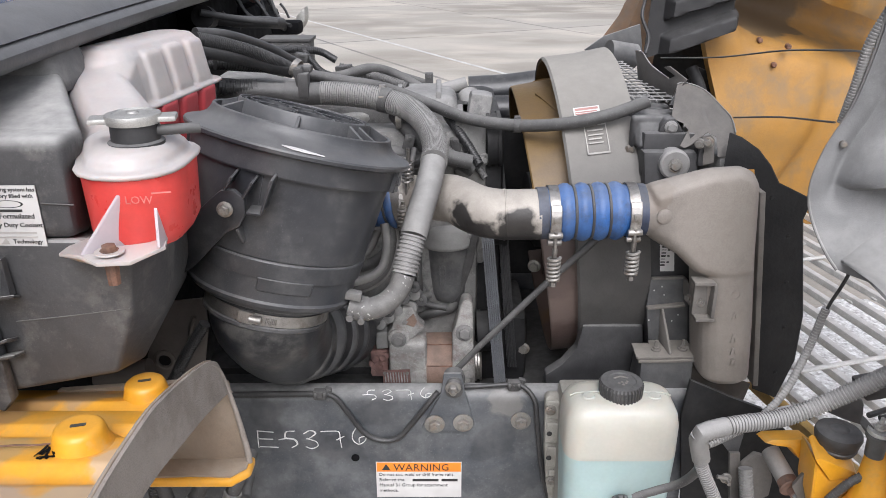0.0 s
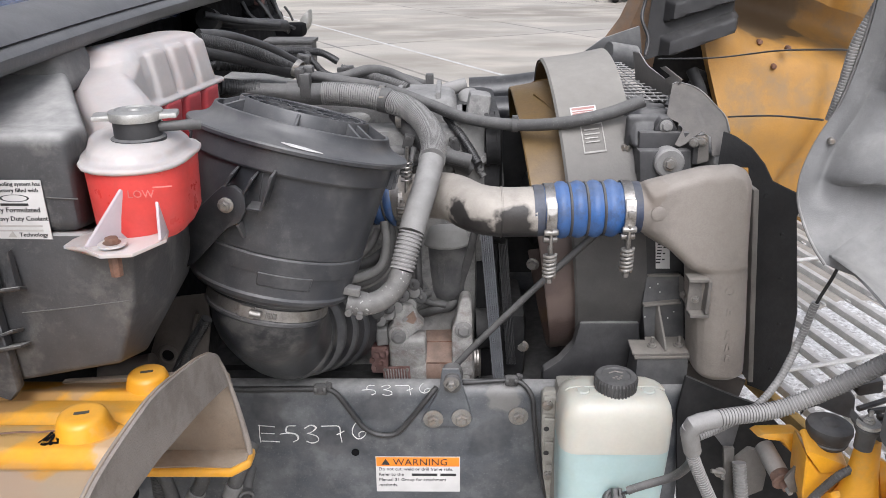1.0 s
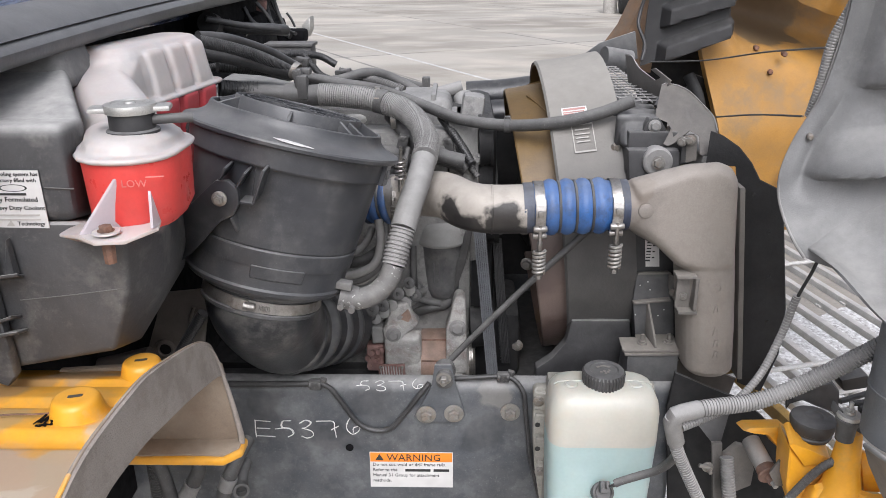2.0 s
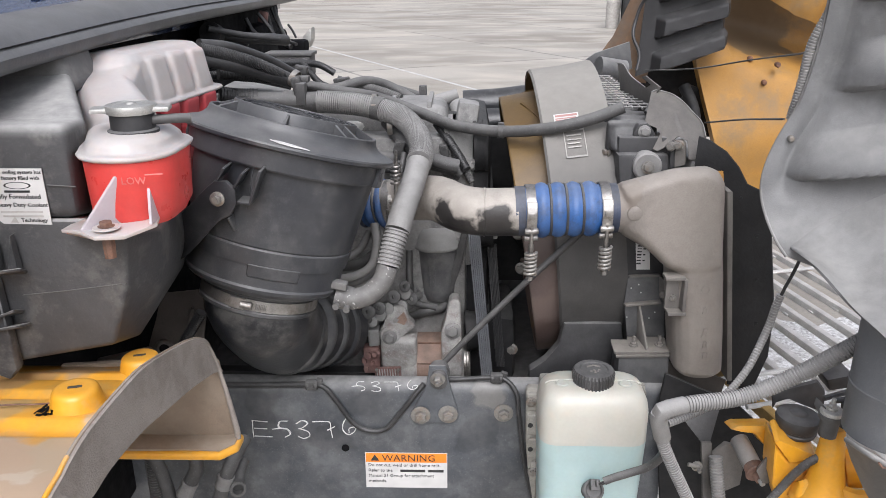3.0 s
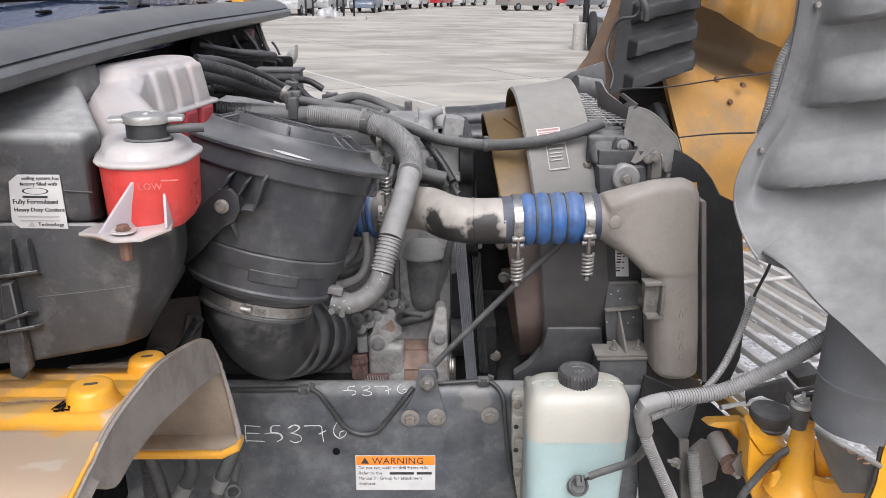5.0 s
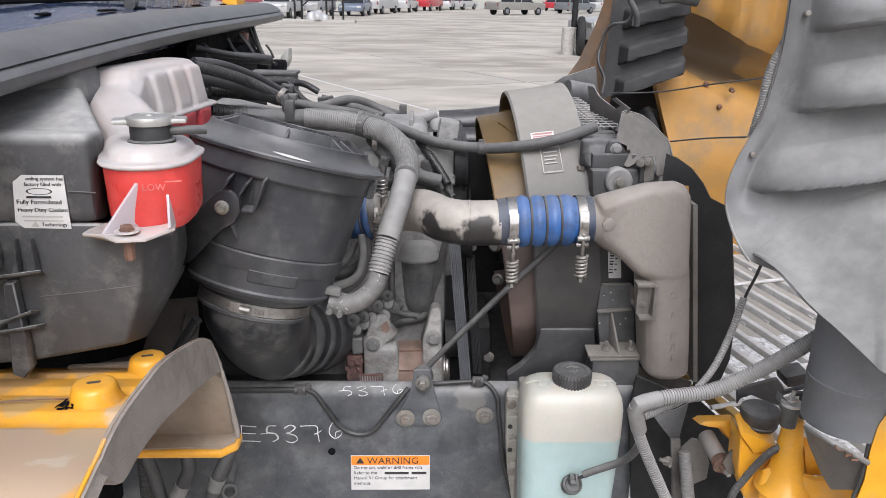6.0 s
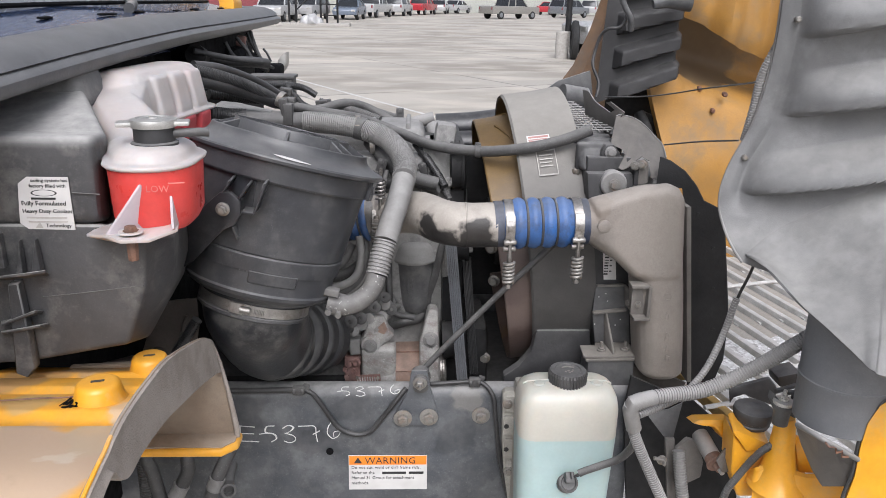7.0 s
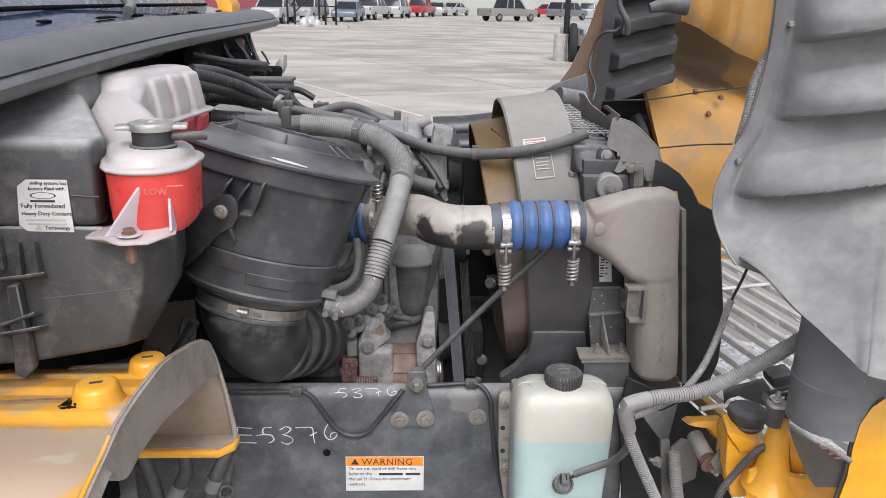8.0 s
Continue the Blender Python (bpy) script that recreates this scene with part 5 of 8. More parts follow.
plate(bm, [(0.386, 1.337, 0.872), (0.390, 1.334, 0.872), (0.502, 1.334, 0.874), (0.507, 1.338, 0.874), (0.503, 1.398, 0.878), (0.424, 1.398, 0.877), (0.422, 1.384, 0.876), (0.392, 1.382, 0.875), (0.387, 1.377, 0.875)], (0, 0, -0.005), 0.0012)
foot = part("foot_plate", bm, SHIELD, rad, "dusty steel foot plate")
bm = B()
plate(bm, [(0.390, 1.331, 0.8655), (0.506, 1.331, 0.8675), (0.506, 1.398, 0.870), (0.390, 1.398, 0.870)], (0, 0, -0.005), 0.0012)
part("packing_plate", bm, SHIELD, foot)
for p in ((0.431, 1.362, 0.874), (0.485, 1.362, 0.8755)):
    bm = B()
    hexbolt(bm, V(p), (0, 0, 1), 0.0075, 0.007, 1.35, 0.014)
    part("foot_bolt", bm, SHIELD, foot)

bm = B()
loft(bm, [(0.400, 1.338, 0.70), (0.505, 1.338, 0.70), (0.505, 1.45, 0.70), (0.400, 1.45, 0.70)], [(0.397, 1.338, 0.860), (0.502, 1.338, 0.862), (0.502, 1.398, 0.864), (0.397, 1.398, 0.863)], bevel=0.004)
solid("front_crossmember", bm, TANK, "dark steel crossmember bracket under radiator", "crossmember")
bm = B()
plate(bm, [(0.502, 1.360, 0.836), (0.568, 1.360, 0.822), (0.633, 1.360, 0.792), (0.625, 1.360, 0.755), (0.610, 1.360, 0.717), (0.595, 1.360, 0.678), (0.573, 1.360, 0.686), (0.531, 1.360, 0.724)], (0.004, 0.006, 0), 0.0015)
solid("lower_air_shield", bm, SOOTY_SHEET, "bent brown-grey air shield under charge cooler", "shield")
# wire guard on top of the cooling pack
guard = thing("wire_guard", (0.42, 1.75, 1.33), "dusty wire mesh guard over radiator top", "guard")
for i in range(5):
    bm = B()
    xx = 0.385 + i * 0.02
    tube(bm, [(xx, 1.52, 1.345), (xx, 2.05, 1.345)], 0.0019, 6, 0.1)
    part("wire", bm, HOSE_PALE, guard)
for i in range(15):
    bm = B()
    yy = 1.53 + i * 0.036
    tube(bm, [(0.38, yy, 1.347), (0.47, yy, 1.347)], 0.0019, 6, 0.05)
    part("wire", bm, HOSE_PALE, guard)

# ---- fan and shroud ----
FC = V((0.33, 1.75, 1.053))
shroud = thing("fan_shroud", (0.30, 1.75, 0.70), "dusty grey plastic radiator fan shroud with small stickers", "fan shroud")
TILTX = Vector((1, 0, 0.12)).normalized()
bm = B()
lathe(bm, [(-0.065, 0.349), (-0.06, 0.353), (0.01, 0.353), (0.075, 0.358), (0.08, 0.358), (0.08, 0.352), (0.01, 0.346), (-0.06, 0.346)], FC, TILTX, 96, closed=True)
part("ring", bm, SHROUD, shroud)
bm = B()
lathe(bm, [(-0.063, 0.3455), (0.078, 0.3512), (0.078, 0.3500), (-0.063, 0.3435)], FC, TILTX, 96, closed=True)
part("ring_lining", bm, FAN, shroud, "brown unpainted inner face")
def on_ring(ang, s, r=0.3535):
    """A point on the ring: ang degrees from the near side upwards."""
    sdv = Vector((0, -1, 0))
    upv = TILTX.cross(sdv) * -1
    upv = upv if upv.z > 0 else -upv
    return FC + TILTX * s + (sdv * math.cos(radians(ang)) + upv * math.sin(radians(ang))) * r


def ring_patch(bm, a0, a1, s0, s1, r, thick=0.0006):
    n = max(2, int(abs(a1 - a0) / 3))
    rows = [[on_ring(a0 + (a1 - a0) * i / n, s0, r), on_ring(a0 + (a1 - a0) * i / n, s1, r)] for i in range(n + 1)]
    return skin(bm, rows, thick)


bm = B()
ring_patch(bm, 46.8, 52.6, -0.036, 0.016, 0.3562)
sticker = part("warning_sticker", bm, WHITE, shroud, "small red and white sticker")
bm = B()
for a0, a1, s0, s1 in ((51.3, 52.1, -0.033, 0.013), (50.3, 50.7, -0.033, 0.010), (49.5, 49.9, -0.033, 0.012), (48.7, 49.1, -0.033, 0.004), (47.2, 47.5, -0.033, 0.013)):
    ring_patch(bm, a0, a1, s0, s1, 0.3568)
part("print_bar", bm, RED_PRINT, sticker, "red print")
bm = B()
for a0, a1, s0, s1 in ((35, 35.6, -0.022, 0.022), (45, 45.6, -0.022, 0.022), (35, 45.6, -0.022, -0.020), (35, 45.6, 0.020, 0.022), (43, 43.5, -0.016, 0.014), (41.4, 41.8, -0.016, 0.014), (40, 40.4, -0.016, 0.01), (38.6, 39, -0.016, 0.012)):
    ring_patch(bm, a0, a1, s0, s1, 0.3560)
part("print_bar", bm, GREY_PRINT, shroud, "outlined printed notice")

bm = B()
plate(bm, [(0.293, 1.425, 0.894), (0.418, 1.425, 0.894), (0.440, 1.425, 0.725), (0.219, 1.425, 0.725), (0.221, 1.425, 0.776), (0.255, 1.425, 0.802), (0.283, 1.425, 0.840)], (0, 0.03, 0), 0.004)
part("lower_skirt", bm, RAD_BLACK, shroud, "dark lower shroud skirt")
fan = thing("cooling_fan", tuple(FC + Vector((-0.1, 0, 0))), "tan brown plastic engine cooling fan at rest", "fan")
bm = B()
lathe(bm, [(-0.14, 0), (-0.14, 0.05), (-0.12, 0.09), (-0.05, 0.1), (-0.02, 0.1), (-0.02, 0)], FC, TILTX, 40)
part("hub", bm, ENGINE_DARK, fan, "black fan clutch hub")
bm = B()
lathe(bm, [(-0.124, 0.316), (-0.121, 0.319), (-0.02, 0.321), (-0.02, 0.315), (-0.121, 0.313)], FC + Vector((0, 0, -0.018)), (1, 0, 0.165), 96, closed=True)
part("outer_band", bm, FAN, fan, "tan brown moulded ring round the blade tips")
for k in range(9):
    a = 21 + 40 * k
    rows = []
    for r in (0.09, 0.15, 0.21, 0.27, 0.304):
        row = []
        half = 19 - (r - 0.09) * 20
        for j in range(9):
            f = j / 8 - 0.5
            row.append(on_ring(a + f * 2 * half, -0.055 - f * 0.07, r))
        rows.append(row)
    bm = B()
    skin(bm, rows, 0.006)
    part("blade", bm, FAN, fan)

# ---- engine ----
eng = thing("engine", (-0.2, 1.75, 0.6), "dusty grey diesel engine with pipes and covers", "engine")
bm = B()
block(bm, (-0.175, 1.78, 0.9), (0.51, 0.34, 0.5), 0.02)
part("engine_block", bm, ENGINE, eng)
bm = B()
block(bm, (-0.27, 1.76, 1.20), (0.66, 0.26, 0.12), 0.015)
for i in range(6):
    block(bm, (-0.55 + i * 0.11, 1.63, 1.17), (0.05, 0.04, 0.09), 0.012)
part("cylinder_head", bm, ENGINE, eng)
bm = B()
block(bm, (-0.27, 1.80, 1.285), (0.62, 0.2, 0.07), 0.025, (0, 0, 0), 3, (0.96, 0.9))
cover = part("valve_cover", bm, ENGINE, eng, "ribbed grey valve cover")
for i in range(7):
    bm = B()
    block(bm, (-0.55 + i * 0.09, 1.80, 1.318), (0.012, 0.17, 0.02), 0.004)
    part("cover_rib", bm, ENGINE, cover)
bm = B()
block(bm, (-0.41, 1.77, 1.315), (0.20, 0.15, 0.07), 0.015, (0, 12, 0), 3, (0.94, 0.85))
rear = part("rear_cover", bm, ENGINE, eng, "dust-caked rear engine cover")
for i in range(4):
    bm = B()
    block(bm, V((-0.47 + 0.042 * i, 1.70, 1.352 - 0.009 * i)), (0.010, 0.05, 0.018), 0.003, (0, 12, 0))
    part("cover_rib", bm, ENGINE, rear)
bm = B()
block(bm, (0.06, 1.70, 1.12), (0.07, 0.16, 0.34), 0.012)
block(bm, (0.07, 1.66, 1.24), (0.05, 0.06, 0.2), 0.012, (0, 8, 0))
for p in ((0.09, 1.62, 1.2), (0.09, 1.62, 1.1), (0.05, 1.62, 1.02)):
    hexbolt(bm, p, (0, -1, 0), 0.008, 0.012)
part("front_cover", bm, ENGINE, eng, "cast front housing")
bm = B()
tube(bm, [(0.059, 1.840, 1.302), (0.072, 1.800, 1.263), (0.076, 1.750, 1.214), (0.074, 1.740, 1.183)], 0.024, 20)
part("thermostat_outlet", bm, FILTER, eng, "grey coolant outlet")
bm = B()
tube(bm, [(-0.285, 1.700, 1.246), (-0.184, 1.720, 1.270), (-0.109, 1.740, 1.268), (-0.031, 1.750, 1.254)], 0.021, 18)
part("crossover_tube", bm, ALU, eng)
# filter on the near side
filt = thing("fuel_filter", (0.022, 1.640, 0.837), "grey fuel filter canister with dark band", "filter")
fb = V((0.012, 1.640, 0.954))
bm = B()
lathe(bm, [(-0.095, 0), (-0.095, 0.034), (-0.088, 0.042), (-0.07, 0.047), (-0.03, 0.050), (0.045, 0.0535), (0.045, 0)], fb, (-0.03, 0, 1), 40)
part("bowl", bm, FILTER_BODY, filt, "smoky dark filter bowl")
bm = B()
lathe(bm, [(0.044, 0.050), (0.044, 0.0600), (0.047, 0.0615), (0.051, 0.0615), (0.053, 0.0600), (0.068, 0.0560), (0.084, 0.0510), (0.093, 0.044), (0.096, 0.034), (0.0965, 0)], fb, (-0.03, 0, 1), 40)
part("cap", bm, FILTER, filt, "dusty grey screw cap")
for k in range(3):
    bm = B()
    block(bm, fb + Vector((-0.02 + 0.012 * k, -0.052 + 0.003 * abs(k - 1), -0.02)), (0.003, 0.004, 0.05), 0.001)
    part("bowl_rib", bm, FILTER_BODY, filt)

# alternator
alt = thing("alternator", (-0.019, 1.580, 0.718), "corroded aluminium alternator with brown stator band", "alternator")
AC = V((-0.007, 1.600, 0.706))
bm = B()
lathe(bm, [(-0.118, 0), (-0.118, 0.050), (-0.112, 0.060), (-0.10, 0.068), (-0.031, 0.0755), (-0.029, 0.066)], AC, (1, 0, 0.02), 48)
part("rear_housing", bm, ALTERNATOR, alt, "corroded pale rear housing")
bm = B()
plate(bm, [(-0.124, 1.530, 0.798), (-0.126, 1.530, 0.818), (-0.114, 1.530, 0.836), (-0.110, 1.530, 0.868), (-0.098, 1.530, 0.880), (-0.066, 1.530, 0.884), (-0.056, 1.530, 0.850), (-0.040, 1.530, 0.832), (-0.058, 1.530, 0.815), (-0.078, 1.530, 0.800), (-0.100, 1.530, 0.784)], (0, 0.035, 0), 0.006, 3)
lathe(bm, [(0, 0), (0, 0.024), (0.010, 0.0235), (0.013, 0.020), (0.013, 0)], (-0.100, 1.534, 0.809), (0, -1, 0.05), 28)
block(bm, (-0.080, 1.545, 0.755), (0.086, 0.04, 0.10), 0.012, (8, 0, 0), 3)
part("mount_ear", bm, ALTERNATOR, alt, "cast mounting ear")
bm = B()
plate(bm, [(-0.090, 1.5285, 0.846), (-0.066, 1.5285, 0.870), (-0.058, 1.5285, 0.850), (-0.066, 1.5285, 0.836)], (0, 0.003, 0), 0.0008, 1)
part("ear_pocket", bm, COPPER, alt, "rust-stained pocket in the ear")
bm = B()
plate(bm, [(-0.155, 1.535, 0.818), (-0.126, 1.535, 0.820), (-0.124, 1.535, 0.778), (-0.152, 1.535, 0.774)], (0, 0.035, 0), 0.006, 3)
part("terminal_cover", bm, FILTER, alt, "dusty pinkish terminal cover")
bm = B()
lathe(bm, [(-0.032, 0.068), (-0.032, 0.0745), (0.030, 0.0745), (0.030, 0.068)], AC, (1, 0, 0.02), 56)
part("stator_band", bm, COPPER, alt, "rusty brown laminated stator")
for k in (-20, 22, 62):
    bm = B()
    a = radians(k)
    block(bm, AC + Vector((0.0, -math.cos(a) * 0.0745, math.sin(a) * 0.0745)), (0.060, 0.003, 0.0035), 0.001, (-math.degrees(a), 0, 0), 1)
    part("stator_weld", bm, RUST, alt)
bm = B()
lathe(bm, [(0.028, 0.066), (0.030, 0.0775), (0.070, 0.073), (0.082, 0.055), (0.082, 0)], AC, (1, 0, 0.02), 48)
part("drive_housing", bm, ALTERNATOR, alt, "pale front housing")
bm = B()
plate(bm, [(0.022, 1.522, 0.705), (0.021, 1.522, 0.822), (0.030, 1.522, 0.852), (0.040, 1.522, 0.898), (0.045, 1.522, 0.905), (0.060, 1.522, 0.905), (0.066, 1.522, 0.895), (0.069, 1.522, 0.812), (0.072, 1.522, 0.705)], (0, 0.045, 0), 0.007, 3)
part("pivot_ear", bm, ALTERNATOR, alt, "tall cast pivot ear")
for p, r_ in (((-0.100, 1.520, 0.809), 0.012), ((0.048, 1.520, 0.827), 0.0135)):
    bm = B()
    hexbolt(bm, p, (0, -1, 0.1), r_, 0.010, 1.45)
    part("housing_bolt", bm, HOSE_PALE, alt, "dusty grey housing bolt")
bm = B()
for p, r_, h_ in (((-0.150, 1.540, 0.752), 0.012, 0.02), ((-0.162, 1.545, 0.735), 0.010, 0.018), ((-0.135, 1.535, 0.757), 0.010, 0.02), ((-0.158, 1.550, 0.712), 0.011, 0.02), ((-0.142, 1.540, 0.732), 0.008, 0.02)):
    lathe(bm, [(-0.03, 0), (-0.03, r_), (0, r_), (0.003, r_ * 0.6), (h_ * 0.6, r_ * 0.6), (h_ * 0.6, 0)], p, (-0.3, -1, 0.2), 14)
block(bm, (-0.147, 1.555, 0.735), (0.040, 0.03, 0.07), 0.006)
part("regulator_terminal", bm, TERMINAL, alt, "reddish brown regulator terminals")
bm = B()
plate(bm, [(-0.139, 1.524, 0.728), (-0.076, 1.524, 0.731), (-0.074, 1.524, 0.692), (-0.137, 1.524, 0.689)], (0, -0.003, 0), 0.0008)
plate_ = part("data_plate", bm, TERMINAL, alt, "reddish ribbed heat sink plate")
bm = B()
for k in range(9):
    block(bm, V((-0.132, 1.519, 0.712)) + Vector((0.0062 * k, 0, 0)), (0.0026, 0.004, 0.026), 0.0008, (0, -4, 0), 1)
part("plate_rib", bm, ALTERNATOR, plate_)
for dx in (-0.133, -0.082):
    bm = B()
    hexbolt(bm, (dx, 1.520, 0.723), (0, -1, 0), 0.003, 0.003, 1.3)
    part("plate_screw", bm, ZINC, plate_)
bm = B()
lathe(bm, [(0.084, 0.02), (0.084, 0.045), (0.087, 0.047), (0.089, 0.043), (0.093, 0.043), (0.095, 0.047), (0.099, 0.047), (0.101, 0.043), (0.105, 0.043), (0.107, 0.047), (0.110, 0.045), (0.110, 0.02)], AC + Vector((-0.012, 0, 0)), (1, 0, 0.02), 40)
part("alternator_pulley", bm, STEEL, alt, "grooved steel pulley")

# pulleys and belt at the front of the engine
drive = thing("belt_drive", (0.13, 1.7, 0.8), "ribbed drive belt and dark pulleys on engine front", "belt drive")
for q_, w0, m_, lab_ in ((((0.094, 1.545, 1.075), (0.132, 1.520, 0.690)), 0.0135, BELT, "grey ribbed belt"), (((0.140, 1.640, 1.00), (0.166, 1.600, 0.690)), 0.011, CABLE, "dark ribbed belt")):
    bm = B()
    a_, b_ = V(q_[0]), V(q_[1])
    sec_ = [(-w0, 0.009), (-w0, 0.0)]
    for k in range(6):
        x_ = -w0 + 2 * w0 * (k + 0.5) / 6
        sec_ += [(x_ - w0 / 6 * 0.7, 0.0), (x_ + w0 / 6 * 0.7, 0.0), (x_ + w0 / 6, 0.0018)]
    sec_ += [(w0, 0.009)]
    loft(bm, *[[p_ + Vector((x_, y_, 0)) for x_, y_ in sec_] for p_ in (a_, b_)], bevel=0)
    part("belt_run", bm, m_, drive, lab_)
bm = B()
plate(bm, [(0.112, 1.585, 1.10), (0.150, 1.585, 1.10), (0.152, 1.585, 1.03), (0.114, 1.585, 1.03)], (0, 0.05, 0), 0.006, 2)
part("tensioner_block", bm, HOSE_PALE, drive, "dusty tensioner body")
for p in ((0.196, 1.64, 0.72), (0.215, 1.66, 0.93), (0.205, 1.66, 1.02)):
    bm = B()
    hexbolt(bm, p, (-0.3, -1, 0), 0.011, 0.012, 1.4)
    part("hub_bolt", bm, ZINC, drive)
for c, r, w_ in (((0.10, 1.60, 0.79), 0.05, 0.04), ((0.115, 1.76, 0.80), 0.11, 0.05), ((0.12, 1.62, 1.05), 0.05, 0.04), ((0.12, 1.75, 1.08), 0.085, 0.05), ((0.11, 1.64, 1.24), 0.06, 0.03)):
    bm = B()
    lathe(bm, [(-w_ / 2, 0), (-w_ / 2, r), (-w_ / 4, r), (-w_ / 4, r * 0.94), (w_ / 4, r * 0.94), (w_ / 4, r), (w_ / 2, r), (w_ / 2, r * 0.8), (w_ / 3, r * 0.75), (w_ / 3, 0)], c, (1, 0, 0.06), 36)
    part("pulley", bm, ENGINE_DARK, drive)

# far dark shapes: intake manifold tube and far pipe
bm = B()
tube(bm, [(0.071, 2.100, 1.253), (0.179, 2.100, 1.260), (0.301, 2.100, 1.276)], 0.045, 24)
tube(bm, [(0.070, 2.050, 1.209), (0.176, 2.050, 1.217), (0.298, 2.050, 1.209)], 0.04, 24)
solid("upper_radiator_hose", bm, RUBBER_DARK, "thick black rubber radiator hose", "hose")


# ---- hoses and looms over the engine ----
brh = thing("breather_hose", (-0.112, 1.620, 1.344), "long dusty grey corrugated breather hose with clips", "hose")
bm = B()
tube(bm, [(-0.474, 1.620, 1.349), (-0.376, 1.630, 1.345), (-0.308, 1.637, 1.342)], 0.019, 18)
part("sleeve", bm, HOSE, brh)
bm = B()
tube(bm, [(-0.258, 1.636, 1.340), (-0.233, 1.635, 1.340), (-0.173, 1.630, 1.336), (-0.134, 1.627, 1.330)], 0.0255, 20, pitch=0.0048, depth=0.11)
part("corrugated_run", bm, HOSE_PALE, brh)
bm = B()
tube(bm, [(-0.134, 1.627, 1.330), (-0.120, 1.625, 1.327), (-0.110, 1.620, 1.325)], 0.027, 20)
part("joint", bm, HOSE, brh)
bm = B()
tube(bm, [(-0.335, 1.637, 1.343), (-0.287, 1.637, 1.339), (-0.257, 1.636, 1.340)], 0.0235, 20)
part("joint", bm, HOSE, brh)
bm = B()
tube(bm, [(-0.110, 1.620, 1.325), (-0.066, 1.585, 1.315), (-0.031, 1.520, 1.296), (-0.015, 1.440, 1.277), (-0.017, 1.370, 1.263)], 0.0255, 20, pitch=0.0048, depth=0.11)
part("corrugated_run", bm, HOSE_PALE, brh)
bm = B()
tube(bm, [(-0.017, 1.370, 1.263), (-0.027, 1.320, 1.233), (-0.040, 1.270, 1.202), (-0.051, 1.240, 1.168)], 0.0235, 20)
part("smooth_run", bm, HOSE_PALE, brh)
bm = B()
tube(bm, [(-0.051, 1.240, 1.168), (-0.059, 1.225, 1.141), (-0.067, 1.210, 1.110)], 0.0225, 20, pitch=0.0072, depth=0.12)
part("corrugated_run", bm, HOSE_PALE, brh)
bm = B()
tube(bm, [(-0.067, 1.210, 1.110), (-0.078, 1.200, 1.082), (-0.102, 1.192, 1.061), (-0.131, 1.187, 1.053), (-0.152, 1.186, 1.057)], 0.0195, 20)
part("lower_elbow", bm, SPOTTED, brh, "white-spotted lower elbow")
bm = B()
tube(bm, [(-0.133, 1.187, 1.053), (-0.163, 1.186, 1.061)], 0.0225, 20, 0.01)
block(bm, (-0.152, 1.170, 1.089), (0.03, 0.02, 0.014), 0.003, (0, 12, 0))
for p in ((-0.158, 1.165, 1.051), (-0.139, 1.165, 1.045)):
    lathe(bm, [(0, 0), (0, 0.006), (0.01, 0.006), (0.01, 0)], p, (0, -1, 0), 12)
part("white_clamp", bm, SPOTTED, brh, "pale spotted clamp")
bm = B()
block(bm, (-0.292, 1.625, 1.360), (0.022, 0.03, 0.05), 0.004)
block(bm, (-0.299, 1.660, 1.388), (0.04, 0.03, 0.014), 0.004)
part("hose_clip", bm, HOSE, brh)

hh = thing("heater_hose", (0.020, 1.650, 1.295), "long dusty black rubber hose with wire clip", "hose")
bm = B()
tube(bm, [(-0.334, 1.740, 1.368), (-0.232, 1.730, 1.352), (-0.130, 1.700, 1.340), (-0.029, 1.650, 1.314), (0.055, 1.600, 1.293), (0.155, 1.540, 1.293), (0.241, 1.495, 1.307), (0.325, 1.480, 1.328), (0.396, 1.475, 1.356)], 0.0125, 16, 0.012)
part("hose", bm, HOSE, hh)
bm = B()
q = V((0.151, 1.542, 1.293))
lathe(bm, [(-0.007, 0.0125), (-0.007, 0.0155), (0.007, 0.0155), (0.007, 0.0125)], q, (1, 0, -0.02), 24, closed=True)
block(bm, q + Vector((0, 0, 0.016)), (0.012, 0.012, 0.006), 0.001)
part("wire_clip", bm, CAP, hh)

def simple_hose(name, pts, r, material, label, category="hose", pitch=0.0, group=""):
    bm = B()
    tube(bm, pts, r, 16, 0.012, pitch=pitch, depth=0.13 if material is HOSE_PALE else 0.1)
    return solid(name, bm, material, label, category, group)


simple_hose("wiring_loom", [(-0.471, 1.500, 1.468), (-0.427, 1.550, 1.451), (-0.378, 1.620, 1.422), (-0.330, 1.720, 1.375), (-0.305, 1.750, 1.351)], 0.0145, CABLE, "split black corrugated wiring loom", "wiring", 0.0045)
simple_hose("wiring_loom", [(-0.468, 1.500, 1.447), (-0.421, 1.560, 1.428), (-0.373, 1.640, 1.399), (-0.332, 1.700, 1.374)], 0.013, CABLE, "black split wiring loom", "wiring")
simple_hose("wiring_loom", [(-0.476, 1.520, 1.476), (-0.433, 1.580, 1.465), (-0.379, 1.680, 1.429), (-0.334, 1.750, 1.388)], 0.012, CABLE, "black taped wiring loom", "wiring")
simple_hose("wiring_loom", [(-0.474, 1.620, 1.404), (-0.407, 1.680, 1.389), (-0.361, 1.750, 1.376)], 0.012, CABLE, "dusty corrugated loom beside fuse box", "wiring", 0.006)
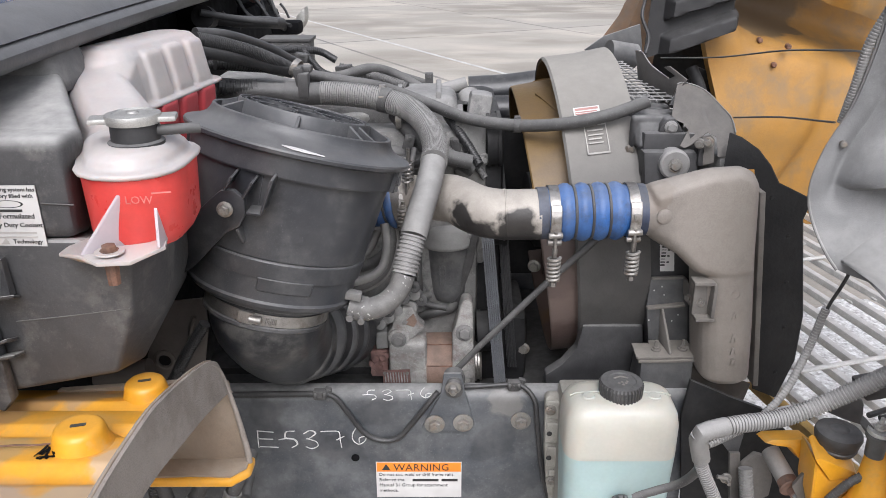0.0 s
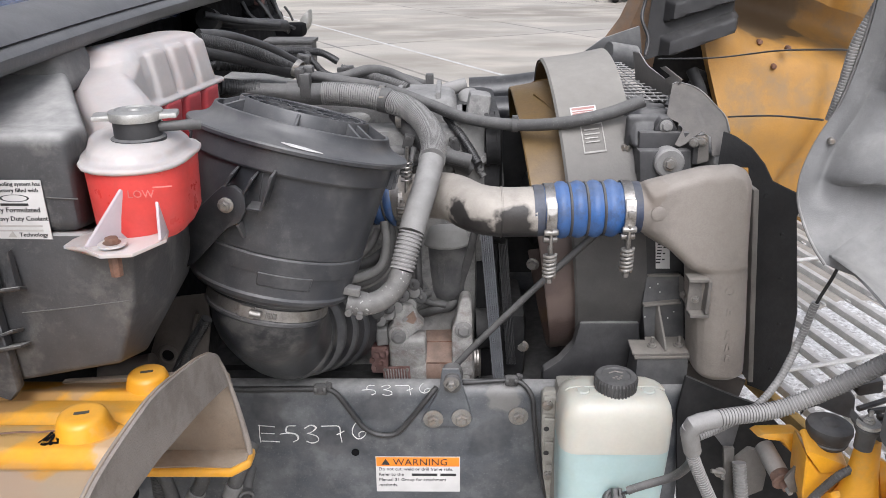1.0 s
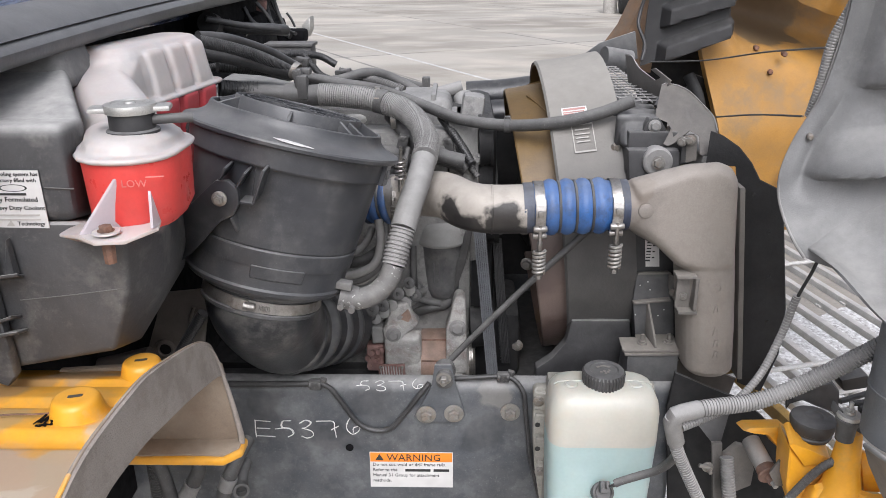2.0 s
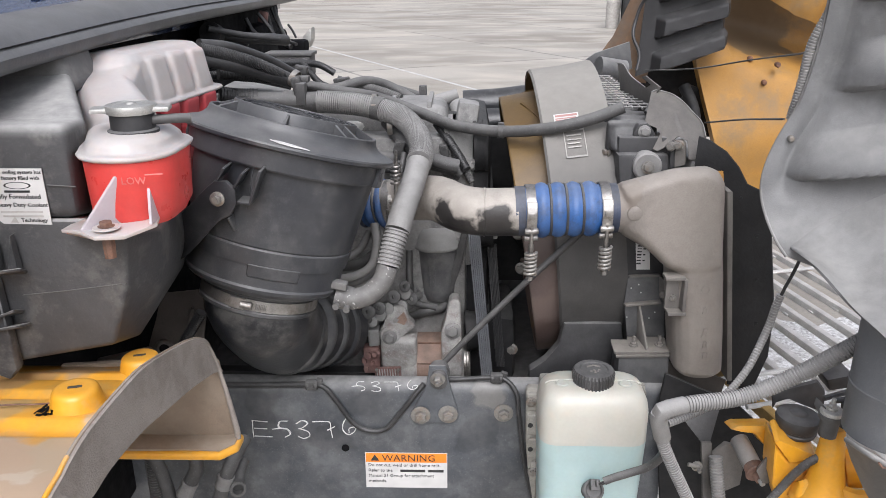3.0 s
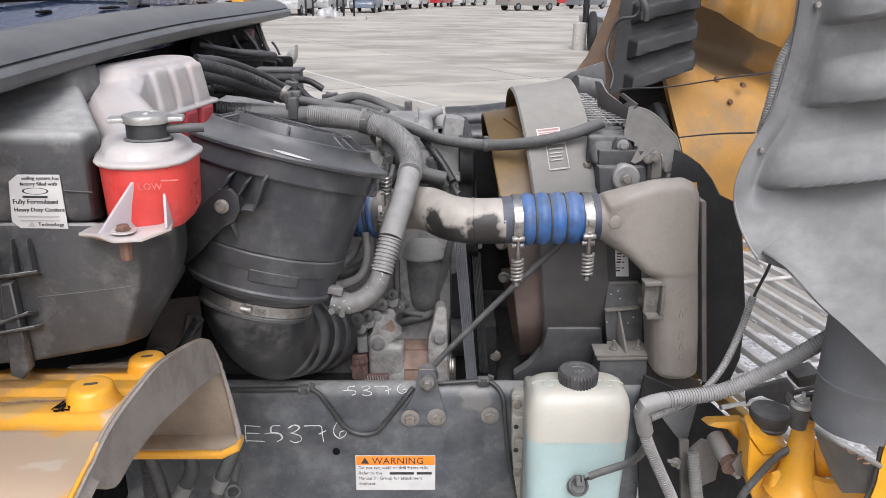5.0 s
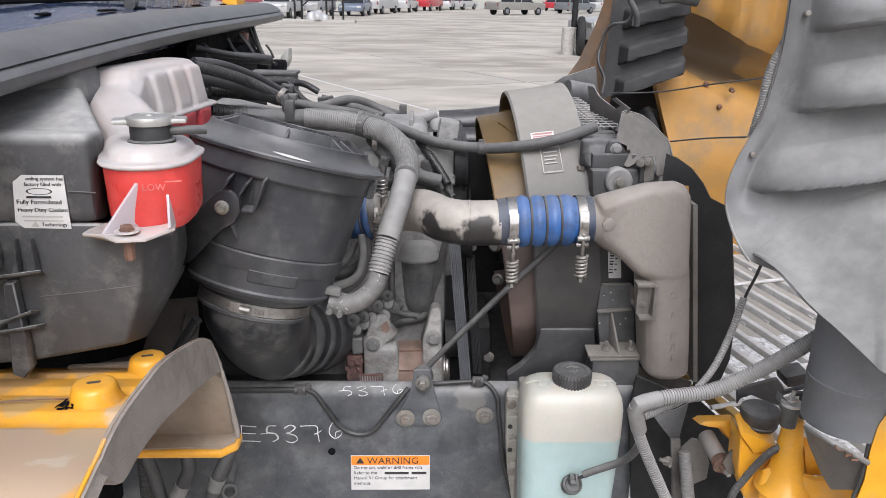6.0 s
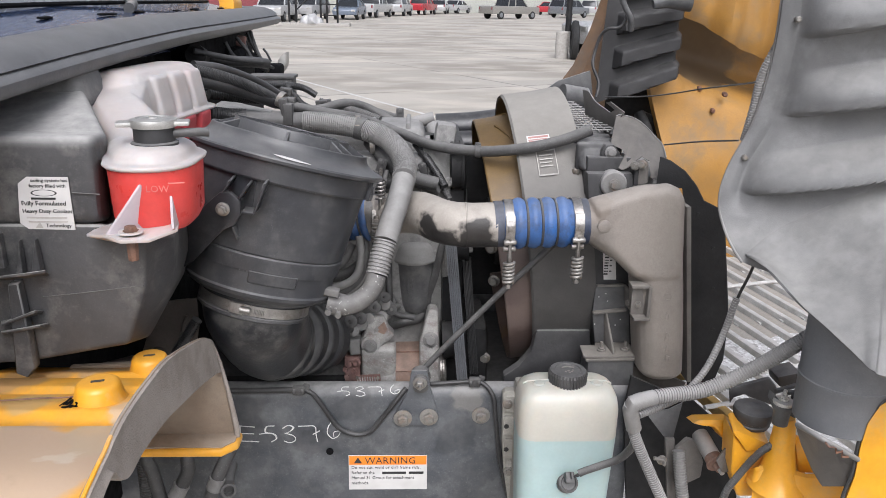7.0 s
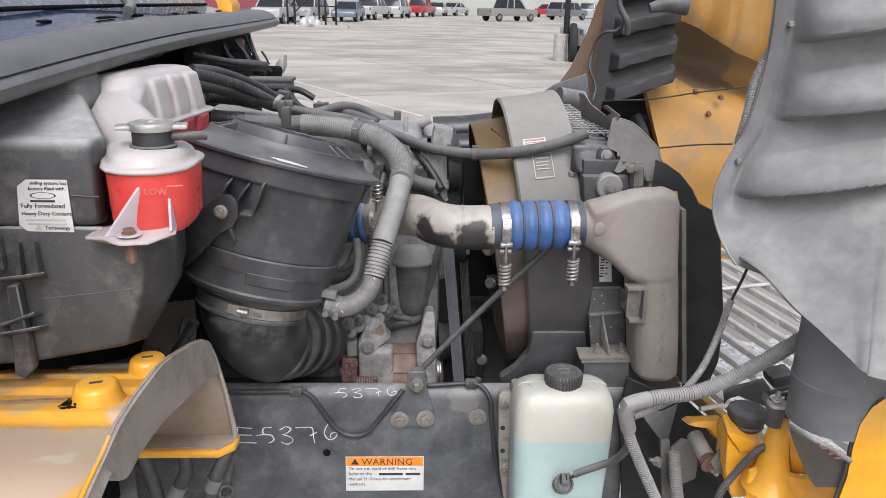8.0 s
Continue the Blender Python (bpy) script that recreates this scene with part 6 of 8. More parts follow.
simple_hose("coolant_line", [(-0.314, 1.800, 1.342), (-0.244, 1.820, 1.345), (-0.180, 1.850, 1.358), (-0.128, 1.880, 1.345), (-0.074, 1.880, 1.318), (-0.046, 1.860, 1.305)], 0.012, HOSE, "dusty rubber coolant line")
simple_hose("coolant_line", [(-0.248, 1.860, 1.359), (-0.195, 1.860, 1.345), (-0.140, 1.840, 1.335), (-0.085, 1.820, 1.319)], 0.012, HOSE, "dusty corrugated coolant line", "hose", 0.006)
simple_hose("coolant_pipe", [(-0.190, 1.800, 1.329), (-0.112, 1.820, 1.306), (-0.032, 1.840, 1.302), (0.022, 1.855, 1.313), (0.057, 1.858, 1.322)], 0.0165, HOSE_PALE, "pale dusty coolant pipe", "pipe")
simple_hose("engine_harness", [(-0.225, 1.620, 1.225), (-0.114, 1.600, 1.218), (-0.029, 1.600, 1.214), (0.032, 1.600, 1.202), (0.066, 1.600, 1.183)], 0.018, HOSE, "dusty hose low beside engine")
simple_hose("engine_harness", [(-0.112, 1.560, 1.209), (-0.053, 1.580, 1.207), (0.020, 1.620, 1.215)], 0.014, HOSE, "dusty hose low beside engine")
simple_hose("sensor_loom", [(0.014, 1.660, 1.287), (0.032, 1.640, 1.248), (0.054, 1.620, 1.215), (0.091, 1.600, 1.164)], 0.008, HOSE, "thin dusty corrugated sensor loom", "wiring", 0.005)
simple_hose("drain_hose", [(-0.109, 1.480, 1.104), (-0.105, 1.460, 1.068), (-0.121, 1.440, 1.014), (-0.160, 1.420, 0.991), (-0.212, 1.420, 0.982)], 0.010, HOSE, "thin dusty drain hose")
simple_hose("drain_hose", [(-0.082, 1.520, 1.089), (-0.112, 1.500, 1.039), (-0.159, 1.480, 1.009), (-0.219, 1.480, 1.002)], 0.012, HOSE, "thin dusty drain hose")
bm = B()
block(bm, (-0.384, 1.950, 1.386), (0.120, 0.07, 0.052), 0.004)
block(bm, (-0.382, 1.950, 1.4155), (0.126, 0.078, 0.009), 0.003)
plate(bm, [(-0.437, 1.913, 1.366), (-0.331, 1.913, 1.366), (-0.331, 1.913, 1.404), (-0.437, 1.913, 1.404)], (0, -0.003, 0), 0.001)
for i in range(3):
    block(bm, V((-0.409, 1.900, 1.393)) + Vector((0.035 * i, 0, 0)), (0.004, 0.006, 0.03), 0.001)
solid("relay_box", bm, HOSE, "small black relay box beside firewall", "relay box")

# ---- cab: cowl, firewall, windscreen ----
cab = thing("truck_cab", (-1.0, 1.6, 1.0), "yellow truck cab with black cowl and windscreen", "cab")
bm = B()
rows = []
prof = [(-0.648, 1.555), (-0.632, 1.572), (-0.612, 1.579), (-0.59, 1.5775), (-0.566, 1.570), (-0.548, 1.559), (-0.538, 1.5475), (-0.542, 1.5445), (-0.532, 1.541), (-0.526, 1.534), (-0.528, 1.521), (-0.536, 1.513), (-0.552, 1.509), (-0.648, 1.507)]
def cowl_z(y):
    return -0.0225 * (max(0, 1.9 - y) / 0.9) ** 2


def cowl_x(y):
    return -(0.03 if y < 1.6 else 0.012) * ((y - 1.6) / 0.95) ** 2 - 1.3 * max(0, y - 3.2) ** 1.5


ys = [0.45 + i * 0.1 for i in range(25)] + [2.95, 3.05, 3.13, 3.2, 3.26, 3.31, 3.35, 3.38, 3.40]
loft(bm, *[[(x + cowl_x(y), y, z + cowl_z(y)) for x, z in prof] for y in ys], bevel=0)
part("cowl_lip", bm, COWL, cab, "black rubber-edged cowl lip")
bm = B()
loft(bm, *[[(-0.95, y, 1.48), (-0.64, y, 1.48), (-0.64, y, 1.556 + dz), (-0.80, y, 1.590 + dz), (-0.95, y, 1.60)] for y, dz in ((0.3, -0.022), (1.0, -0.01), (1.6, 0.004), (3.0, 0.0))], bevel=0.002)
part("cowl_panel", bm, GLASS_DARK, cab, "glossy cowl panel with the sky's blue put in its colour")
for i in range(8):
    y = 0.85 + i * 0.27
    bm = B()
    block(bm, (-0.72 + 0.02 * (i % 2), y, 1.5715 + 0.006 * min(1, (y - 1.0) / 0.6)), (0.010, 0.12 - 0.03 * (i % 3), 0.004), 0.0015, (0, 12, 4))
    part("vent_slot", bm, VOID, cab)
bm = B()
loft(bm, [(-0.83, 0.3, 1.585), (-0.80, 0.3, 1.585), (-1.30, 0.3, 2.4), (-1.33, 0.3, 2.4)], [(-0.83, 3.0, 1.585), (-0.80, 3.0, 1.585), (-1.30, 3.0, 2.4), (-1.33, 3.0, 2.4)], bevel=0)
part("windscreen", bm, SCREEN, cab, "sloping windscreen, sky reflection put in as grey")
bm = B()
tube(bm, [(-0.795, 0.4, 1.583), (-0.797, 1.6, 1.598), (-0.797, 2.95, 1.598)], 0.005, 8)
part("screen_seal", bm, VOID, cab)
bm = B()
tube(bm, [(-0.72, 1.86, 1.588), (-0.735, 1.93, 1.60), (-0.80, 2.05, 1.64), (-0.86, 2.2, 1.72)], 0.014, 10)
part("wiper_arm", bm, PLASTIC, cab, "black wiper arm")
bm = B()
loft(bm, [(-0.77, 3.01, 1.0), (-0.70, 3.01, 1.0), (-0.71, 3.01, 1.60), (-1.2, 3.01, 2.4), (-1.27, 3.01, 2.4), (-0.77, 3.01, 1.60)], [(-0.76, 3.12, 1.0), (-0.69, 3.12, 1.0), (-0.70, 3.12, 1.60), (-1.19, 3.12, 2.4), (-1.26, 3.12, 2.4), (-0.76, 3.12, 1.60)], bevel=0.01)
part("a_pillar", bm, YELLOW, cab, "yellow painted windscreen pillar")
# Black blocks paint the deep shade below the cowl and close the view through.
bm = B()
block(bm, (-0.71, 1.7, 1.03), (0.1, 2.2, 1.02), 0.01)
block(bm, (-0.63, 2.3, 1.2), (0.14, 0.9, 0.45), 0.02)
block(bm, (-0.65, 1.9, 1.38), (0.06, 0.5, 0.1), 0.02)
part("firewall", bm, VOID, cab, "firewall, deep shade put in as black")
bm = B()
tube(bm, [(-0.577, 1.900, 1.482), (-0.501, 1.950, 1.462), (-0.417, 2.000, 1.448)], 0.0085, 10)
part("linkage", bm, CABLE, cab)

# ---- yellow fender step at the near side ----
fen = thing("yellow_fender", (-0.5, 0.85, 0.85), "worn yellow fender panel with ridges, bosses and grey flange", "fender")
bm = B()
prof = [(0.45, 1.112), (0.50, 1.124), (0.55, 1.122), (0.62, 1.104), (0.675, 1.096), (0.692, 1.084), (0.705, 1.084), (0.722, 1.092), (0.78, 1.084), (0.79, 1.070), (0.80, 1.070), (0.815, 1.078), (0.86, 1.068), (0.872, 1.050), (0.885, 1.050), (0.90, 1.056), (0.965, 1.032), (0.975, 1.022), (0.96, 1.016), (0.85, 1.050), (0.66, 1.080), (0.60, 1.092), (0.54, 1.112), (0.45, 1.100)]
loft(bm, [(-1.3, y, z) for y, z in prof], [(-0.55, y, z) for y, z in prof], [(-0.345, y, z) for y, z in prof], bevel=0.004, seg=2)
part("panel", bm, YELLOW, fen)
for p, r in (((-0.432, 0.762, 1.082), 0.028), ((-0.418, 0.925, 1.042), 0.026)):
    bm = B()
    lathe(bm, [(-0.02, r * 2.0), (-0.008, r * 1.6), (0.0, r * 1.36), (0.010, r * 1.2), (0.024, r * 1.08), (0.029, r * 1.0), (0.0315, r * 0.88), (0.0322, r * 0.7), (0.0316, 0)], V(p), (0, 0, 1), 28)
    boss = part("boss", bm, YELLOW, fen, "raised yellow boss")
    bm = B()
    block(bm, V(p) + Vector((0, 0, 0.0305)), (0.018, 0.006, 0.004), 0.001, (0, 0, 15))
    part("boss_slot", bm, ENGINE_DARK, boss, "dark slot in the boss top")
bm = B()
raw = [(0.40, 1.105, 1.092), (0.455, 1.131, 1.116), (0.502, 1.144, 1.130), (0.516, 1.147, 1.116), (0.531, 1.150, 1.102), (0.551, 1.156, 1.096), (0.596, 1.162, 1.098), (0.678, 1.161, 1.089), (0.745, 1.155, 1.074), (0.841, 1.131, 1.052), (0.905, 1.111, 1.034), (0.945, 1.093, 1.022), (0.968, 1.072, 1.012), (0.984, 1.038, 1.004)]
edge = [tuple(p) for p in smooth_path(raw, 6)]
b = B()
loft(b, *[[(-0.325 + dx, y + 0.016 * (1 - f), z0 + (z - z0) * f) for dx, f in ((0.0, 1.0), (-0.010, 0.99), (-0.011, 0.5), (-0.010, 0.02), (0.0, 0.0), (0.006, 0.05), (0.004, 0.3), (0.001, 0.6), (0.0, 0.9))] for y, z, z0 in edge], bevel=0)
merge(bm, b)
part("end_flange", bm, LIP, fen, "dirty grey curved end flange", angle=50)
bm = B()
tube(bm, [(-0.331, y, z + 0.001) for y, z, z0 in edge if y < 0.56][::3], 0.0026, 8)
part("flange_edge", bm, YELLOW, fen, "chipped yellow edge of the flange")
bm = B()
tube(bm, [(-0.331, y, z) for y, z, z0 in edge if 0.54 < y < 0.95][::3], 0.0030, 8, ends=(0.5, 0.5))
part("worn_edge", bm, YELLOW_WORN, fen, "pale worn edge of the flange")
bm = B()
plate(bm, [(-0.56, 0.998, 0.87), (-0.309, 0.998, 0.87), (-0.322, 0.985, 1.03), (-0.335, 0.980, 1.04), (-0.56, 0.95, 1.04)], (0, 0.012, 0), 0.004)
part("end_wall", bm, YELLOW_WORN, fen, "brown stained end wall")
bm = B()
plate(bm, [(-0.55, 0.945, 0.885), (-0.322, 0.945, 0.885), (-0.298, 0.97, 0.885), (-0.298, 1.005, 0.885), (-0.55, 1.005, 0.885)], (0, 0, -0.015), 0.006, 3)
part("end_lip", bm, YELLOW, fen, "yellow bottom lip")
bm = B()
tube(bm, [(-0.327, 0.930, 1.094), (-0.326, 0.946, 1.086), (-0.325, 0.966, 1.066), (-0.322, 0.978, 1.036), (-0.313, 0.983, 0.98), (-0.306, 0.988, 0.92), (-0.304, 0.990, 0.89), (-0.308, 0.990, 0.874), (-0.318, 0.988, 0.870)], 0.0055, 14, ends=(0.35, 1.0))
part("end_edge", bm, LIP, fen, "pale rolled end edge")
bm = B()
plate(bm, [(-0.54, 0.953, 0.884), (-0.45, 0.950, 0.884), (-0.38, 0.953, 0.884), (-0.324, 0.951, 0.884), (-0.304, 0.972, 0.884), (-0.304, 1.000, 0.884), (-0.54, 1.000, 0.884)], (0, 0, 0.004), 0.0015)
part("lip_dust", bm, YELLOW_WORN, fen, "pale dried dirt lying on the lip")
for pts, r, pitch in (
        ([(-0.545, 1.180, 0.760), (-0.538, 1.170, 0.718), (-0.528, 1.170, 0.688), (-0.514, 1.165, 0.620), (-0.505, 1.16, 0.56)], 0.0135, 0.0),
        ([(-0.460, 1.185, 0.760), (-0.456, 1.172, 0.718), (-0.457, 1.170, 0.688), (-0.490, 1.165, 0.622), (-0.51, 1.16, 0.56)], 0.0145, 0.0),
        ([(-0.372, 1.230, 0.722), (-0.380, 1.195, 0.712), (-0.394, 1.175, 0.684), (-0.414, 1.168, 0.626), (-0.42, 1.16, 0.56)], 0.0140, 0.0),
        ([(-0.562, 1.200, 0.770), (-0.556, 1.200, 0.700), (-0.556, 1.200, 0.560)], 0.0150, 0.006)):
    simple_hose("lower_hose", pts, r, HOSE, "dusty hose hanging below fender", "hose", pitch)
for a_, b_, r in (((-0.470, 1.168, 0.662), (-0.486, 1.166, 0.630), 0.0165), ((-0.398, 1.173, 0.674), (-0.407, 1.170, 0.648), 0.0165)):
    bm = B()
    ax_ = (V(b_) - V(a_)).normalized()
    ln = (V(b_) - V(a_)).length
    lathe(bm, [(0, 0.010), (0, r), (0.003, r * 1.06), (0.006, r), (ln - 0.006, r), (ln - 0.003, r * 1.06), (ln, r), (ln, 0.010)], a_, ax_, 24, closed=True)
    solid("hose_sleeve", bm, HOSE_PALE, "pale dusty sleeve round hanging hose", "sleeve")
bm = B()
lathe(bm, [(-0.010, 0.011), (-0.010, 0.016), (0.010, 0.016), (0.010, 0.011)], (-0.378, 1.172, 0.646), (0.35, -0.9, 0.2), 24, closed=True)
tube(bm, [(-0.378, 1.176, 0.646), (-0.383, 1.20, 0.652), (-0.384, 1.24, 0.66)], 0.012, 14)
solid("hose_fitting", bm, HOSE, "open dusty hose fitting below fender", "fitting")

# ---- rubber baffle and shield beside the coolers ----
bm = B()
plate(bm, [(0.526, 1.385, 1.315), (0.547, 1.380, 1.307), (0.579, 1.375, 1.286), (0.605, 1.370, 1.256), (0.625, 1.370, 1.223), (0.673, 1.350, 1.202), (0.680, 1.350, 1.184), (0.673, 1.350, 1.157), (0.703, 1.340, 0.961), (0.704, 1.340, 0.860), (0.680, 1.340, 0.774), (0.629, 1.340, 0.796), (0.609, 1.360, 1.049), (0.576, 1.370, 1.250), (0.524, 1.385, 1.246)], (0.004, 0.005, 0), 0.001)
baffle = thing("side_baffle", (0.669, 1.360, 0.951), "black rubber air baffle beside charge cooler", "baffle")
part("rubber_sheet", bm, BAFFLE, baffle)
for p in ((0.651, 1.349, 1.124), (0.661, 1.343, 1.033), (0.671, 1.339, 0.937), (0.670, 1.339, 0.834), (0.616, 1.366, 1.196)):
    bm = B()
    lathe(bm, [(0, 0), (0, 0.004), (0.002, 0.003), (0.002, 0)], p, (0, -1, 0), 12)
    part("push_rivet", bm, BAFFLE, baffle)
shield = thing("air_shield", (0.507, 1.450, 1.338), "dusty grey bent sheet air shield over radiator corner", "shield")
bm = B()
plate(bm, [(0.457, 1.509, 1.381), (0.469, 1.512, 1.384), (0.497, 1.503, 1.378), (0.516, 1.488, 1.366), (0.532, 1.464, 1.348), (0.546, 1.440, 1.331), (0.549, 1.415, 1.308), (0.546, 1.410, 1.262), (0.519, 1.410, 1.262), (0.512, 1.410, 1.300), (0.494, 1.410, 1.309), (0.482, 1.410, 1.299), (0.467, 1.410, 1.285), (0.455, 1.410, 1.279), (0.445, 1.410, 1.284), (0.459, 1.416, 1.313), (0.454, 1.431, 1.322), (0.438, 1.439, 1.328), (0.434, 1.446, 1.334)], (0.003, 0.004, 0), 0.0012)
part("main_sheet", bm, SHEET, shield)
bm = B()
plate(bm, [(0.441, 1.800, 1.406), (0.446, 1.755, 1.408), (0.453, 1.702, 1.389), (0.463, 1.589, 1.378), (0.466, 1.560, 1.389), (0.459, 1.621, 1.397), (0.461, 1.589, 1.404), (0.472, 1.500, 1.392), (0.467, 1.504, 1.380), (0.466, 1.548, 1.365), (0.468, 1.574, 1.335), (0.469, 1.593, 1.311), (0.458, 1.702, 1.326), (0.448, 1.777, 1.342)], (0.004, 0.004, 0), 0.0012)
part("rear_flange", bm, SHEET, shield)
bm = B()
tube(bm, [(0.448, 1.500, 1.340), (0.465, 1.520, 1.362)], 0.005, 8, 0.02)
part("tab", bm, RAD_BLACK, shield)
bm = B()
tube(bm, [(0.442, 1.660, 1.322), (0.449, 1.640, 1.351)], 0.003, 8, 0.02)
part("tab", bm, RAD_BLACK, shield)
bm = B()
plate(bm, [(0.480, 1.395, 1.299), (0.497, 1.395, 1.302), (0.505, 1.395, 1.294), (0.509, 1.395, 1.255), (0.487, 1.395, 1.249)], (0.01, 0.03, 0), 0.003)
post = part("standing_lug", bm, SHIELD, shield, "standing bolt lug")
for p in ((0.476, 1.390, 1.294), (0.491, 1.388, 1.297)):
    bm = B()
    hexbolt(bm, p, (-0.5, -1, 0), 0.007, 0.009, 1.4)
    part("lug_bolt", bm, ZINC, post)
bm = B()
tube(bm, [(0.457, 1.508, 1.382), (0.469, 1.511, 1.385), (0.497, 1.502, 1.379), (0.516, 1.487, 1.367), (0.532, 1.463, 1.349), (0.546, 1.439, 1.332), (0.549, 1.414, 1.309)], 0.0013, 6)
part("sheet_edge", bm, HOSE_PALE, shield, "thin pale strip along the sheet edge")
bm = B()
tube(bm, [(0.441, 1.799, 1.407), (0.446, 1.754, 1.409), (0.453, 1.701, 1.390), (0.463, 1.588, 1.379)], 0.0013, 6)
part("sheet_edge", bm, HOSE_PALE, shield)

# ---- dark masses added behind and below the engine to close bright gaps ----
bm = B()
sec = [(2.178, 0.49), (2.178, 0.80), (2.11, 0.805), (2.11, 0.796), (2.166, 0.79), (2.166, 0.502), (2.11, 0.498), (2.11, 0.488)]
loft(bm, [(-1.3, y, z) for y, z in sec], [(0.6, y, z) for y, z in sec], bevel=0.002)
solid("far_frame_rail", bm, RAIL, "dark steel frame rail on far side", "frame rail")
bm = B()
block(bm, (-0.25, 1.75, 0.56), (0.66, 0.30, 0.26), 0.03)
part("oil_pan", bm, ENGINE_DARK, eng, "black oil pan added to close the gap below engine")
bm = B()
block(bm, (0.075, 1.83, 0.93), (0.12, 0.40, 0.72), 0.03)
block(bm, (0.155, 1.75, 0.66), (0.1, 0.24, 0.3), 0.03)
part("front_gap_block", bm, ENGINE_DARK, eng, "black blocks added at engine front to close gaps")
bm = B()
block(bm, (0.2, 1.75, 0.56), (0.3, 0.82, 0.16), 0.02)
solid("engine_crossmember", bm, ENGINE_DARK, "black crossmember added under fan to close the gap", "crossmember")
# Added black block: keeps bright ground from showing and darkens the gap.
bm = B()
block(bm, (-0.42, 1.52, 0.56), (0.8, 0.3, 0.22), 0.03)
solid("low_gap_block", bm, ENGINE_DARK, "black block added low beside engine to close the gap", "shield")
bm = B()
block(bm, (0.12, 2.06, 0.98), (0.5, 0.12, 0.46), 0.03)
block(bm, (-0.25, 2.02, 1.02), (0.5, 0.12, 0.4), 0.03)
part("far_gap_block", bm, ENGINE_DARK, eng, "black blocks added behind engine to close gaps")
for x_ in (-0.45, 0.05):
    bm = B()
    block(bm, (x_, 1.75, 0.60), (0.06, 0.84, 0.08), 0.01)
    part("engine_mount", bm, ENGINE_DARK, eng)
# fittings and lines beside the filter
fit_ = thing("fuel_line_fittings", (-0.051, 1.580, 0.859), "cluster of dusty steel fuel line fittings", "fittings")
for p, r_ in (((-0.062, 1.560, 0.905), 0.012), ((-0.071, 1.550, 0.875), 0.013), ((-0.100, 1.540, 0.875), 0.011), ((-0.119, 1.530, 0.863), 0.012), ((-0.046, 1.570, 0.889), 0.010), ((-0.087, 1.540, 0.851), 0.010), ((-0.138, 1.530, 0.846), 0.011)):
    bm = B()
    lathe(bm, [(-0.04, 0), (-0.04, r_ * 0.9), (0, r_ * 0.9), (0.0, r_ * 1.25), (0.008, r_ * 1.25), (0.010, r_ * 0.7), (0.010, 0)], p, (-0.35, -1, 0.25), 10)
    part("banjo_fitting", bm, FILTER, fit_)
bm = B()
tube(bm, [(-0.051, 1.600, 0.827), (-0.012, 1.580, 0.849), (0.021, 1.600, 0.849), (0.037, 1.620, 0.876), (0.029, 1.630, 0.915)], 0.011, 12)
tube(bm, [(-0.056, 1.600, 0.998), (-0.054, 1.580, 0.924), (-0.044, 1.580, 0.874), (0.008, 1.580, 0.859)], 0.008, 12)
tube(bm, [(-0.108, 1.560, 0.848), (-0.156, 1.520, 0.852), (-0.173, 1.500, 0.844)], 0.010, 12)
part("fuel_line", bm, HOSE, fit_)
bm = B()
plate(bm, [(0.070, 1.600, 1.053), (0.085, 1.600, 1.053), (0.067, 1.600, 0.957), (0.032, 1.600, 0.849), (0.014, 1.600, 0.849), (0.049, 1.600, 0.964)], (0, 0.02, 0), 0.002)
part("strut", bm, HOSE, fit_)
# clutter under the cowl on the far side, with plain black blocks for its shade
cb = thing("wiper_bracket", (-0.52, 2.5, 1.4), "black wiper linkage and shade-filling blocks under cowl", "bracket")
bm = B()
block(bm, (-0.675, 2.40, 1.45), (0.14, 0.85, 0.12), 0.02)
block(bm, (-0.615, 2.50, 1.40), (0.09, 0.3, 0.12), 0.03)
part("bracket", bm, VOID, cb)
bm = B()
tube(bm, [(-0.585, 1.950, 1.467), (-0.516, 2.000, 1.451), (-0.457, 2.050, 1.444), (-0.424, 2.100, 1.436)], 0.015, 12)
part("link_arm", bm, CABLE, cb)
bm = B()
lathe(bm, [(-0.01, 0), (-0.01, 0.028), (0.03, 0.028), (0.03, 0)], (-0.576, 1.940, 1.465), (0, -1, 0.2), 16)
part("pivot", bm, ENGINE_DARK, cb)
bm = B()
tube(bm, [(-0.558, 2.550, 1.505), (-0.529, 2.500, 1.446), (-0.497, 2.450, 1.407), (-0.460, 2.400, 1.399)], 0.006, 8)
tube(bm, [(-0.599, 2.600, 1.486), (-0.553, 2.500, 1.417), (-0.488, 2.450, 1.385)], 0.009, 8)
part("wire", bm, CABLE, cb)
bm = B()
block(bm, (-0.490, 2.500, 1.384), (0.09, 0.08, 0.04), 0.012)
part("motor_cover", bm, VOID, cb)
mir = thing("fender_mirror", (-0.467, 2.550, 1.396), "small convex mirror on thin black stalk", "mirror")
bm = B()
plate(bm, [(-0.484, 2.620, 1.406), (-0.469, 2.620, 1.422), (-0.452, 2.620, 1.438), (-0.454, 2.620, 1.394), (-0.468, 2.620, 1.366), (-0.484, 2.620, 1.370)], (0.01, 0.03, 0), 0.008, 2)
part("shell", bm, ALU, mir)
bm = B()
tube(bm, [(-0.477, 2.630, 1.373), (-0.485, 2.580, 1.366), (-0.498, 2.500, 1.380)], 0.007, 8)
part("stalk", bm, CAP, mir)
# ---- tilted hood ----
hood = thing("tilted_hood", (1.2, 1.75, 0.6), "yellow truck hood tilted forward, stained inside, hollow painted in shade", "hood")
def step(v, w):
    return 1 / (1 + math.exp(-max(-50, min(50, v / w))))


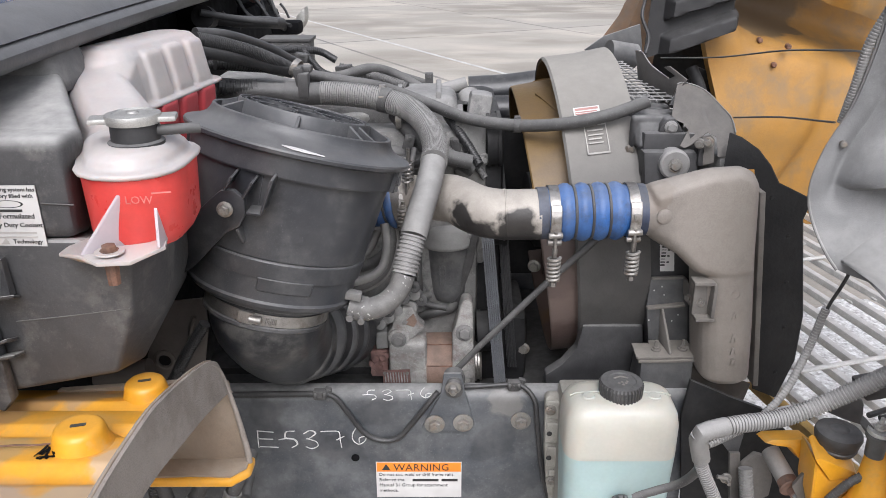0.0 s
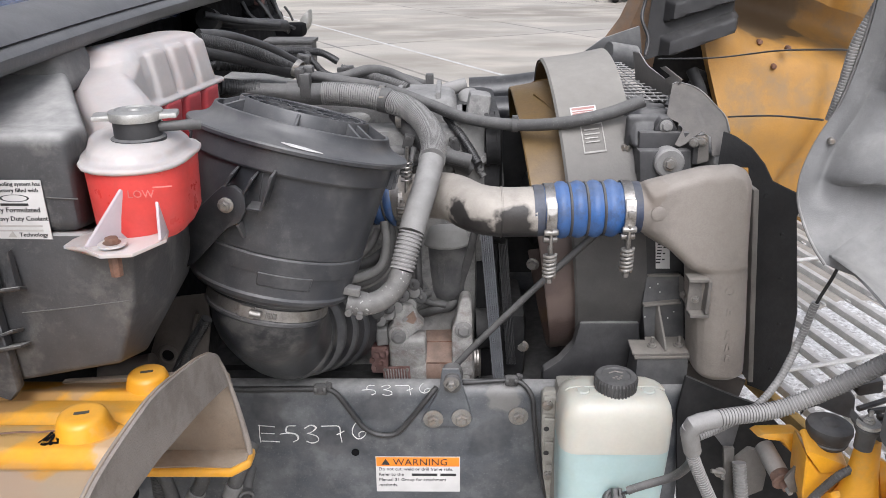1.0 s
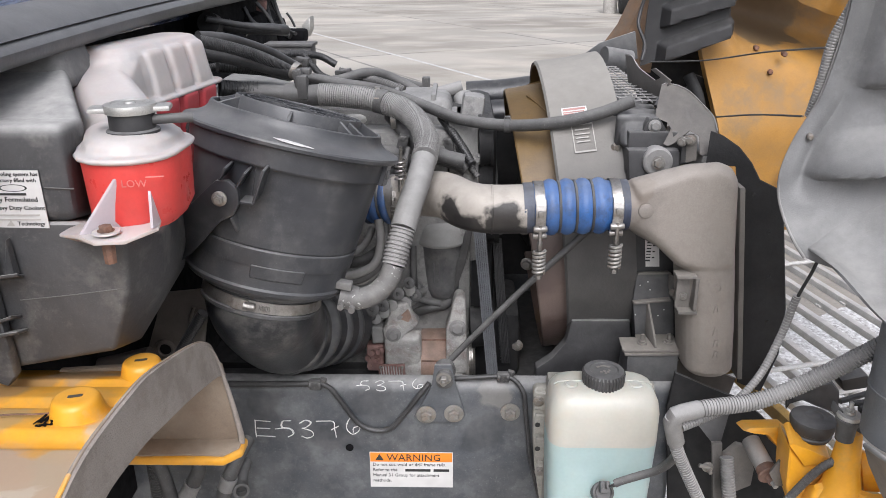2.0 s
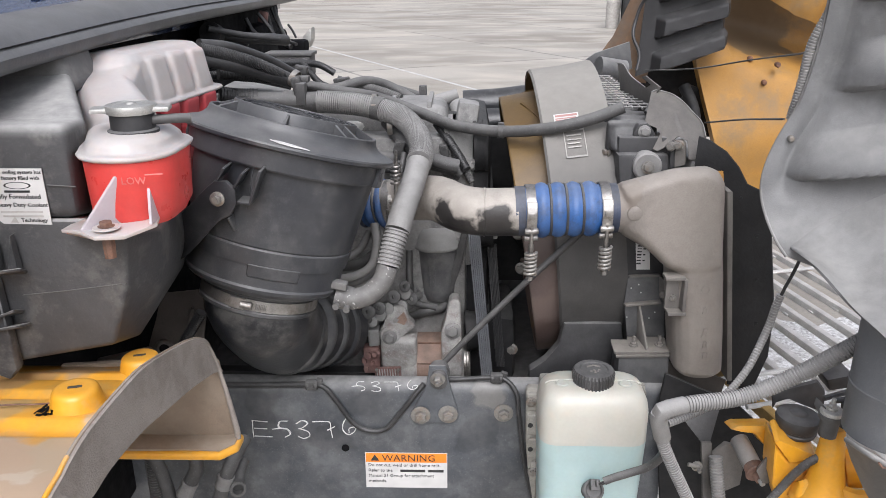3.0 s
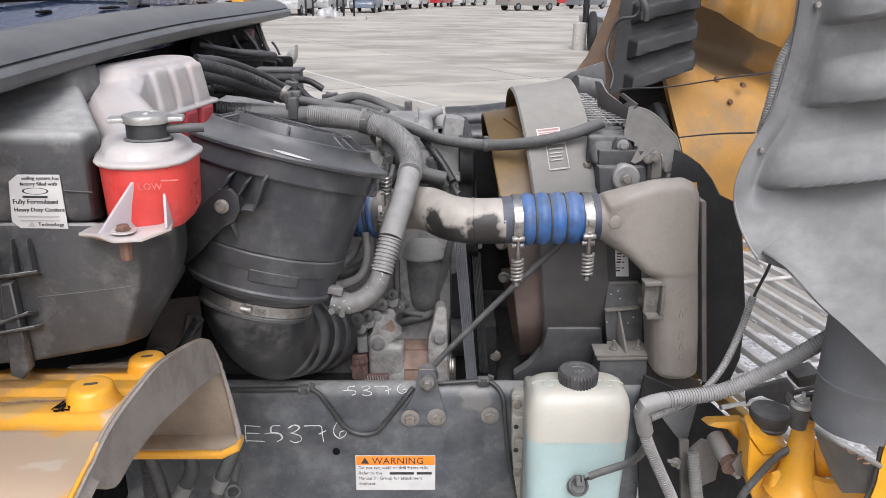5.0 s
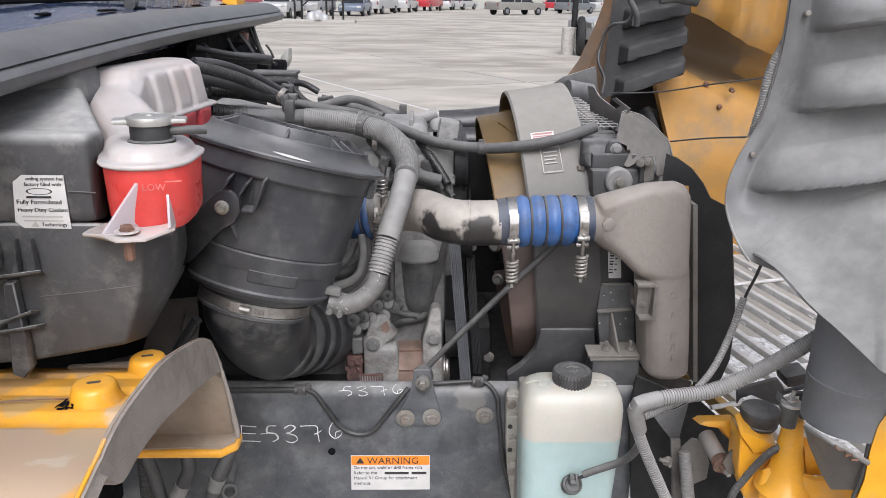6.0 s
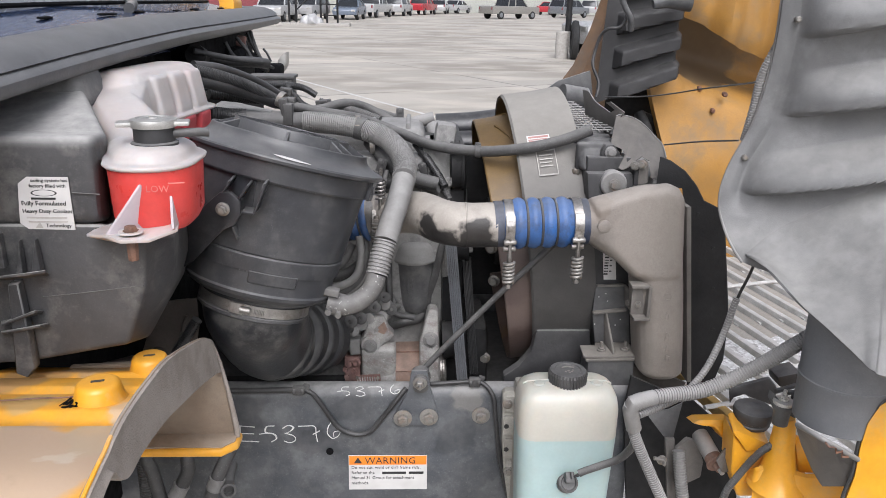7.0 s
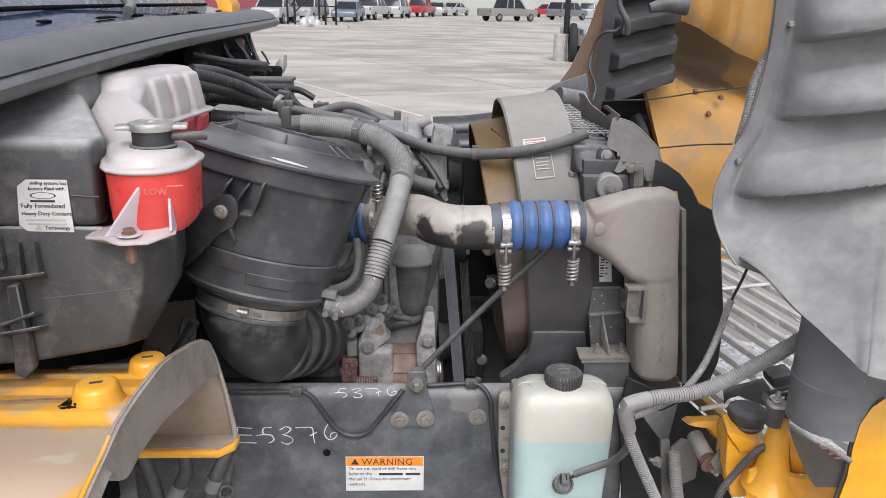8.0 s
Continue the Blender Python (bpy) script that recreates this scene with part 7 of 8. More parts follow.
BROW = ((0.80, 1.63), (0.90, 1.605), (0.936, 1.594), (1.037, 1.555), (1.118, 1.50), (1.17, 1.478), (1.26, 1.447), (1.40, 1.40), (1.8, 1.30))
def brow_z(x):
    """The lower edge of the overhanging brow."""
    for (x0, z0), (x1, z1) in zip(BROW, BROW[1:]):
        if x <= x1:
            return z0 + (z1 - z0) * (x - x0) / (x1 - x0)
    return BROW[-1][1]


def wall_y(x, z):
    """The inner face of the far fender side: a deep hollow under the brow, and soft pressed forms."""
    zb = 1.36 - 0.25 * (x - 1.07) + 1.3 * max(0, 1.0 - x)
    y = 2.63 + 0.36 * step(z - zb, 0.022)
    y += 0.05 * step(x - 1.17 - 0.12 * math.sin((z - 0.8) * 4), 0.012) * step(1.24 - z, 0.03)
    y -= 0.04 * math.exp(-((z - 1.05) / 0.14) ** 2)
    return y


def wall_x(u, z):
    x0 = 0.93 - 0.3 * max(-0.2, min(0.2, z - 1.15))
    return x0 + (1.76 - x0) * u


bm = B()
nx, nz = 60, 60
rows = []
for k in range(nz + 1):
    z = 0.66 + 1.02 * k / nz
    rows.append([(wall_x(0, z) + 0.002, wall_y(wall_x(0, z), z) + 0.05, z)] + [(wall_x(i / nx, z), wall_y(wall_x(i / nx, z), z), z) for i in range(nx + 1)])
skin(bm, rows, 0.008)
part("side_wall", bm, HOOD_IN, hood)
bm = B()
rows = []
for k in range(22):
    v = k / 21
    row = []
    for i in range(61):
        x = 0.88 + 0.9 * i / 60
        row.append((x, 2.56 + 0.022 * math.sin(x * 26 + 1) + 0.012 * math.sin(x * 61) - 0.9 * max(0, x - 1.45) ** 1.5 + 0.03 * math.exp(-v * 30), brow_z(x) + 0.8 * v))
    rows.append(row)
skin(bm, rows, 0.008)
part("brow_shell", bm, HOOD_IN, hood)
bm = B()
ny, nz = 12, 10
skin(bm, [[(1.75 + 0.1 * math.sin(math.pi * k / nz), 0.72 + 1.92 * i / ny, 0.42 + 0.5 * k / nz) for i in range(ny + 1)] for k in range(nz + 1)], 0.008)
part("front_shell", bm, HOOD_IN, hood)
for p in ((1.066, 2.655, 1.325), (1.108, 2.612, 1.25), (1.142, 2.600, 1.311)):
    bm = B()
    lathe(bm, [(-0.02, 0.009), (0.006, 0.009), (0.011, 0.006), (0.011, 0)], V(p), (-0.2, -1, 0), 14)
    part("rivet", bm, RUST, hood, "rusty rivet head")
bm = B()
skin(bm, [[(0.532, 2.750, 1.286), (0.608, 2.750, 1.394), (0.665, 2.760, 1.523), (0.707, 2.780, 1.645), (0.719, 2.780, 1.823)], [(0.586, 2.700, 1.255), (0.637, 2.700, 1.377), (0.694, 2.720, 1.521), (0.731, 2.740, 1.645), (0.747, 2.750, 1.822)], [(0.722, 2.700, 1.236), (0.738, 2.700, 1.379), (0.773, 2.720, 1.522), (0.788, 2.740, 1.646), (0.795, 2.750, 1.823)]], 0.006)
part("side_edge", bm, HOOD_EDGE, hood, "brown stained hood edge")
# far liner: black, ribbed
bm = B()
rows = []
for i in range(111):
    v = i / 110
    l0, r0 = V((0.643, 2.520, 1.283)), V((0.930, 2.520, 1.379))
    l1, r1 = V((0.679, 2.560, 1.773)), V((0.937, 2.560, 1.778))
    a_, b_ = l0.lerp(l1, v), r0.lerp(r1, v)
    row = []
    for j in range(41):
        u = j / 40
        p = a_.lerp(b_, u)
        s_ = (v * 4.1 + 0.28 - 0.12 * u) % 1.0
        low_ = min(1.0, max(0.0, (s_ - 0.16) / 0.10))
        high_ = min(1.0, max(0.0, (0.78 - s_) / 0.22))
        end_ = min(1.0, max(0.0, (u - 0.16) / 0.10))
        q_ = min(low_, high_, end_)
        q_ = q_ * q_ * (3 - 2 * q_)
        row.append(p + Vector((0, -0.045 * q_ + 0.05 * max(0, u - 0.93) / 0.07, 0)))
    rows.append(row)
skin(bm, rows, 0.006)
part("far_liner", bm, LINER_DARK, hood, "black ribbed splash liner")
# Black sheet and shapes fill the dark cavity below the far liner.
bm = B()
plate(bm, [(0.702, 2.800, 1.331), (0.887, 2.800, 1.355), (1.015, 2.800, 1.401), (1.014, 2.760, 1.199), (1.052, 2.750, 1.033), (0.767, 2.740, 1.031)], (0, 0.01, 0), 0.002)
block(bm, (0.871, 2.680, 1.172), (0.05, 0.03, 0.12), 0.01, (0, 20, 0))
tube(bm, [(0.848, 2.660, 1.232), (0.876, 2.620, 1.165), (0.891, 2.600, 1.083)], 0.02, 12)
part("cavity_fill", bm, ENGINE_DARK, hood, "black sheet filling the dark cavity below far liner")
bm = B()
tube(bm, [(0.463, 2.200, 1.348), (0.543, 2.220, 1.334)], 0.034, 20)
plate(bm, [(0.413, 2.300, 1.340), (0.469, 2.300, 1.380), (0.571, 2.300, 1.414), (0.585, 2.300, 1.334), (0.485, 2.300, 1.323)], (0, 0.01, 0), 0.002)
part("hinge_tube", bm, TANK, hood, "dusty dark hinge tube")
bm = B()
tube(bm, [(0.723, 2.420, 1.537), (0.714, 2.400, 1.574), (0.684, 2.400, 1.627), (0.681, 2.400, 1.679)], 0.010, 12)
tube(bm, [(0.784, 2.400, 1.620), (0.839, 2.400, 1.633), (0.905, 2.400, 1.634)], 0.03, 12, ends=(0.5, 1.2))
part("liner_tube", bm, PLASTIC, hood)
# near liner: ribbed grey splash shield
edge = [(0.552, 0.985, 1.217), (0.541, 1.000, 1.235), (0.534, 1.030, 1.261), (0.528, 1.050, 1.294), (0.529, 1.055, 1.330), (0.543, 1.060, 1.374), (0.568, 1.060, 1.432), (0.578, 1.050, 1.508), (0.579, 1.040, 1.576), (0.574, 1.030, 1.641), (0.566, 1.020, 1.715), (0.558, 1.010, 1.785)]
path = smooth_path(edge, 30)


def rim_at(z):
    """The liner's rim at a height."""
    for a_, b_ in zip(path, path[1:]):
        if b_.z >= z:
            return a_.lerp(b_, max(0.0, (z - a_.z) / (b_.z - a_.z)))
    return path[-1]


def fold_z(x_):
    """Height of the crease between liner and skirt."""
    return 1.222 + 0.63 * min(x_, 0.3) + 0.2 * max(0.0, x_ - 0.3)


def liner_point(x_, zb):
    p = rim_at(zb)
    rib = 0.0
    for zr, x0, rise, half in ((1.336, 0.050, 0.21, 0.026), (1.472, 0.052, 0.15, 0.028), (1.597, 0.048, 0.14, 0.027), (1.725, 0.048, 0.14, 0.027)):
        u_ = min(1.0, max(0.0, (x_ - x0 + 0.012) / 0.05))
        dz = (zb - zr - rise * x_) / half
        if -1.0 < dz < 1.9 and u_ > 0:
            up_side = 0.5 + 0.5 * math.cos(math.pi * min(1.0, max(0.0, (dz + 0.3) / 2.0)))
            low_side = min(1.0, max(0.0, (dz + 1.0) / 0.4))
            rib = max(rib, up_side * low_side * (3 - 2 * low_side) ** 0.5 * math.sin(u_ * math.pi / 2) ** 0.6)
    rib = min(rib, 1.0)
    rib -= 0.35 * math.exp(-((x_ - 0.03) / 0.012) ** 2) * min(1, max(0, (zb - 1.28) / 0.04))
    return Vector((p.x + x_, p.y - 0.48 * x_ - 0.052 * rib * min(1, 0.6 + 3 * x_) + 0.004 * math.sin(x_ * 14 + zb * 7), zb + 0.09 * x_))


bm = B()
rows = []
for k in range(201):
    row = []
    for j in range(125):
        x_ = 0.62 * j / 124
        foot = max(1.217 - 0.35 * x_, fold_z(x_) - 0.09 * x_ - 0.055)
        row.append(liner_point(x_, foot + (1.785 - foot) * k / 200))
    rows.append(row)
skin(bm, rows, 0.005)
liner = part("near_liner", bm, LINER, hood, "grey ribbed splash liner caked with dust")
bm = B()
tube(bm, [p + Vector((-0.001, -0.002, 0)) for p in path[::8]], 0.0024, 8)
part("liner_edge", bm, HOSE_PALE, liner, "pale worn rim")
bm = B()
top = [liner_point(x_, fold_z(x_) - 0.09 * x_) + Vector((0, -0.002, 0)) for x_ in (0.014, 0.045, 0.08, 0.115, 0.15, 0.185, 0.22, 0.26, 0.40)]
low = [(0.560, 0.985, 1.229), (0.557, 0.900, 1.229), (0.5825, 0.850, 1.1985), (0.603, 0.800, 1.180), (0.617, 0.760, 1.166), (0.627, 0.730, 1.156), (0.631, 0.708, 1.1535), (0.650, 0.690, 1.152), (0.800, 0.610, 1.155)]
rows = []
for k in range(21):
    v = k / 20
    # a soft crease first, then the sheet runs forward to its lower edge
    w_ = 0.035 * math.sin(math.pi * v) * (1 - v)
    rows.append([a_.lerp(b_, v) + Vector((0, 0, -w_ * min(1.0, (b_ - a_).length * 5))) for a_, b_ in zip(smooth_path(top, 8), smooth_path(low, 8))])
skin(bm, rows, 0.004)
part("liner_skirt", bm, LINER, hood, "pale dusty lower skirt")
for p in ((0.558, 1.050, 1.381), (0.598, 1.020, 1.605)):
    bm = B()
    lathe(bm, [(-0.01, 0.005), (0.002, 0.005), (0.004, 0.003), (0.004, 0)], V(p) + Vector((0, -0.006, 0)), (-0.2, -1, 0), 14)
    part("liner_screw", bm, ZINC, hood)
# grille lying below
gd = Vector((-0.21, 0.978, 0)).normalized()
gn = Vector((gd.y, -gd.x, 0))
g0 = V((0.80, 1.30, 0.70))
for i in range(12):
    bm = B()
    o = g0 + gn * (0.078 * i)
    for off, w_ in ((0.0, 0.0095),):
        plate(bm, [o + gn * (off - w_) - gd * 0.35, o + gn * (off + w_) - gd * 0.35, o + gn * (off + w_) + gd * 1.5, o + gn * (off - w_) + gd * 1.5], (0, 0, 0.02), 0.004, 2)
    for k_ in range(5):
        block(bm, o + gd * (-0.3 + 0.42 * k_) + Vector((0, 0, 0.006)), (0.03, 0.02, 0.006), 0.001, (0, 0, 12))
    part("grille_bar", bm, CHROME, hood, "dusty chrome grille bar")
for t_ in (0.08, 0.2, 0.75):
    bm = B()
    tube(bm, [g0 + gd * t_ - gn * 0.1 + Vector((0, 0, 0.03)), g0 + gd * (t_ + 0.06) + gn * 0.9 + Vector((0, 0, 0.03))], 0.006, 8, 0.2)
    part("cross_wire", bm, CHROME, hood)
bm = B()
plate(bm, [g0 - gn * 0.068 - gd * 0.4, g0 - gn * 0.044 - gd * 0.4, g0 - gn * 0.044 + gd * 1.5, g0 - gn * 0.068 + gd * 1.5], (0, 0, 0.03), 0.006, 2)
part("grille_surround", bm, TAN_PAINT, hood, "yellow grille surround")

# duct and yellow mount at the hood hinge
duct = thing("lamp_housing", (0.66, 0.85, 0.85), "dark grey plastic headlamp housing tube", "housing")
dc = V((0.688, 0.800, 1.110))
bm = B()
lathe(bm, [(-0.115, 0.067), (-0.046, 0.0685), (-0.044, 0.0698), (-0.040, 0.0698), (-0.039, 0.0685), (0.088, 0.069)], dc + Vector((0, 0.06, 0)), (0.02, 0.02, 1), 64)
part("tube", bm, LAMP_GREY, duct)
bm = B()
tube(bm, [(0.615, 0.845, 0.992), (0.616, 0.790, 1.006), (0.646, 0.782, 0.991), (0.685, 0.785, 0.967)], 0.0042, 10)
part("lower_rail", bm, HOSE_PALE, duct, "dusty grey edge rail")
bm = B()
tube(bm, [(0.622, 0.774, 1.004), (0.633, 0.774, 0.993), (0.640, 0.774, 1.000), (0.639, 0.774, 0.986), (0.651, 0.774, 0.989), (0.650, 0.774, 0.980), (0.661, 0.774, 0.979)], 0.0017, 6)
part("wire_clip", bm, RUST, duct)

ym = thing("hinge_mount", (0.634, 1.000, 0.806), "yellow cast hood hinge mount with ridges", "mount")
bm = B()
plate(bm, [(0.543, 1.075, 0.857), (0.555, 1.075, 0.864), (0.618, 1.075, 0.866), (0.630, 1.075, 0.848), (0.630, 1.075, 0.824), (0.620, 1.075, 0.813), (0.608, 1.075, 0.824), (0.588, 1.075, 0.848), (0.564, 1.075, 0.851)], (0.004, 0.05, -0.016), 0.004, 2)
part("upper_arm", bm, YELLOW, ym, "yellow upper arm")
bm = B()
plate(bm, [(0.583, 0.985, 0.888), (0.610, 0.985, 0.855), (0.656, 0.985, 0.851), (0.674, 0.985, 0.755), (0.607, 0.985, 0.755), (0.589, 0.985, 0.810)], (0.012, 0.08, 0), 0.007, 3)
part("box_bracket", bm, YELLOW, ym, "yellow box bracket")
bm = B()
plate(bm, [(0.579, 0.980, 0.895), (0.585, 0.980, 0.899), (0.645, 0.980, 0.872), (0.652, 0.980, 0.863), (0.609, 0.980, 0.856)], (0.006, 0.045, 0.012), 0.0015)
part("folded_plate", bm, YELLOW, ym, "folded yellow plate")
bm = B()
plate(bm, [(0.601, 1.030, 0.844), (0.610, 1.030, 0.778), (0.594, 1.030, 0.777), (0.579, 1.030, 0.803)], (0.006, 0.012, 0.0), 0.001)
part("gusset_plate", bm, SHIELD, ym, "dull steel gusset")
bm = B()
lathe(bm, [(-0.135, 0.05), (-0.118, 0.037), (-0.10, 0.030), (-0.06, 0.0225), (0.0, 0.0165), (0.004, 0.015), (0.004, 0)], (0.657, 0.955, 0.938), (-0.02, 0, 1), 32)
plate(bm, [(0.674, 0.950, 0.908), (0.689, 0.950, 0.901), (0.723, 0.940, 0.836), (0.695, 0.950, 0.830)], (0, 0.012, 0), 0.004, 2)
part("cone", bm, YELLOW, ym, "yellow cone post with rib")
rim = [(0.615, 0.960, 0.811), (0.619, 0.960, 0.835), (0.639, 0.955, 0.848), (0.665, 0.945, 0.846), (0.695, 0.930, 0.843), (0.719, 0.915, 0.853), (0.746, 0.900, 0.878)]
bm = B()
skin(bm, [[V(p) + Vector(o_) for p in rim] for o_ in ((0.01, 0.10, -0.09), (0.006, 0.06, -0.06), (0, 0.012, -0.01), (0, 0.0, 0), (0, -0.008, -0.004), (0, -0.012, -0.02), (0, -0.015, -0.12))], 0.006)
part("basin", bm, YELLOW, ym, "yellow rolled basin rim")
bm = B()
plate(bm, [(0.618, 0.850, 0.987), (0.622, 0.800, 0.997), (0.654, 0.795, 0.979), (0.696, 0.800, 0.953), (0.692, 0.800, 0.908), (0.673, 0.840, 0.880), (0.668, 0.860, 0.891), (0.645, 0.870, 0.938)], (0, 0.008, 0), 0.002)
part("back_web", bm, SHIELD, ym, "dusty grey web")
bm = B()
fc = [(0.685, 0.800, 0.888), (0.692, 0.800, 0.934), (0.691, 0.800, 0.985), (0.695, 0.800, 1.026), (0.709, 0.800, 1.052), (0.730, 0.800, 1.066)]
rows = []
for k in range(5):
    v = k / 4
    rows.append([V(p) + Vector((0.30 * v, -0.05 * v - 0.02 * math.sin(v * 3), 0.012 * math.sin(v * math.pi) + 0.03 * v)) for p in [(0.683, 0.800, 0.828)] + fc])
skin(bm, rows, 0.012)
part("fender_corner", bm, YELLOW, ym, "rounded yellow fender corner")
bm = B()
tube(bm, [(0.678, 0.795, 0.832), (0.680, 0.795, 0.892), (0.687, 0.795, 0.937), (0.687, 0.795, 0.988), (0.690, 0.795, 1.029), (0.704, 0.795, 1.055), (0.726, 0.795, 1.069)], 0.0032, 8)
part("edge_trim", bm, CAP, ym, "black rubber edge trim")
bm = B()
lathe(bm, [(-0.03, 0), (-0.03, 0.02), (-0.027, 0.030), (-0.021, 0.0325), (-0.019, 0.0305), (-0.016, 0.0305), (-0.014, 0.033), (0.0, 0.036), (0.006, 0.0345), (0.009, 0.03), (0.010, 0.014), (0.0085, 0.012), (0.0085, 0)], (0.630, 1.020, 0.916), (0.02, -0.02, 1), 48)
part("rubber_bumper", bm, CAP, ym, "round black rubber bumper")
bm = B()
lathe(bm, [(-0.07, 0.012), (-0.056, 0.014), (-0.05, 0.02), (-0.044, 0.02), (-0.041, 0.012), (-0.03, 0.011)], (0.632, 1.020, 0.913), (0.02, -0.02, 1), 20)
part("bumper_stem", bm, RUST, ym, "rusty bumper stem")
bm = B()
plate(bm, [(0.615, 1.085, 0.892), (0.609, 1.085, 0.922), (0.618, 1.085, 0.928), (0.669, 1.085, 0.943), (0.684, 1.085, 0.948), (0.698, 1.080, 0.931), (0.697, 1.070, 0.896), (0.667, 1.070, 0.907), (0.637, 1.080, 0.916), (0.618, 1.080, 0.909)], (0.004, 0.012, 0), 0.003)
part("stop_shield", bm, RAD_BLACK, ym, "black folded stop shield")
bm = B()
plate(bm, [(0.719, 1.120, 0.932), (0.765, 1.120, 0.943), (0.769, 1.120, 0.917), (0.727, 1.120, 0.909)], (0, 0.05, 0), 0.005)
part("stop_block", bm, RAD_BLACK, ym)
bm = B()
lathe(bm, [(-0.006, 0.017), (-0.004, 0.0175), (0.0, 0.0165), (0.001, 0.0)], (0.634, 0.930, 0.988), (0.02, -0.05, 1), 28)
hexbolt(bm, (0.633, 0.930, 0.990), (0.02, -0.05, 1), 0.0065, 0.008, 1.3, 0.01)
part("washer_nut", bm, ALU, ym, "washer and nut on stud")
bm = B()
lathe(bm, [(-0.045, 0.013), (-0.02, 0.014), (-0.012, 0.0185), (-0.007, 0.0185), (-0.006, 0)], (0.634, 0.930, 0.988), (0.02, 0, 1), 28)
plate(bm, [(0.617, 0.935, 0.983), (0.623, 0.940, 0.992), (0.624, 0.930, 0.991), (0.624, 0.925, 0.979), (0.644, 0.920, 0.977), (0.653, 0.920, 0.982), (0.661, 0.920, 0.980), (0.664, 0.920, 0.959), (0.650, 0.920, 0.960), (0.620, 0.930, 0.976)], (0, 0.02, 0), 0.003)
for a_, b_ in (((0.644, 0.980, 0.978), (0.700, 1.000, 0.982)), ((0.656, 0.970, 0.980), (0.691, 0.980, 0.978)), ((0.664, 0.960, 0.977), (0.682, 0.960, 0.976)), ((0.661, 0.950, 0.971), (0.678, 0.950, 0.971))):
    tube(bm, [a_, b_], 0.0045, 8, 0.03)
tube(bm, [(0.673, 0.980, 0.978), (0.669, 0.950, 0.968)], 0.004, 8, 0.03)
part("latch_bracket", bm, CAP, ym, "black latch bracket")

pin = thing("hinge_pin", (0.598, 1.140, 0.768), "rusty ended grey hinge pin tube", "pin")
p0, p1 = V((0.584, 1.130, 0.798)), V((0.592, 1.060, 0.781))
bm = B()
tube(bm, [p0, p1], 0.0165, 24, 0.02)
part("sleeve", bm, HOSE_PALE, pin)
bm = B()
lathe(bm, [(-0.012, 0), (-0.012, 0.0168), (-0.004, 0.0172), (0.004, 0.02), (0.006, 0.0185), (0.007, 0.009), (0.01, 0.009), (0.02, 0.0085), (0.02, 0)], p1, p1 - p0, 24)
part("pin_end", bm, RUST, pin, "rusty pin end")
bm = B()
lathe(bm, [(0.02, 0), (0.02, 0.0055), (0.03, 0.0045), (0.03, 0)], p1, p1 - p0, 12)
part("pin_tip", bm, ALU, pin, "bright pin tip")

flap = thing("splash_flap", (0.508, 1.200, 0.832), "dark grey rubber splash flap below cooler", "flap")
bm = B()
plate(bm, [(0.493, 1.200, 0.809), (0.541, 1.200, 0.815), (0.569, 1.200, 0.831), (0.550, 1.180, 0.756), (0.538, 1.180, 0.753), (0.506, 1.190, 0.792)], (0, 0.004, 0), 0.001)
part("flap_sheet", bm, RAD_BLACK, flap)
bm = B()
plate(bm, [(0.532, 1.175, 0.761), (0.552, 1.175, 0.761), (0.566, 1.150, 0.595), (0.547, 1.150, 0.595)], (0, 0.01, 0), 0.002)
part("strap", bm, SHEET, flap)
# Flat black sheet fills the dark void behind the hinge arm.
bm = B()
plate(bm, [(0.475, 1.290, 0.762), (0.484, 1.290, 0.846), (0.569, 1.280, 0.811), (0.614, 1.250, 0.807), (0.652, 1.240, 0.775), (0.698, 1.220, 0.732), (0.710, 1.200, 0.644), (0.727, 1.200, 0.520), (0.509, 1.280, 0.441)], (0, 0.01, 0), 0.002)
part("inner_panel", bm, ENGINE_DARK, flap, "black sheet filling the dark gap behind hinge arm")
hinge = thing("hinge_arm_assembly", (0.604, 1.200, 0.695), "grey steel hood hinge arm", "hinge")
bm = B()
plate(bm, [(0.553, 1.165, 0.743), (0.575, 1.165, 0.767), (0.601, 1.165, 0.759), (0.609, 1.150, 0.720), (0.608, 1.150, 0.683), (0.578, 1.150, 0.667), (0.557, 1.150, 0.663)], (0, 0.012, 0), 0.004)
part("arm_plate", bm, SHIELD, hinge)
bm = B()
hexbolt(bm, (0.516, 1.140, 0.734), (0, -1, 0), 0.007, 0.01, 1.5, 0.01)
tube(bm, [(0.496, 1.130, 0.744), (0.515, 1.130, 0.740)], 0.004, 8)
part("arm_bolt", bm, ZINC, hinge)

simple_hose("hood_conduit", [(0.566, 1.075, 1.405), (0.570, 1.065, 1.460), (0.572, 1.055, 1.517), (0.590, 1.045, 1.581), (0.590, 1.040, 1.641), (0.586, 1.035, 1.692)], 0.0075, HOSE_PALE, "pale grey corrugated conduit along hood liner", "conduit", 0.0042)
simple_hose("headlamp_conduit", [(0.371, 0.925, 0.980), (0.412, 0.930, 0.994), (0.502, 0.940, 1.004), (0.579, 0.930, 1.052), (0.629, 0.910, 1.103), (0.657, 0.900, 1.130), (0.693, 0.900, 1.140)], 0.0132, HOSE_PALE, "grey corrugated headlamp conduit", "conduit", 0.0046)
simple_hose("lamp_conduit", [(0.390, 0.940, 0.954), (0.434, 0.960, 0.960), (0.480, 0.980, 0.973), (0.523, 1.000, 1.013), (0.555, 1.020, 1.075), (0.564, 1.020, 1.120), (0.5675, 1.018, 1.140)], 0.0064, HOSE_PALE, "thin grey corrugated lamp conduit", "conduit", 0.0048)
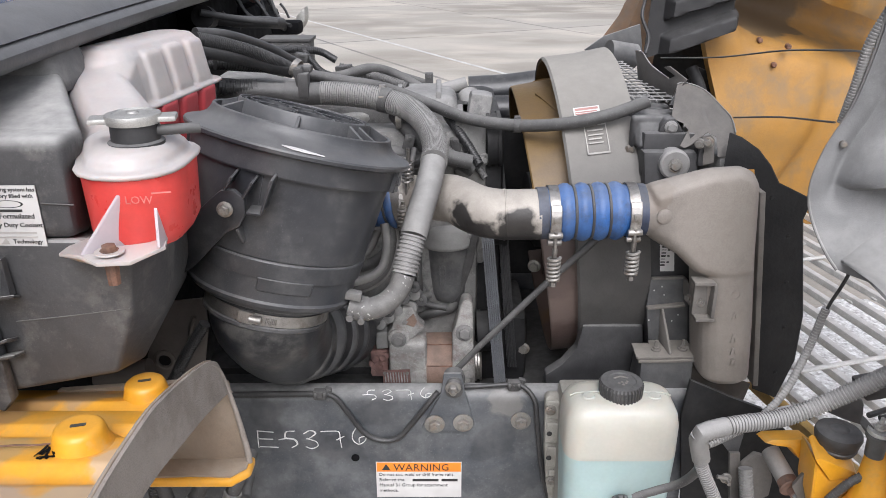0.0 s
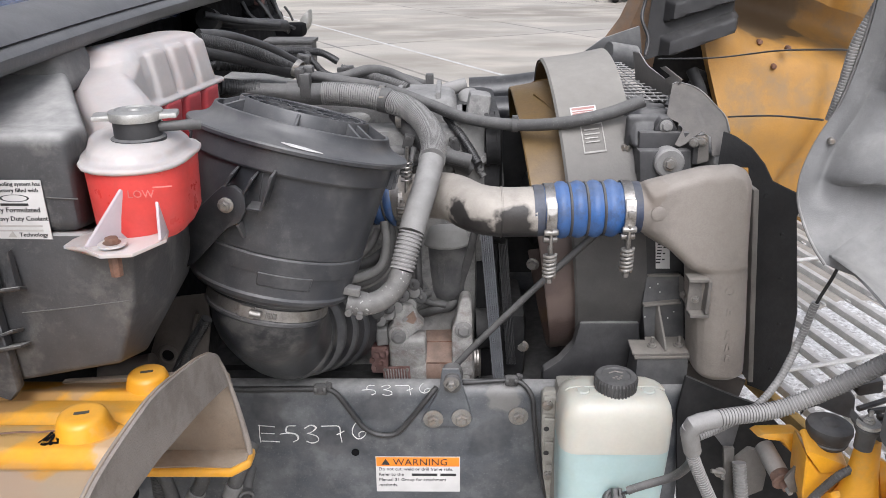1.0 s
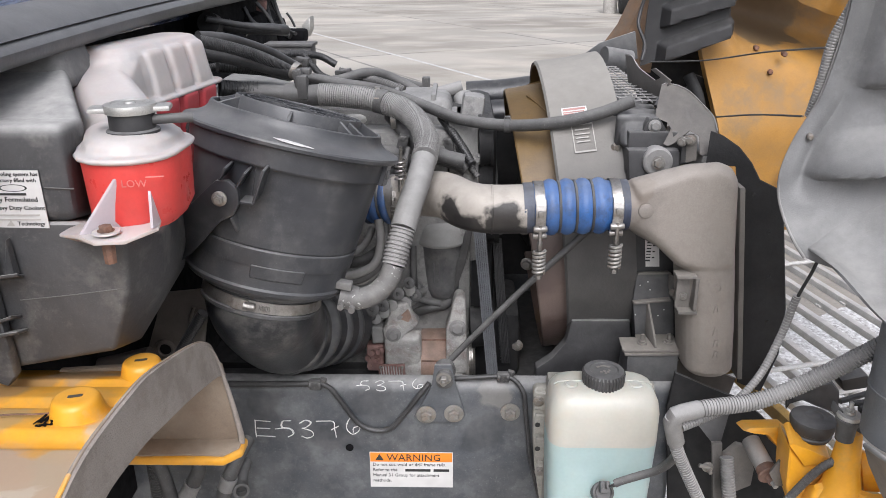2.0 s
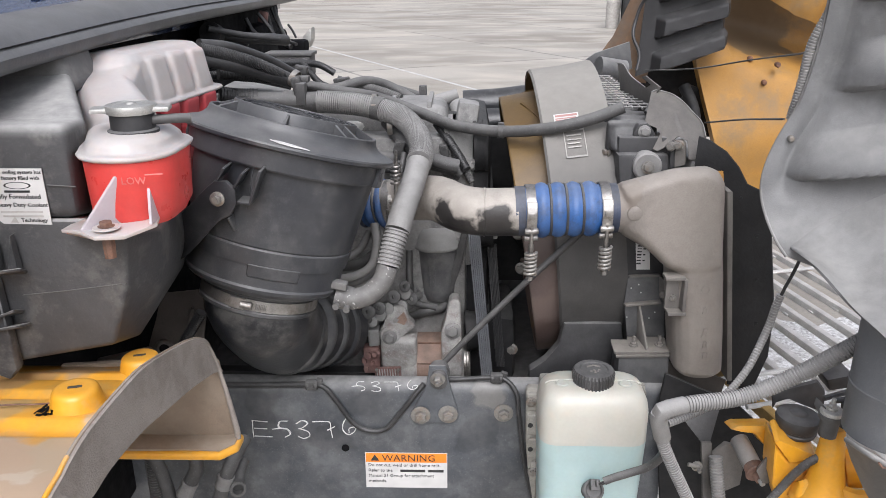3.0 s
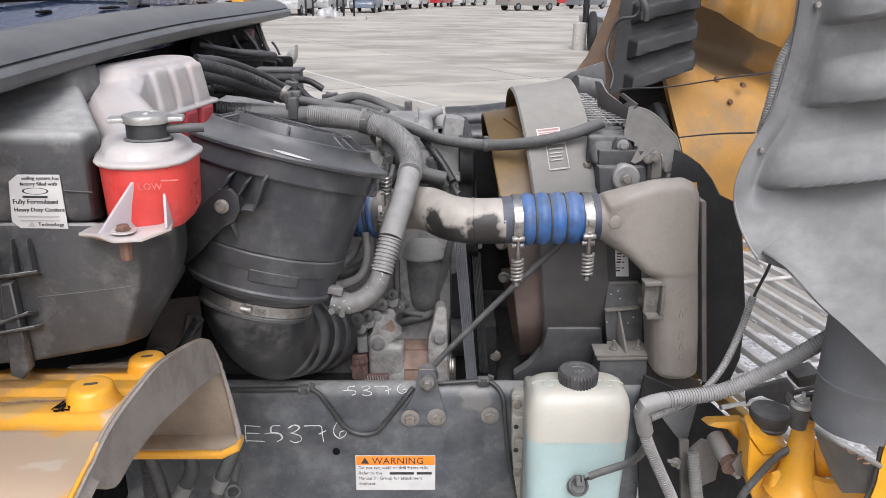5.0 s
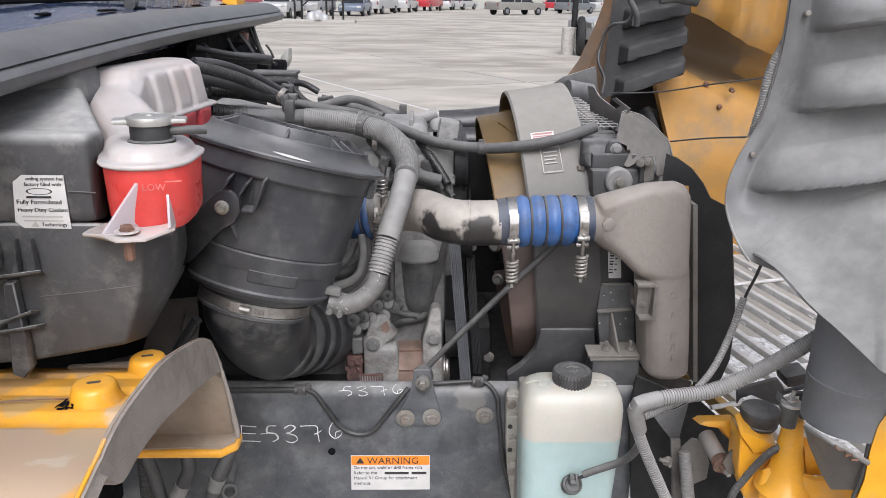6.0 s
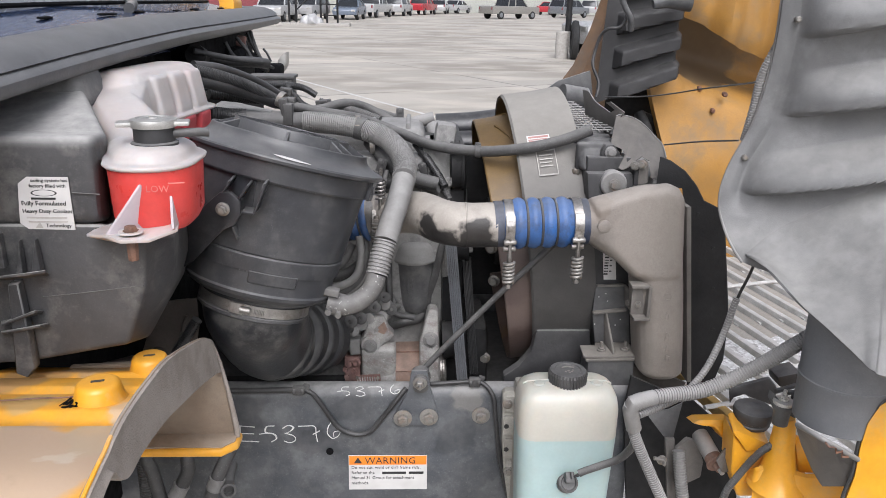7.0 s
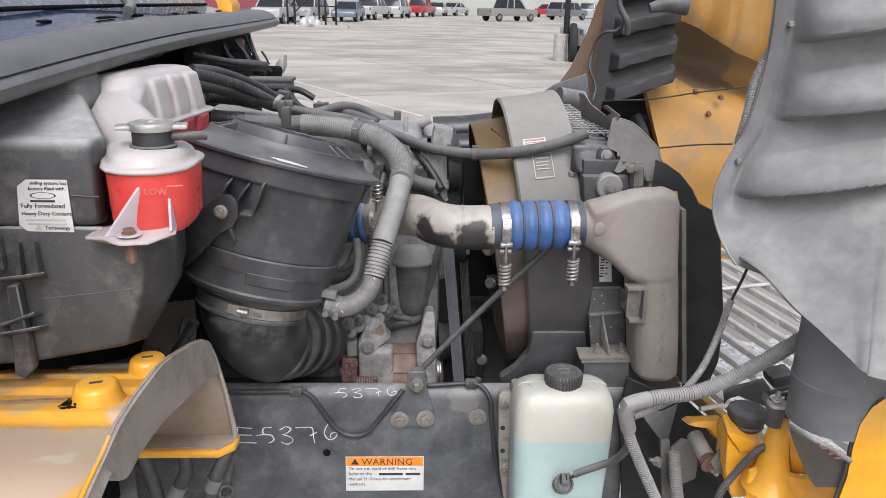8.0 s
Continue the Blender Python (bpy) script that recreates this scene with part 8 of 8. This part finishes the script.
simple_hose("lamp_wire", [(0.567, 1.019, 1.130), (0.570, 1.015, 1.150), (0.576, 1.004, 1.185), (0.580, 0.998, 1.212)], 0.0026, CABLE, "thin black wire leaving conduit", "wire")
simple_hose("drop_conduit", [(0.369, 0.925, 0.984), (0.377, 0.935, 0.949), (0.399, 0.950, 0.889), (0.475, 0.970, 0.732)], 0.0102, HOSE_PALE, "grey corrugated conduit dropping past bottle", "conduit", 0.0052)
simple_hose("conduit_elbow", [(0.410, 0.930, 0.994), (0.380, 0.925, 0.989), (0.370, 0.925, 0.980), (0.376, 0.933, 0.956), (0.385, 0.942, 0.928)], 0.0135, HOSE_PALE, "smooth grey conduit elbow fitting", "fitting")
simple_hose("post_conduit", [(0.549, 1.140, 0.755), (0.553, 1.120, 0.701), (0.565, 1.100, 0.620)], 0.0125, HOSE_PALE, "vertical grey corrugated conduit", "conduit", 0.0055)
simple_hose("marker_conduit", [(0.640, 0.955, 0.885), (0.623, 0.955, 0.872), (0.607, 0.960, 0.845), (0.592, 0.965, 0.813), (0.577, 0.965, 0.786), (0.569, 0.965, 0.749)], 0.0068, HOSE, "thin black corrugated marker lamp conduit", "conduit", 0.005)
simple_hose("liner_loom", [(0.685, 2.450, 1.682), (0.691, 2.440, 1.632), (0.708, 2.430, 1.583), (0.690, 2.430, 1.547), (0.652, 2.440, 1.540), (0.632, 2.460, 1.513), (0.617, 2.460, 1.459), (0.610, 2.440, 1.418), (0.630, 2.420, 1.363), (0.620, 2.400, 1.317)], 0.0055, CABLE, "black lamp wiring loom clipped to hood liner", "wiring")
simple_hose("hood_cable", [(0.515, 1.850, 1.383), (0.598, 1.700, 1.406), (0.650, 1.500, 1.447), (0.610, 1.200, 1.488), (0.568, 1.060, 1.505)], 0.0017, HOSE, "thin grey hood release cable", "cable")
simple_hose("hood_cable", [(0.555, 1.450, 1.329), (0.576, 1.300, 1.363), (0.558, 1.080, 1.404)], 0.0016, HOSE, "thin grey hood release cable", "cable")

# ---- distance: parked vehicles, gate, pole, buildings ----
CAR_SHAPES = {  # side outline of body and of cabin, x along the car, z up
    "pickup": (5.6, 1.95, [(0, 0.45), (0, 0.95), (0.15, 1.05), (1.75, 1.08), (1.8, 1.12), (5.5, 1.12), (5.6, 1.0), (5.6, 0.45)], [(1.45, 1.05), (2.05, 1.82), (2.3, 1.86), (3.5, 1.86), (3.75, 1.1)]),
    "suv": (4.8, 1.9, [(0, 0.4), (0, 0.85), (0.2, 1.0), (1.3, 1.05), (4.7, 1.1), (4.8, 0.95), (4.8, 0.4)], [(1.1, 1.04), (1.75, 1.66), (2.1, 1.72), (4.4, 1.7), (4.7, 1.1)]),
    "sedan": (4.6, 1.8, [(0, 0.35), (0, 0.7), (0.2, 0.85), (1.3, 0.95), (3.9, 1.0), (4.5, 0.98), (4.6, 0.8), (4.6, 0.35)], [(1.1, 0.93), (1.8, 1.4), (2.2, 1.46), (3.1, 1.45), (3.9, 1.0)]),
}


def parked_car(shape, paint, x, y, turn, label):
    ln, wd, body, cabin = CAR_SHAPES[shape]
    m = pose(x, y, 0, 0, 0, turn) @ Matrix.Translation((-ln / 2, 0, 0))
    t = thing("parked_" + shape, (x, y, 0), label, "pickup truck" if shape == "pickup" else "car", group="parked vehicles")

    def put(name, bm, material, parent, label=""):
        bmesh.ops.transform(bm, matrix=m, verts=bm.verts)
        return part(name, bm, material, parent, label)

    bm = B()
    plate(bm, [(a, -wd / 2, c) for a, c in body], (0, wd, 0), 0.08, 2)
    shell = put("body", bm, CARS[paint], t)
    bm = B()
    loft(bm, [(a, -wd / 2 + 0.04, c) for a, c in cabin[:1] + cabin[-1:]] + [(a, -wd / 2 + 0.2, c) for a, c in cabin[1:-1][::-1]], [(a, wd / 2 - 0.04, c) for a, c in cabin[:1] + cabin[-1:]] + [(a, wd / 2 - 0.2, c) for a, c in cabin[1:-1][::-1]], bevel=0.03)
    put("window_glass", bm, CAR_GLASS, t, "dark car windows")
    bm = B()
    top = [p for p in cabin[1:-1]]
    plate(bm, [(top[0][0], -wd / 2 + 0.18, top[0][1]), (top[-1][0], -wd / 2 + 0.18, top[-1][1]), (top[-1][0], wd / 2 - 0.18, top[-1][1]), (top[0][0], wd / 2 - 0.18, top[0][1])], (0, 0, 0.06), 0.02)
    for a, c in ((cabin[0], cabin[1]), (cabin[-2], cabin[-1]), ((ln * 0.52, 1.05), (ln * 0.5, cabin[2][1]))):
        for s in (-1, 1):
            tube(bm, [(a[0], s * (wd / 2 - 0.05), a[1]), (c[0], s * (wd / 2 - 0.19), c[1])] if a[1] < c[1] else [(a[0], s * (wd / 2 - 0.19), a[1]), (c[0], s * (wd / 2 - 0.05), c[1])], 0.05, 6, sharp=True)
    put("roof", bm, CARS[paint], t)
    for a in (0.85, ln - 1.0):
        for s in (-1, 1):
            bm = B()
            lathe(bm, [(-0.11, 0), (-0.11, 0.3), (-0.08, 0.35), (0.08, 0.35), (0.11, 0.3), (0.11, 0)], (a, s * (wd / 2 - 0.09), 0.35), (0, 1, 0), 20)
            w_ = put("wheel", bm, TYRE, t)
            bm = B()
            lathe(bm, [(0.0, 0), (0.0, 0.2), (0.02, 0.16), (0.02, 0)], (a, s * (wd / 2 + 0.025), 0.35), (0, 1, 0), 14)
            put("rim", bm, CARS["grey"], w_)
    for s in (-1, 1):
        bm = B()
        block(bm, (0.02, s * (wd / 2 - 0.25), body[2][1] - 0.18), (0.08, 0.3, 0.14), 0.02)
        put("headlamp", bm, ALU, t)
        bm = B()
        block(bm, (ln - 0.02, s * (wd / 2 - 0.14), 0.9), (0.06, 0.16, 0.25), 0.02)
        put("tail_lamp", bm, BUILDING_RED, t)
    return t


for shape, paint, p, turn, label in (
        ("suv", "white", (-9.149, 53.822, 0.000), 84, "white parked SUV in far row"),
        ("suv", "silver", (-7.707, 59.306, 0.000), 80, "silver parked SUV behind gate"),
        ("sedan", "blue", (-4.881, 61.467, 0.000), 84, "grey-blue parked sedan in far row"),
        ("pickup", "white", (-3.537, 69.068, 0.000), 255, "white parked pickup in far row"),
        ("suv", "white", (-1.493, 76.552, 0.000), 258, "white parked SUV in far row"),
        ("pickup", "red", (0.792, 84.118, 0.000), 253, "dark red parked pickup in far row"),
        ("sedan", "white", (2.911, 90.944, 0.000), 262, "white parked sedan in far row"),
        ("sedan", "white", (5.051, 94.915, 0.000), 240, "white parked sedan in far row"),
        ("pickup", "pewter", (8.585, 71.763, -0.000), 215, "pewter grey pickup parked across far lane"),
        ("sedan", "white", (16.318, 106.895, 0.000), 250, "white parked sedan in far row"),
        ("sedan", "red", (16.579, 96.339, 0.000), 235, "bright red parked car in far row"),
        ("suv", "grey", (15.932, 81.874, -0.000), 225, "dark grey parked SUV in far row"),
        ("suv", "silver", (20.925, 94.112, 0.000), 250, "silver parked SUV in far row")):
    parked_car(shape, paint, p[0], p[1], turn, label)
near_truck = V((5.879, 22.599, 0.000))
parked_car("pickup", "white", near_truck.x + 1.6, near_truck.y + 1.2, 12, "white pickup parked beside light pole")

gate = thing("steel_gate_tower", (-5.657, 45.872, 0.000), "tall black steel lattice gate posts on kerb", "gate")
gq = V((-5.657, 45.872, 0.000))
for dx in (-1.45, -1.05, 0.35, 0.7, 1.3):
    bm = B()
    block(bm, (gq.x + dx, gq.y, 2.6), (0.11, 0.11, 5.2), 0.01)
    part("post", bm, ENGINE_DARK, gate)
for z in (0.6, 1.2, 1.8, 2.4):
    bm = B()
    block(bm, (gq.x + 0.8, gq.y, z), (1.0, 0.05, 0.06), 0.01)
    part("rail", bm, ENGINE_DARK, gate)
bm = B()
tube(bm, [(gq.x - 1.0, gq.y, 0.9), (gq.x + 0.4, gq.y, 2.2)], 0.04, 8, 0.5)
part("brace", bm, ENGINE_DARK, gate)
bm = B()
block(bm, (gq.x - 0.1, gq.y, 0.09), (4.2, 1.2, 0.18), 0.03)
solid("kerb_island", bm, CONCRETE, "pale concrete kerb island under gate", "kerb", kind="structure")
for dx, r in ((-0.5, 0.32), (-0.1, 0.4), (0.25, 0.25)):
    bm = B()
    bmesh.ops.create_icosphere(bm, subdivisions=3, radius=r)
    for v in bm.verts:
        v.co *= 1 + 0.25 * noise.noise(v.co * 4 + Vector((dx * 9, 0, 0)))
        v.co.z = max(-0.05, v.co.z * 1.3)
    bmesh.ops.transform(bm, matrix=Matrix.Translation((gq.x + dx, gq.y - 0.3, 0.2)), verts=bm.verts)
    solid("white_sack", bm, CARS["white"], "crumpled white sack standing on kerb", "sack", group="white sacks")

pole = thing("light_pole", (4.395, 23.131, 0.000), "dark steel light pole on concrete base", "pole")
pq = V((4.395, 23.131, 0.000))
bm = B()
lathe(bm, [(0, 0.2), (0.75, 0.2), (0.78, 0.17), (0.78, 0)], pq, (0, 0, 1), 24)
part("concrete_base", bm, CONCRETE, pole, "round concrete base")
bm = B()
lathe(bm, [(0.78, 0.09), (7.5, 0.06), (7.5, 0)], pq + Vector((0.15, 0, 0)), (0, 0, 1), 16)
part("shaft", bm, ENGINE_DARK, pole)
bm = B()
lathe(bm, [(-0.11, 0.30), (-0.11, 0.42), (-0.08, 0.53), (-0.03, 0.55), (0.03, 0.55), (0.08, 0.53), (0.11, 0.42), (0.11, 0.30), (0.06, 0.28), (-0.06, 0.28)], pq + Vector((0.30, -0.3, 0.55)), (1, -0.12, 0), 40, closed=True)
solid("spare_tyre", bm, TYRE, "black tyre standing beside pole base", "tyre")

bm = B()
block(bm, (-35, 96, 3.5), (60, 8, 7.0), 0.1)
solid("far_building", bm, BUILDING_PALE, "long pale low building beyond parked cars", "building")
bm = B()
block(bm, (-18.5, 88, 3.0), (8, 6, 6.0), 0.1)
solid("red_building", bm, BUILDING_RED, "dark red low building beyond parked cars", "building")
bm = B()
block(bm, (45, 100, 1.6), (110, 0.3, 3.2), 0.05)
solid("far_fence_wall", bm, BUILDING_PALE, "long pale boundary wall beyond parked cars", "wall")

# pale gravel under the tilted hood
GRAVEL = mat("pale_gravel", (0.8, 0.785, 0.76), 0.9, vary=0.35, scale=60, bump=1.0, fine=110, speckle=0.0, stain=(0.25, 0.24, 0.225), stain_amount=0.75, stain_scale=45)
bm = B()
rng = random.Random(11)
plate(bm, [(1.55 + math.cos(2 * math.pi * k / 48) * 0.95 * rng.uniform(0.9, 1.1), 2.1 + math.sin(2 * math.pi * k / 48) * 1.35 * rng.uniform(0.9, 1.1), 0.004) for k in range(48)], (0, 0, 0.004), 0)
solid("gravel_patch", bm, GRAVEL, "pale loose gravel on ground under hood", "gravel", kind="stuff")

# ---- small details round the engine ----
# bracket and loom between housing and air cleaner
sb = thing("frame_bracket", (-0.531, 1.270, 0.80), "brown-grey stamped steel bracket with hole behind fender", "bracket")
bm = B()
plate(bm, [(-0.521, 1.270, 1.025), (-0.512, 1.270, 1.026), (-0.438, 1.270, 1.034), (-0.438, 1.270, 0.970), (-0.452, 1.270, 0.901), (-0.489, 1.270, 0.846), (-0.578, 1.270, 0.837), (-0.560, 1.270, 0.913), (-0.538, 1.270, 0.970)], (0, 0.006, 0), 0.002)
sheet = part("sheet", bm, SOOTY_SHEET, sb)
bm = B()
tube(bm, [(-0.460, 1.266, 0.997), (-0.469, 1.266, 0.976), (-0.473, 1.266, 0.952), (-0.476, 1.266, 0.940)], 0.013, 14, 0.01, ends=(0.3, 0.3))
part("pressed_bead", bm, SOOTY_SHEET, sheet, "pressed stiffening bead")
hc = V((-0.527, 1.269, 0.905))
bm = B()
lathe(bm, [(0, 0.0), (0, 0.0115), (0.002, 0.0115), (0.002, 0)], hc, (0, -1, 0), 20)
part("hole", bm, VOID, sheet)
bm = B()
lathe(bm, [(0, 0.0115), (0.004, 0.012), (0.005, 0.015), (0.003, 0.020), (0, 0.021)], hc, (0, -1, 0), 24, closed=True)
part("hole_rim", bm, SOOTY_SHEET, sheet)
simple_hose("corrugated_drain", [(-0.426, 1.220, 1.008), (-0.439, 1.220, 0.988), (-0.469, 1.220, 0.942), (-0.496, 1.220, 0.894), (-0.510, 1.220, 0.869)], 0.0105, RUBBER_DARK, "black corrugated drain tube", "tube", 0.0045)
simple_hose("frame_pipe", [(-0.642, 1.230, 0.883), (-0.605, 1.230, 0.892), (-0.568, 1.230, 0.902), (-0.541, 1.230, 0.909)], 0.020, SOOTY_SHEET, "dark dusty pipe end behind fender", "pipe")


def band(p, ax, r, w, material=None):
    """A hose clamp with its screw housing, facing the viewer's side."""
    t = thing("hose_clamp", tuple(p), "dusty steel worm-drive hose clamp", "clamp", group="hose clamps")
    bm = B()
    lathe(bm, [(-w / 2, r), (-w / 2, r + 0.0018), (w / 2, r + 0.0018), (w / 2, r)], p, ax, 24, closed=True)
    part("band", bm, material or ZINC, t)
    bm = B()
    block(bm, V(p) + Vector((0, -r - 0.003, 0.004)), (w * 1.1, 0.008, 0.013), 0.002)
    part("screw_housing", bm, material or ZINC, t)


for p, ax, r in (((-0.129, 1.635, 1.330), (1, 0, 0), 0.027), ((-0.315, 1.670, 1.388), (1, -0.3, -0.5), 0.018), ((-0.184, 1.870, 1.343), (0.8, 0, -0.5), 0.0135), ((-0.029, 1.850, 1.298), (1, 0, 0.1), 0.018), ((-0.094, 1.620, 1.290), (1, 0, 0), 0.02)):
    band(V(p), ax, r, 0.012)

# connectors and small looms over the engine
def connector(p, size, turn, label):
    t = thing("wiring_connector", tuple(p), label, "connector", group="wiring connectors")
    bm = B()
    block(bm, p, size, 0.003, (0, turn, 0))
    part("plug_body", bm, CAP, t)
    bm = B()
    block(bm, V(p) + Vector((0, -size[1] / 2, size[2] * 0.3)), (size[0] * 0.5, 0.006, size[2] * 0.3), 0.001, (0, turn, 0))
    part("latch", bm, HOSE, t)


for p, s_, a_ in (((-0.301, 1.630, 1.374), (0.02, 0.02, 0.045), -10), ((-0.321, 1.780, 1.394), (0.03, 0.02, 0.02), 10), ((-0.235, 1.850, 1.356), (0.04, 0.02, 0.02), -8), ((-0.034, 1.900, 1.323), (0.02, 0.02, 0.035), 0), ((-0.071, 1.560, 1.253), (0.022, 0.02, 0.03), 15), ((0.027, 1.620, 1.233), (0.02, 0.02, 0.03), -12)):
    connector(V(p), s_, a_, "small black wiring connector")
for pts, r, pit in (
        ([(-0.398, 1.800, 1.405), (-0.364, 1.820, 1.406), (-0.330, 1.840, 1.403), (-0.291, 1.860, 1.396), (-0.254, 1.860, 1.376)], 0.009, 0.005),
        ([(-0.330, 1.840, 1.404), (-0.305, 1.820, 1.379), (-0.280, 1.800, 1.359), (-0.243, 1.800, 1.345)], 0.008, 0.005),
        ([(-0.185, 1.880, 1.356), (-0.138, 1.900, 1.343), (-0.090, 1.920, 1.325), (-0.040, 1.920, 1.310)], 0.010, 0.0),
        ([(0.009, 1.660, 1.286), (0.035, 1.620, 1.260), (0.061, 1.600, 1.225), (0.078, 1.580, 1.199)], 0.010, 0.005),
        ([(-0.105, 1.660, 1.290), (-0.077, 1.620, 1.269), (-0.042, 1.580, 1.243), (0.009, 1.560, 1.223), (0.060, 1.560, 1.210)], 0.016, 0.0),
        ([(-0.468, 1.600, 1.362), (-0.432, 1.620, 1.355), (-0.392, 1.630, 1.353)], 0.018, 0.006),
        ([(-0.494, 1.620, 1.400), (-0.454, 1.660, 1.400), (-0.422, 1.700, 1.392), (-0.396, 1.740, 1.379)], 0.010, 0.005),
        ([(-0.058, 1.540, 1.245), (-0.064, 1.520, 1.217), (-0.070, 1.500, 1.188)], 0.006, 0.0)):
    simple_hose("small_loom", pts, r, CABLE if pit else HOSE, "thin dusty loom over engine", "wiring", pit, group="small looms")
# fuel lines beside the canister
for pts, r in (([(-0.118, 1.450, 1.113), (-0.113, 1.430, 1.072), (-0.125, 1.410, 1.030), (-0.166, 1.400, 1.010), (-0.211, 1.400, 1.005)], 0.009), ([(-0.106, 1.480, 1.109), (-0.097, 1.470, 1.058), (-0.115, 1.450, 1.011), (-0.151, 1.430, 0.984), (-0.205, 1.420, 0.982)], 0.009), ([(-0.136, 1.500, 1.078), (-0.154, 1.480, 1.044), (-0.190, 1.460, 1.027), (-0.225, 1.450, 1.025)], 0.008)):
    simple_hose("fuel_hose", pts, r, HOSE_PALE, "pale dusty fuel hose behind air cleaner", "hose", group="fuel hoses")
# fittings low beside the alternator
for p, r_ in (((-0.087, 1.530, 0.908), 0.010), ((-0.121, 1.520, 0.883), 0.010), ((-0.063, 1.550, 0.926), 0.009), ((-0.134, 1.500, 0.920), 0.009), ((-0.144, 1.500, 0.883), 0.011), ((-0.049, 1.560, 0.890), 0.010)):
    bm = B()
    lathe(bm, [(-0.05, 0), (-0.05, r_ * 0.9), (-0.004, r_), (0.0, r_ * 1.5), (0.004, r_ * 1.5), (0.006, r_), (0.006, r_ * 0.5), (-0.002, r_ * 0.45), (-0.002, 0)], p, (-0.2, -1, 0.35), 16)
    part("union", bm, HOSE, fit_, "ring-shaped fuel union")

# chafed wiring and a red reflector under the cowl end
for pts, r in (([(-0.58, 2.6, 1.5), (-0.567, 2.6, 1.462), (-0.548, 2.6, 1.424)], 0.005), ([(-0.527, 2.6, 1.447), (-0.513, 2.6, 1.428), (-0.502, 2.6, 1.402)], 0.004), ([(-0.563, 2.350, 1.495), (-0.535, 2.350, 1.461), (-0.505, 2.350, 1.415), (-0.470, 2.350, 1.398)], 0.006), ([(-0.588, 2.300, 1.483), (-0.565, 2.300, 1.442), (-0.513, 2.300, 1.412)], 0.007), ([(-0.625, 2.200, 1.468), (-0.594, 2.200, 1.439), (-0.558, 2.200, 1.416)], 0.008)):
    simple_hose("cowl_wire", pts, r, CABLE, "loose black wire under cowl end", "wiring", group="cowl wires")
bm = B()
block(bm, (-0.559, 2.400, 1.482), (0.03, 0.02, 0.035), 0.006, (0, 12, 0))
solid("red_connector", bm, TERMINAL, "small dull red connector under cowl", "connector")

# dry litter caught on the fender
bm = B()
tube(bm, [(-0.60, 0.735, 1.097), (-0.544, 0.742, 1.0955), (-0.508, 0.750, 1.094), (-0.482, 0.748, 1.0955), (-0.452, 0.752, 1.096)], 0.0012, 6)
solid("dry_stalk", bm, RUST, "thin dry brown stalk lying on fender ridge", "stalk")
bm = B()
rng = random.Random(4)
for k in range(14):
    q = V((-0.458, 0.735, 1.089)) + Vector((rng.uniform(-0.016, 0.016), rng.uniform(-0.008, 0.008), rng.uniform(0.0, 0.006)))
    block(bm, q, (rng.uniform(0.006, 0.016), 0.003, 0.0015), 0.0004, (rng.uniform(-30, 30), rng.uniform(-30, 30), rng.uniform(0, 180)), 1)
solid("leaf_litter", bm, VOID, "dark dry leaf litter caught on fender ridge", "litter", kind="stuff")
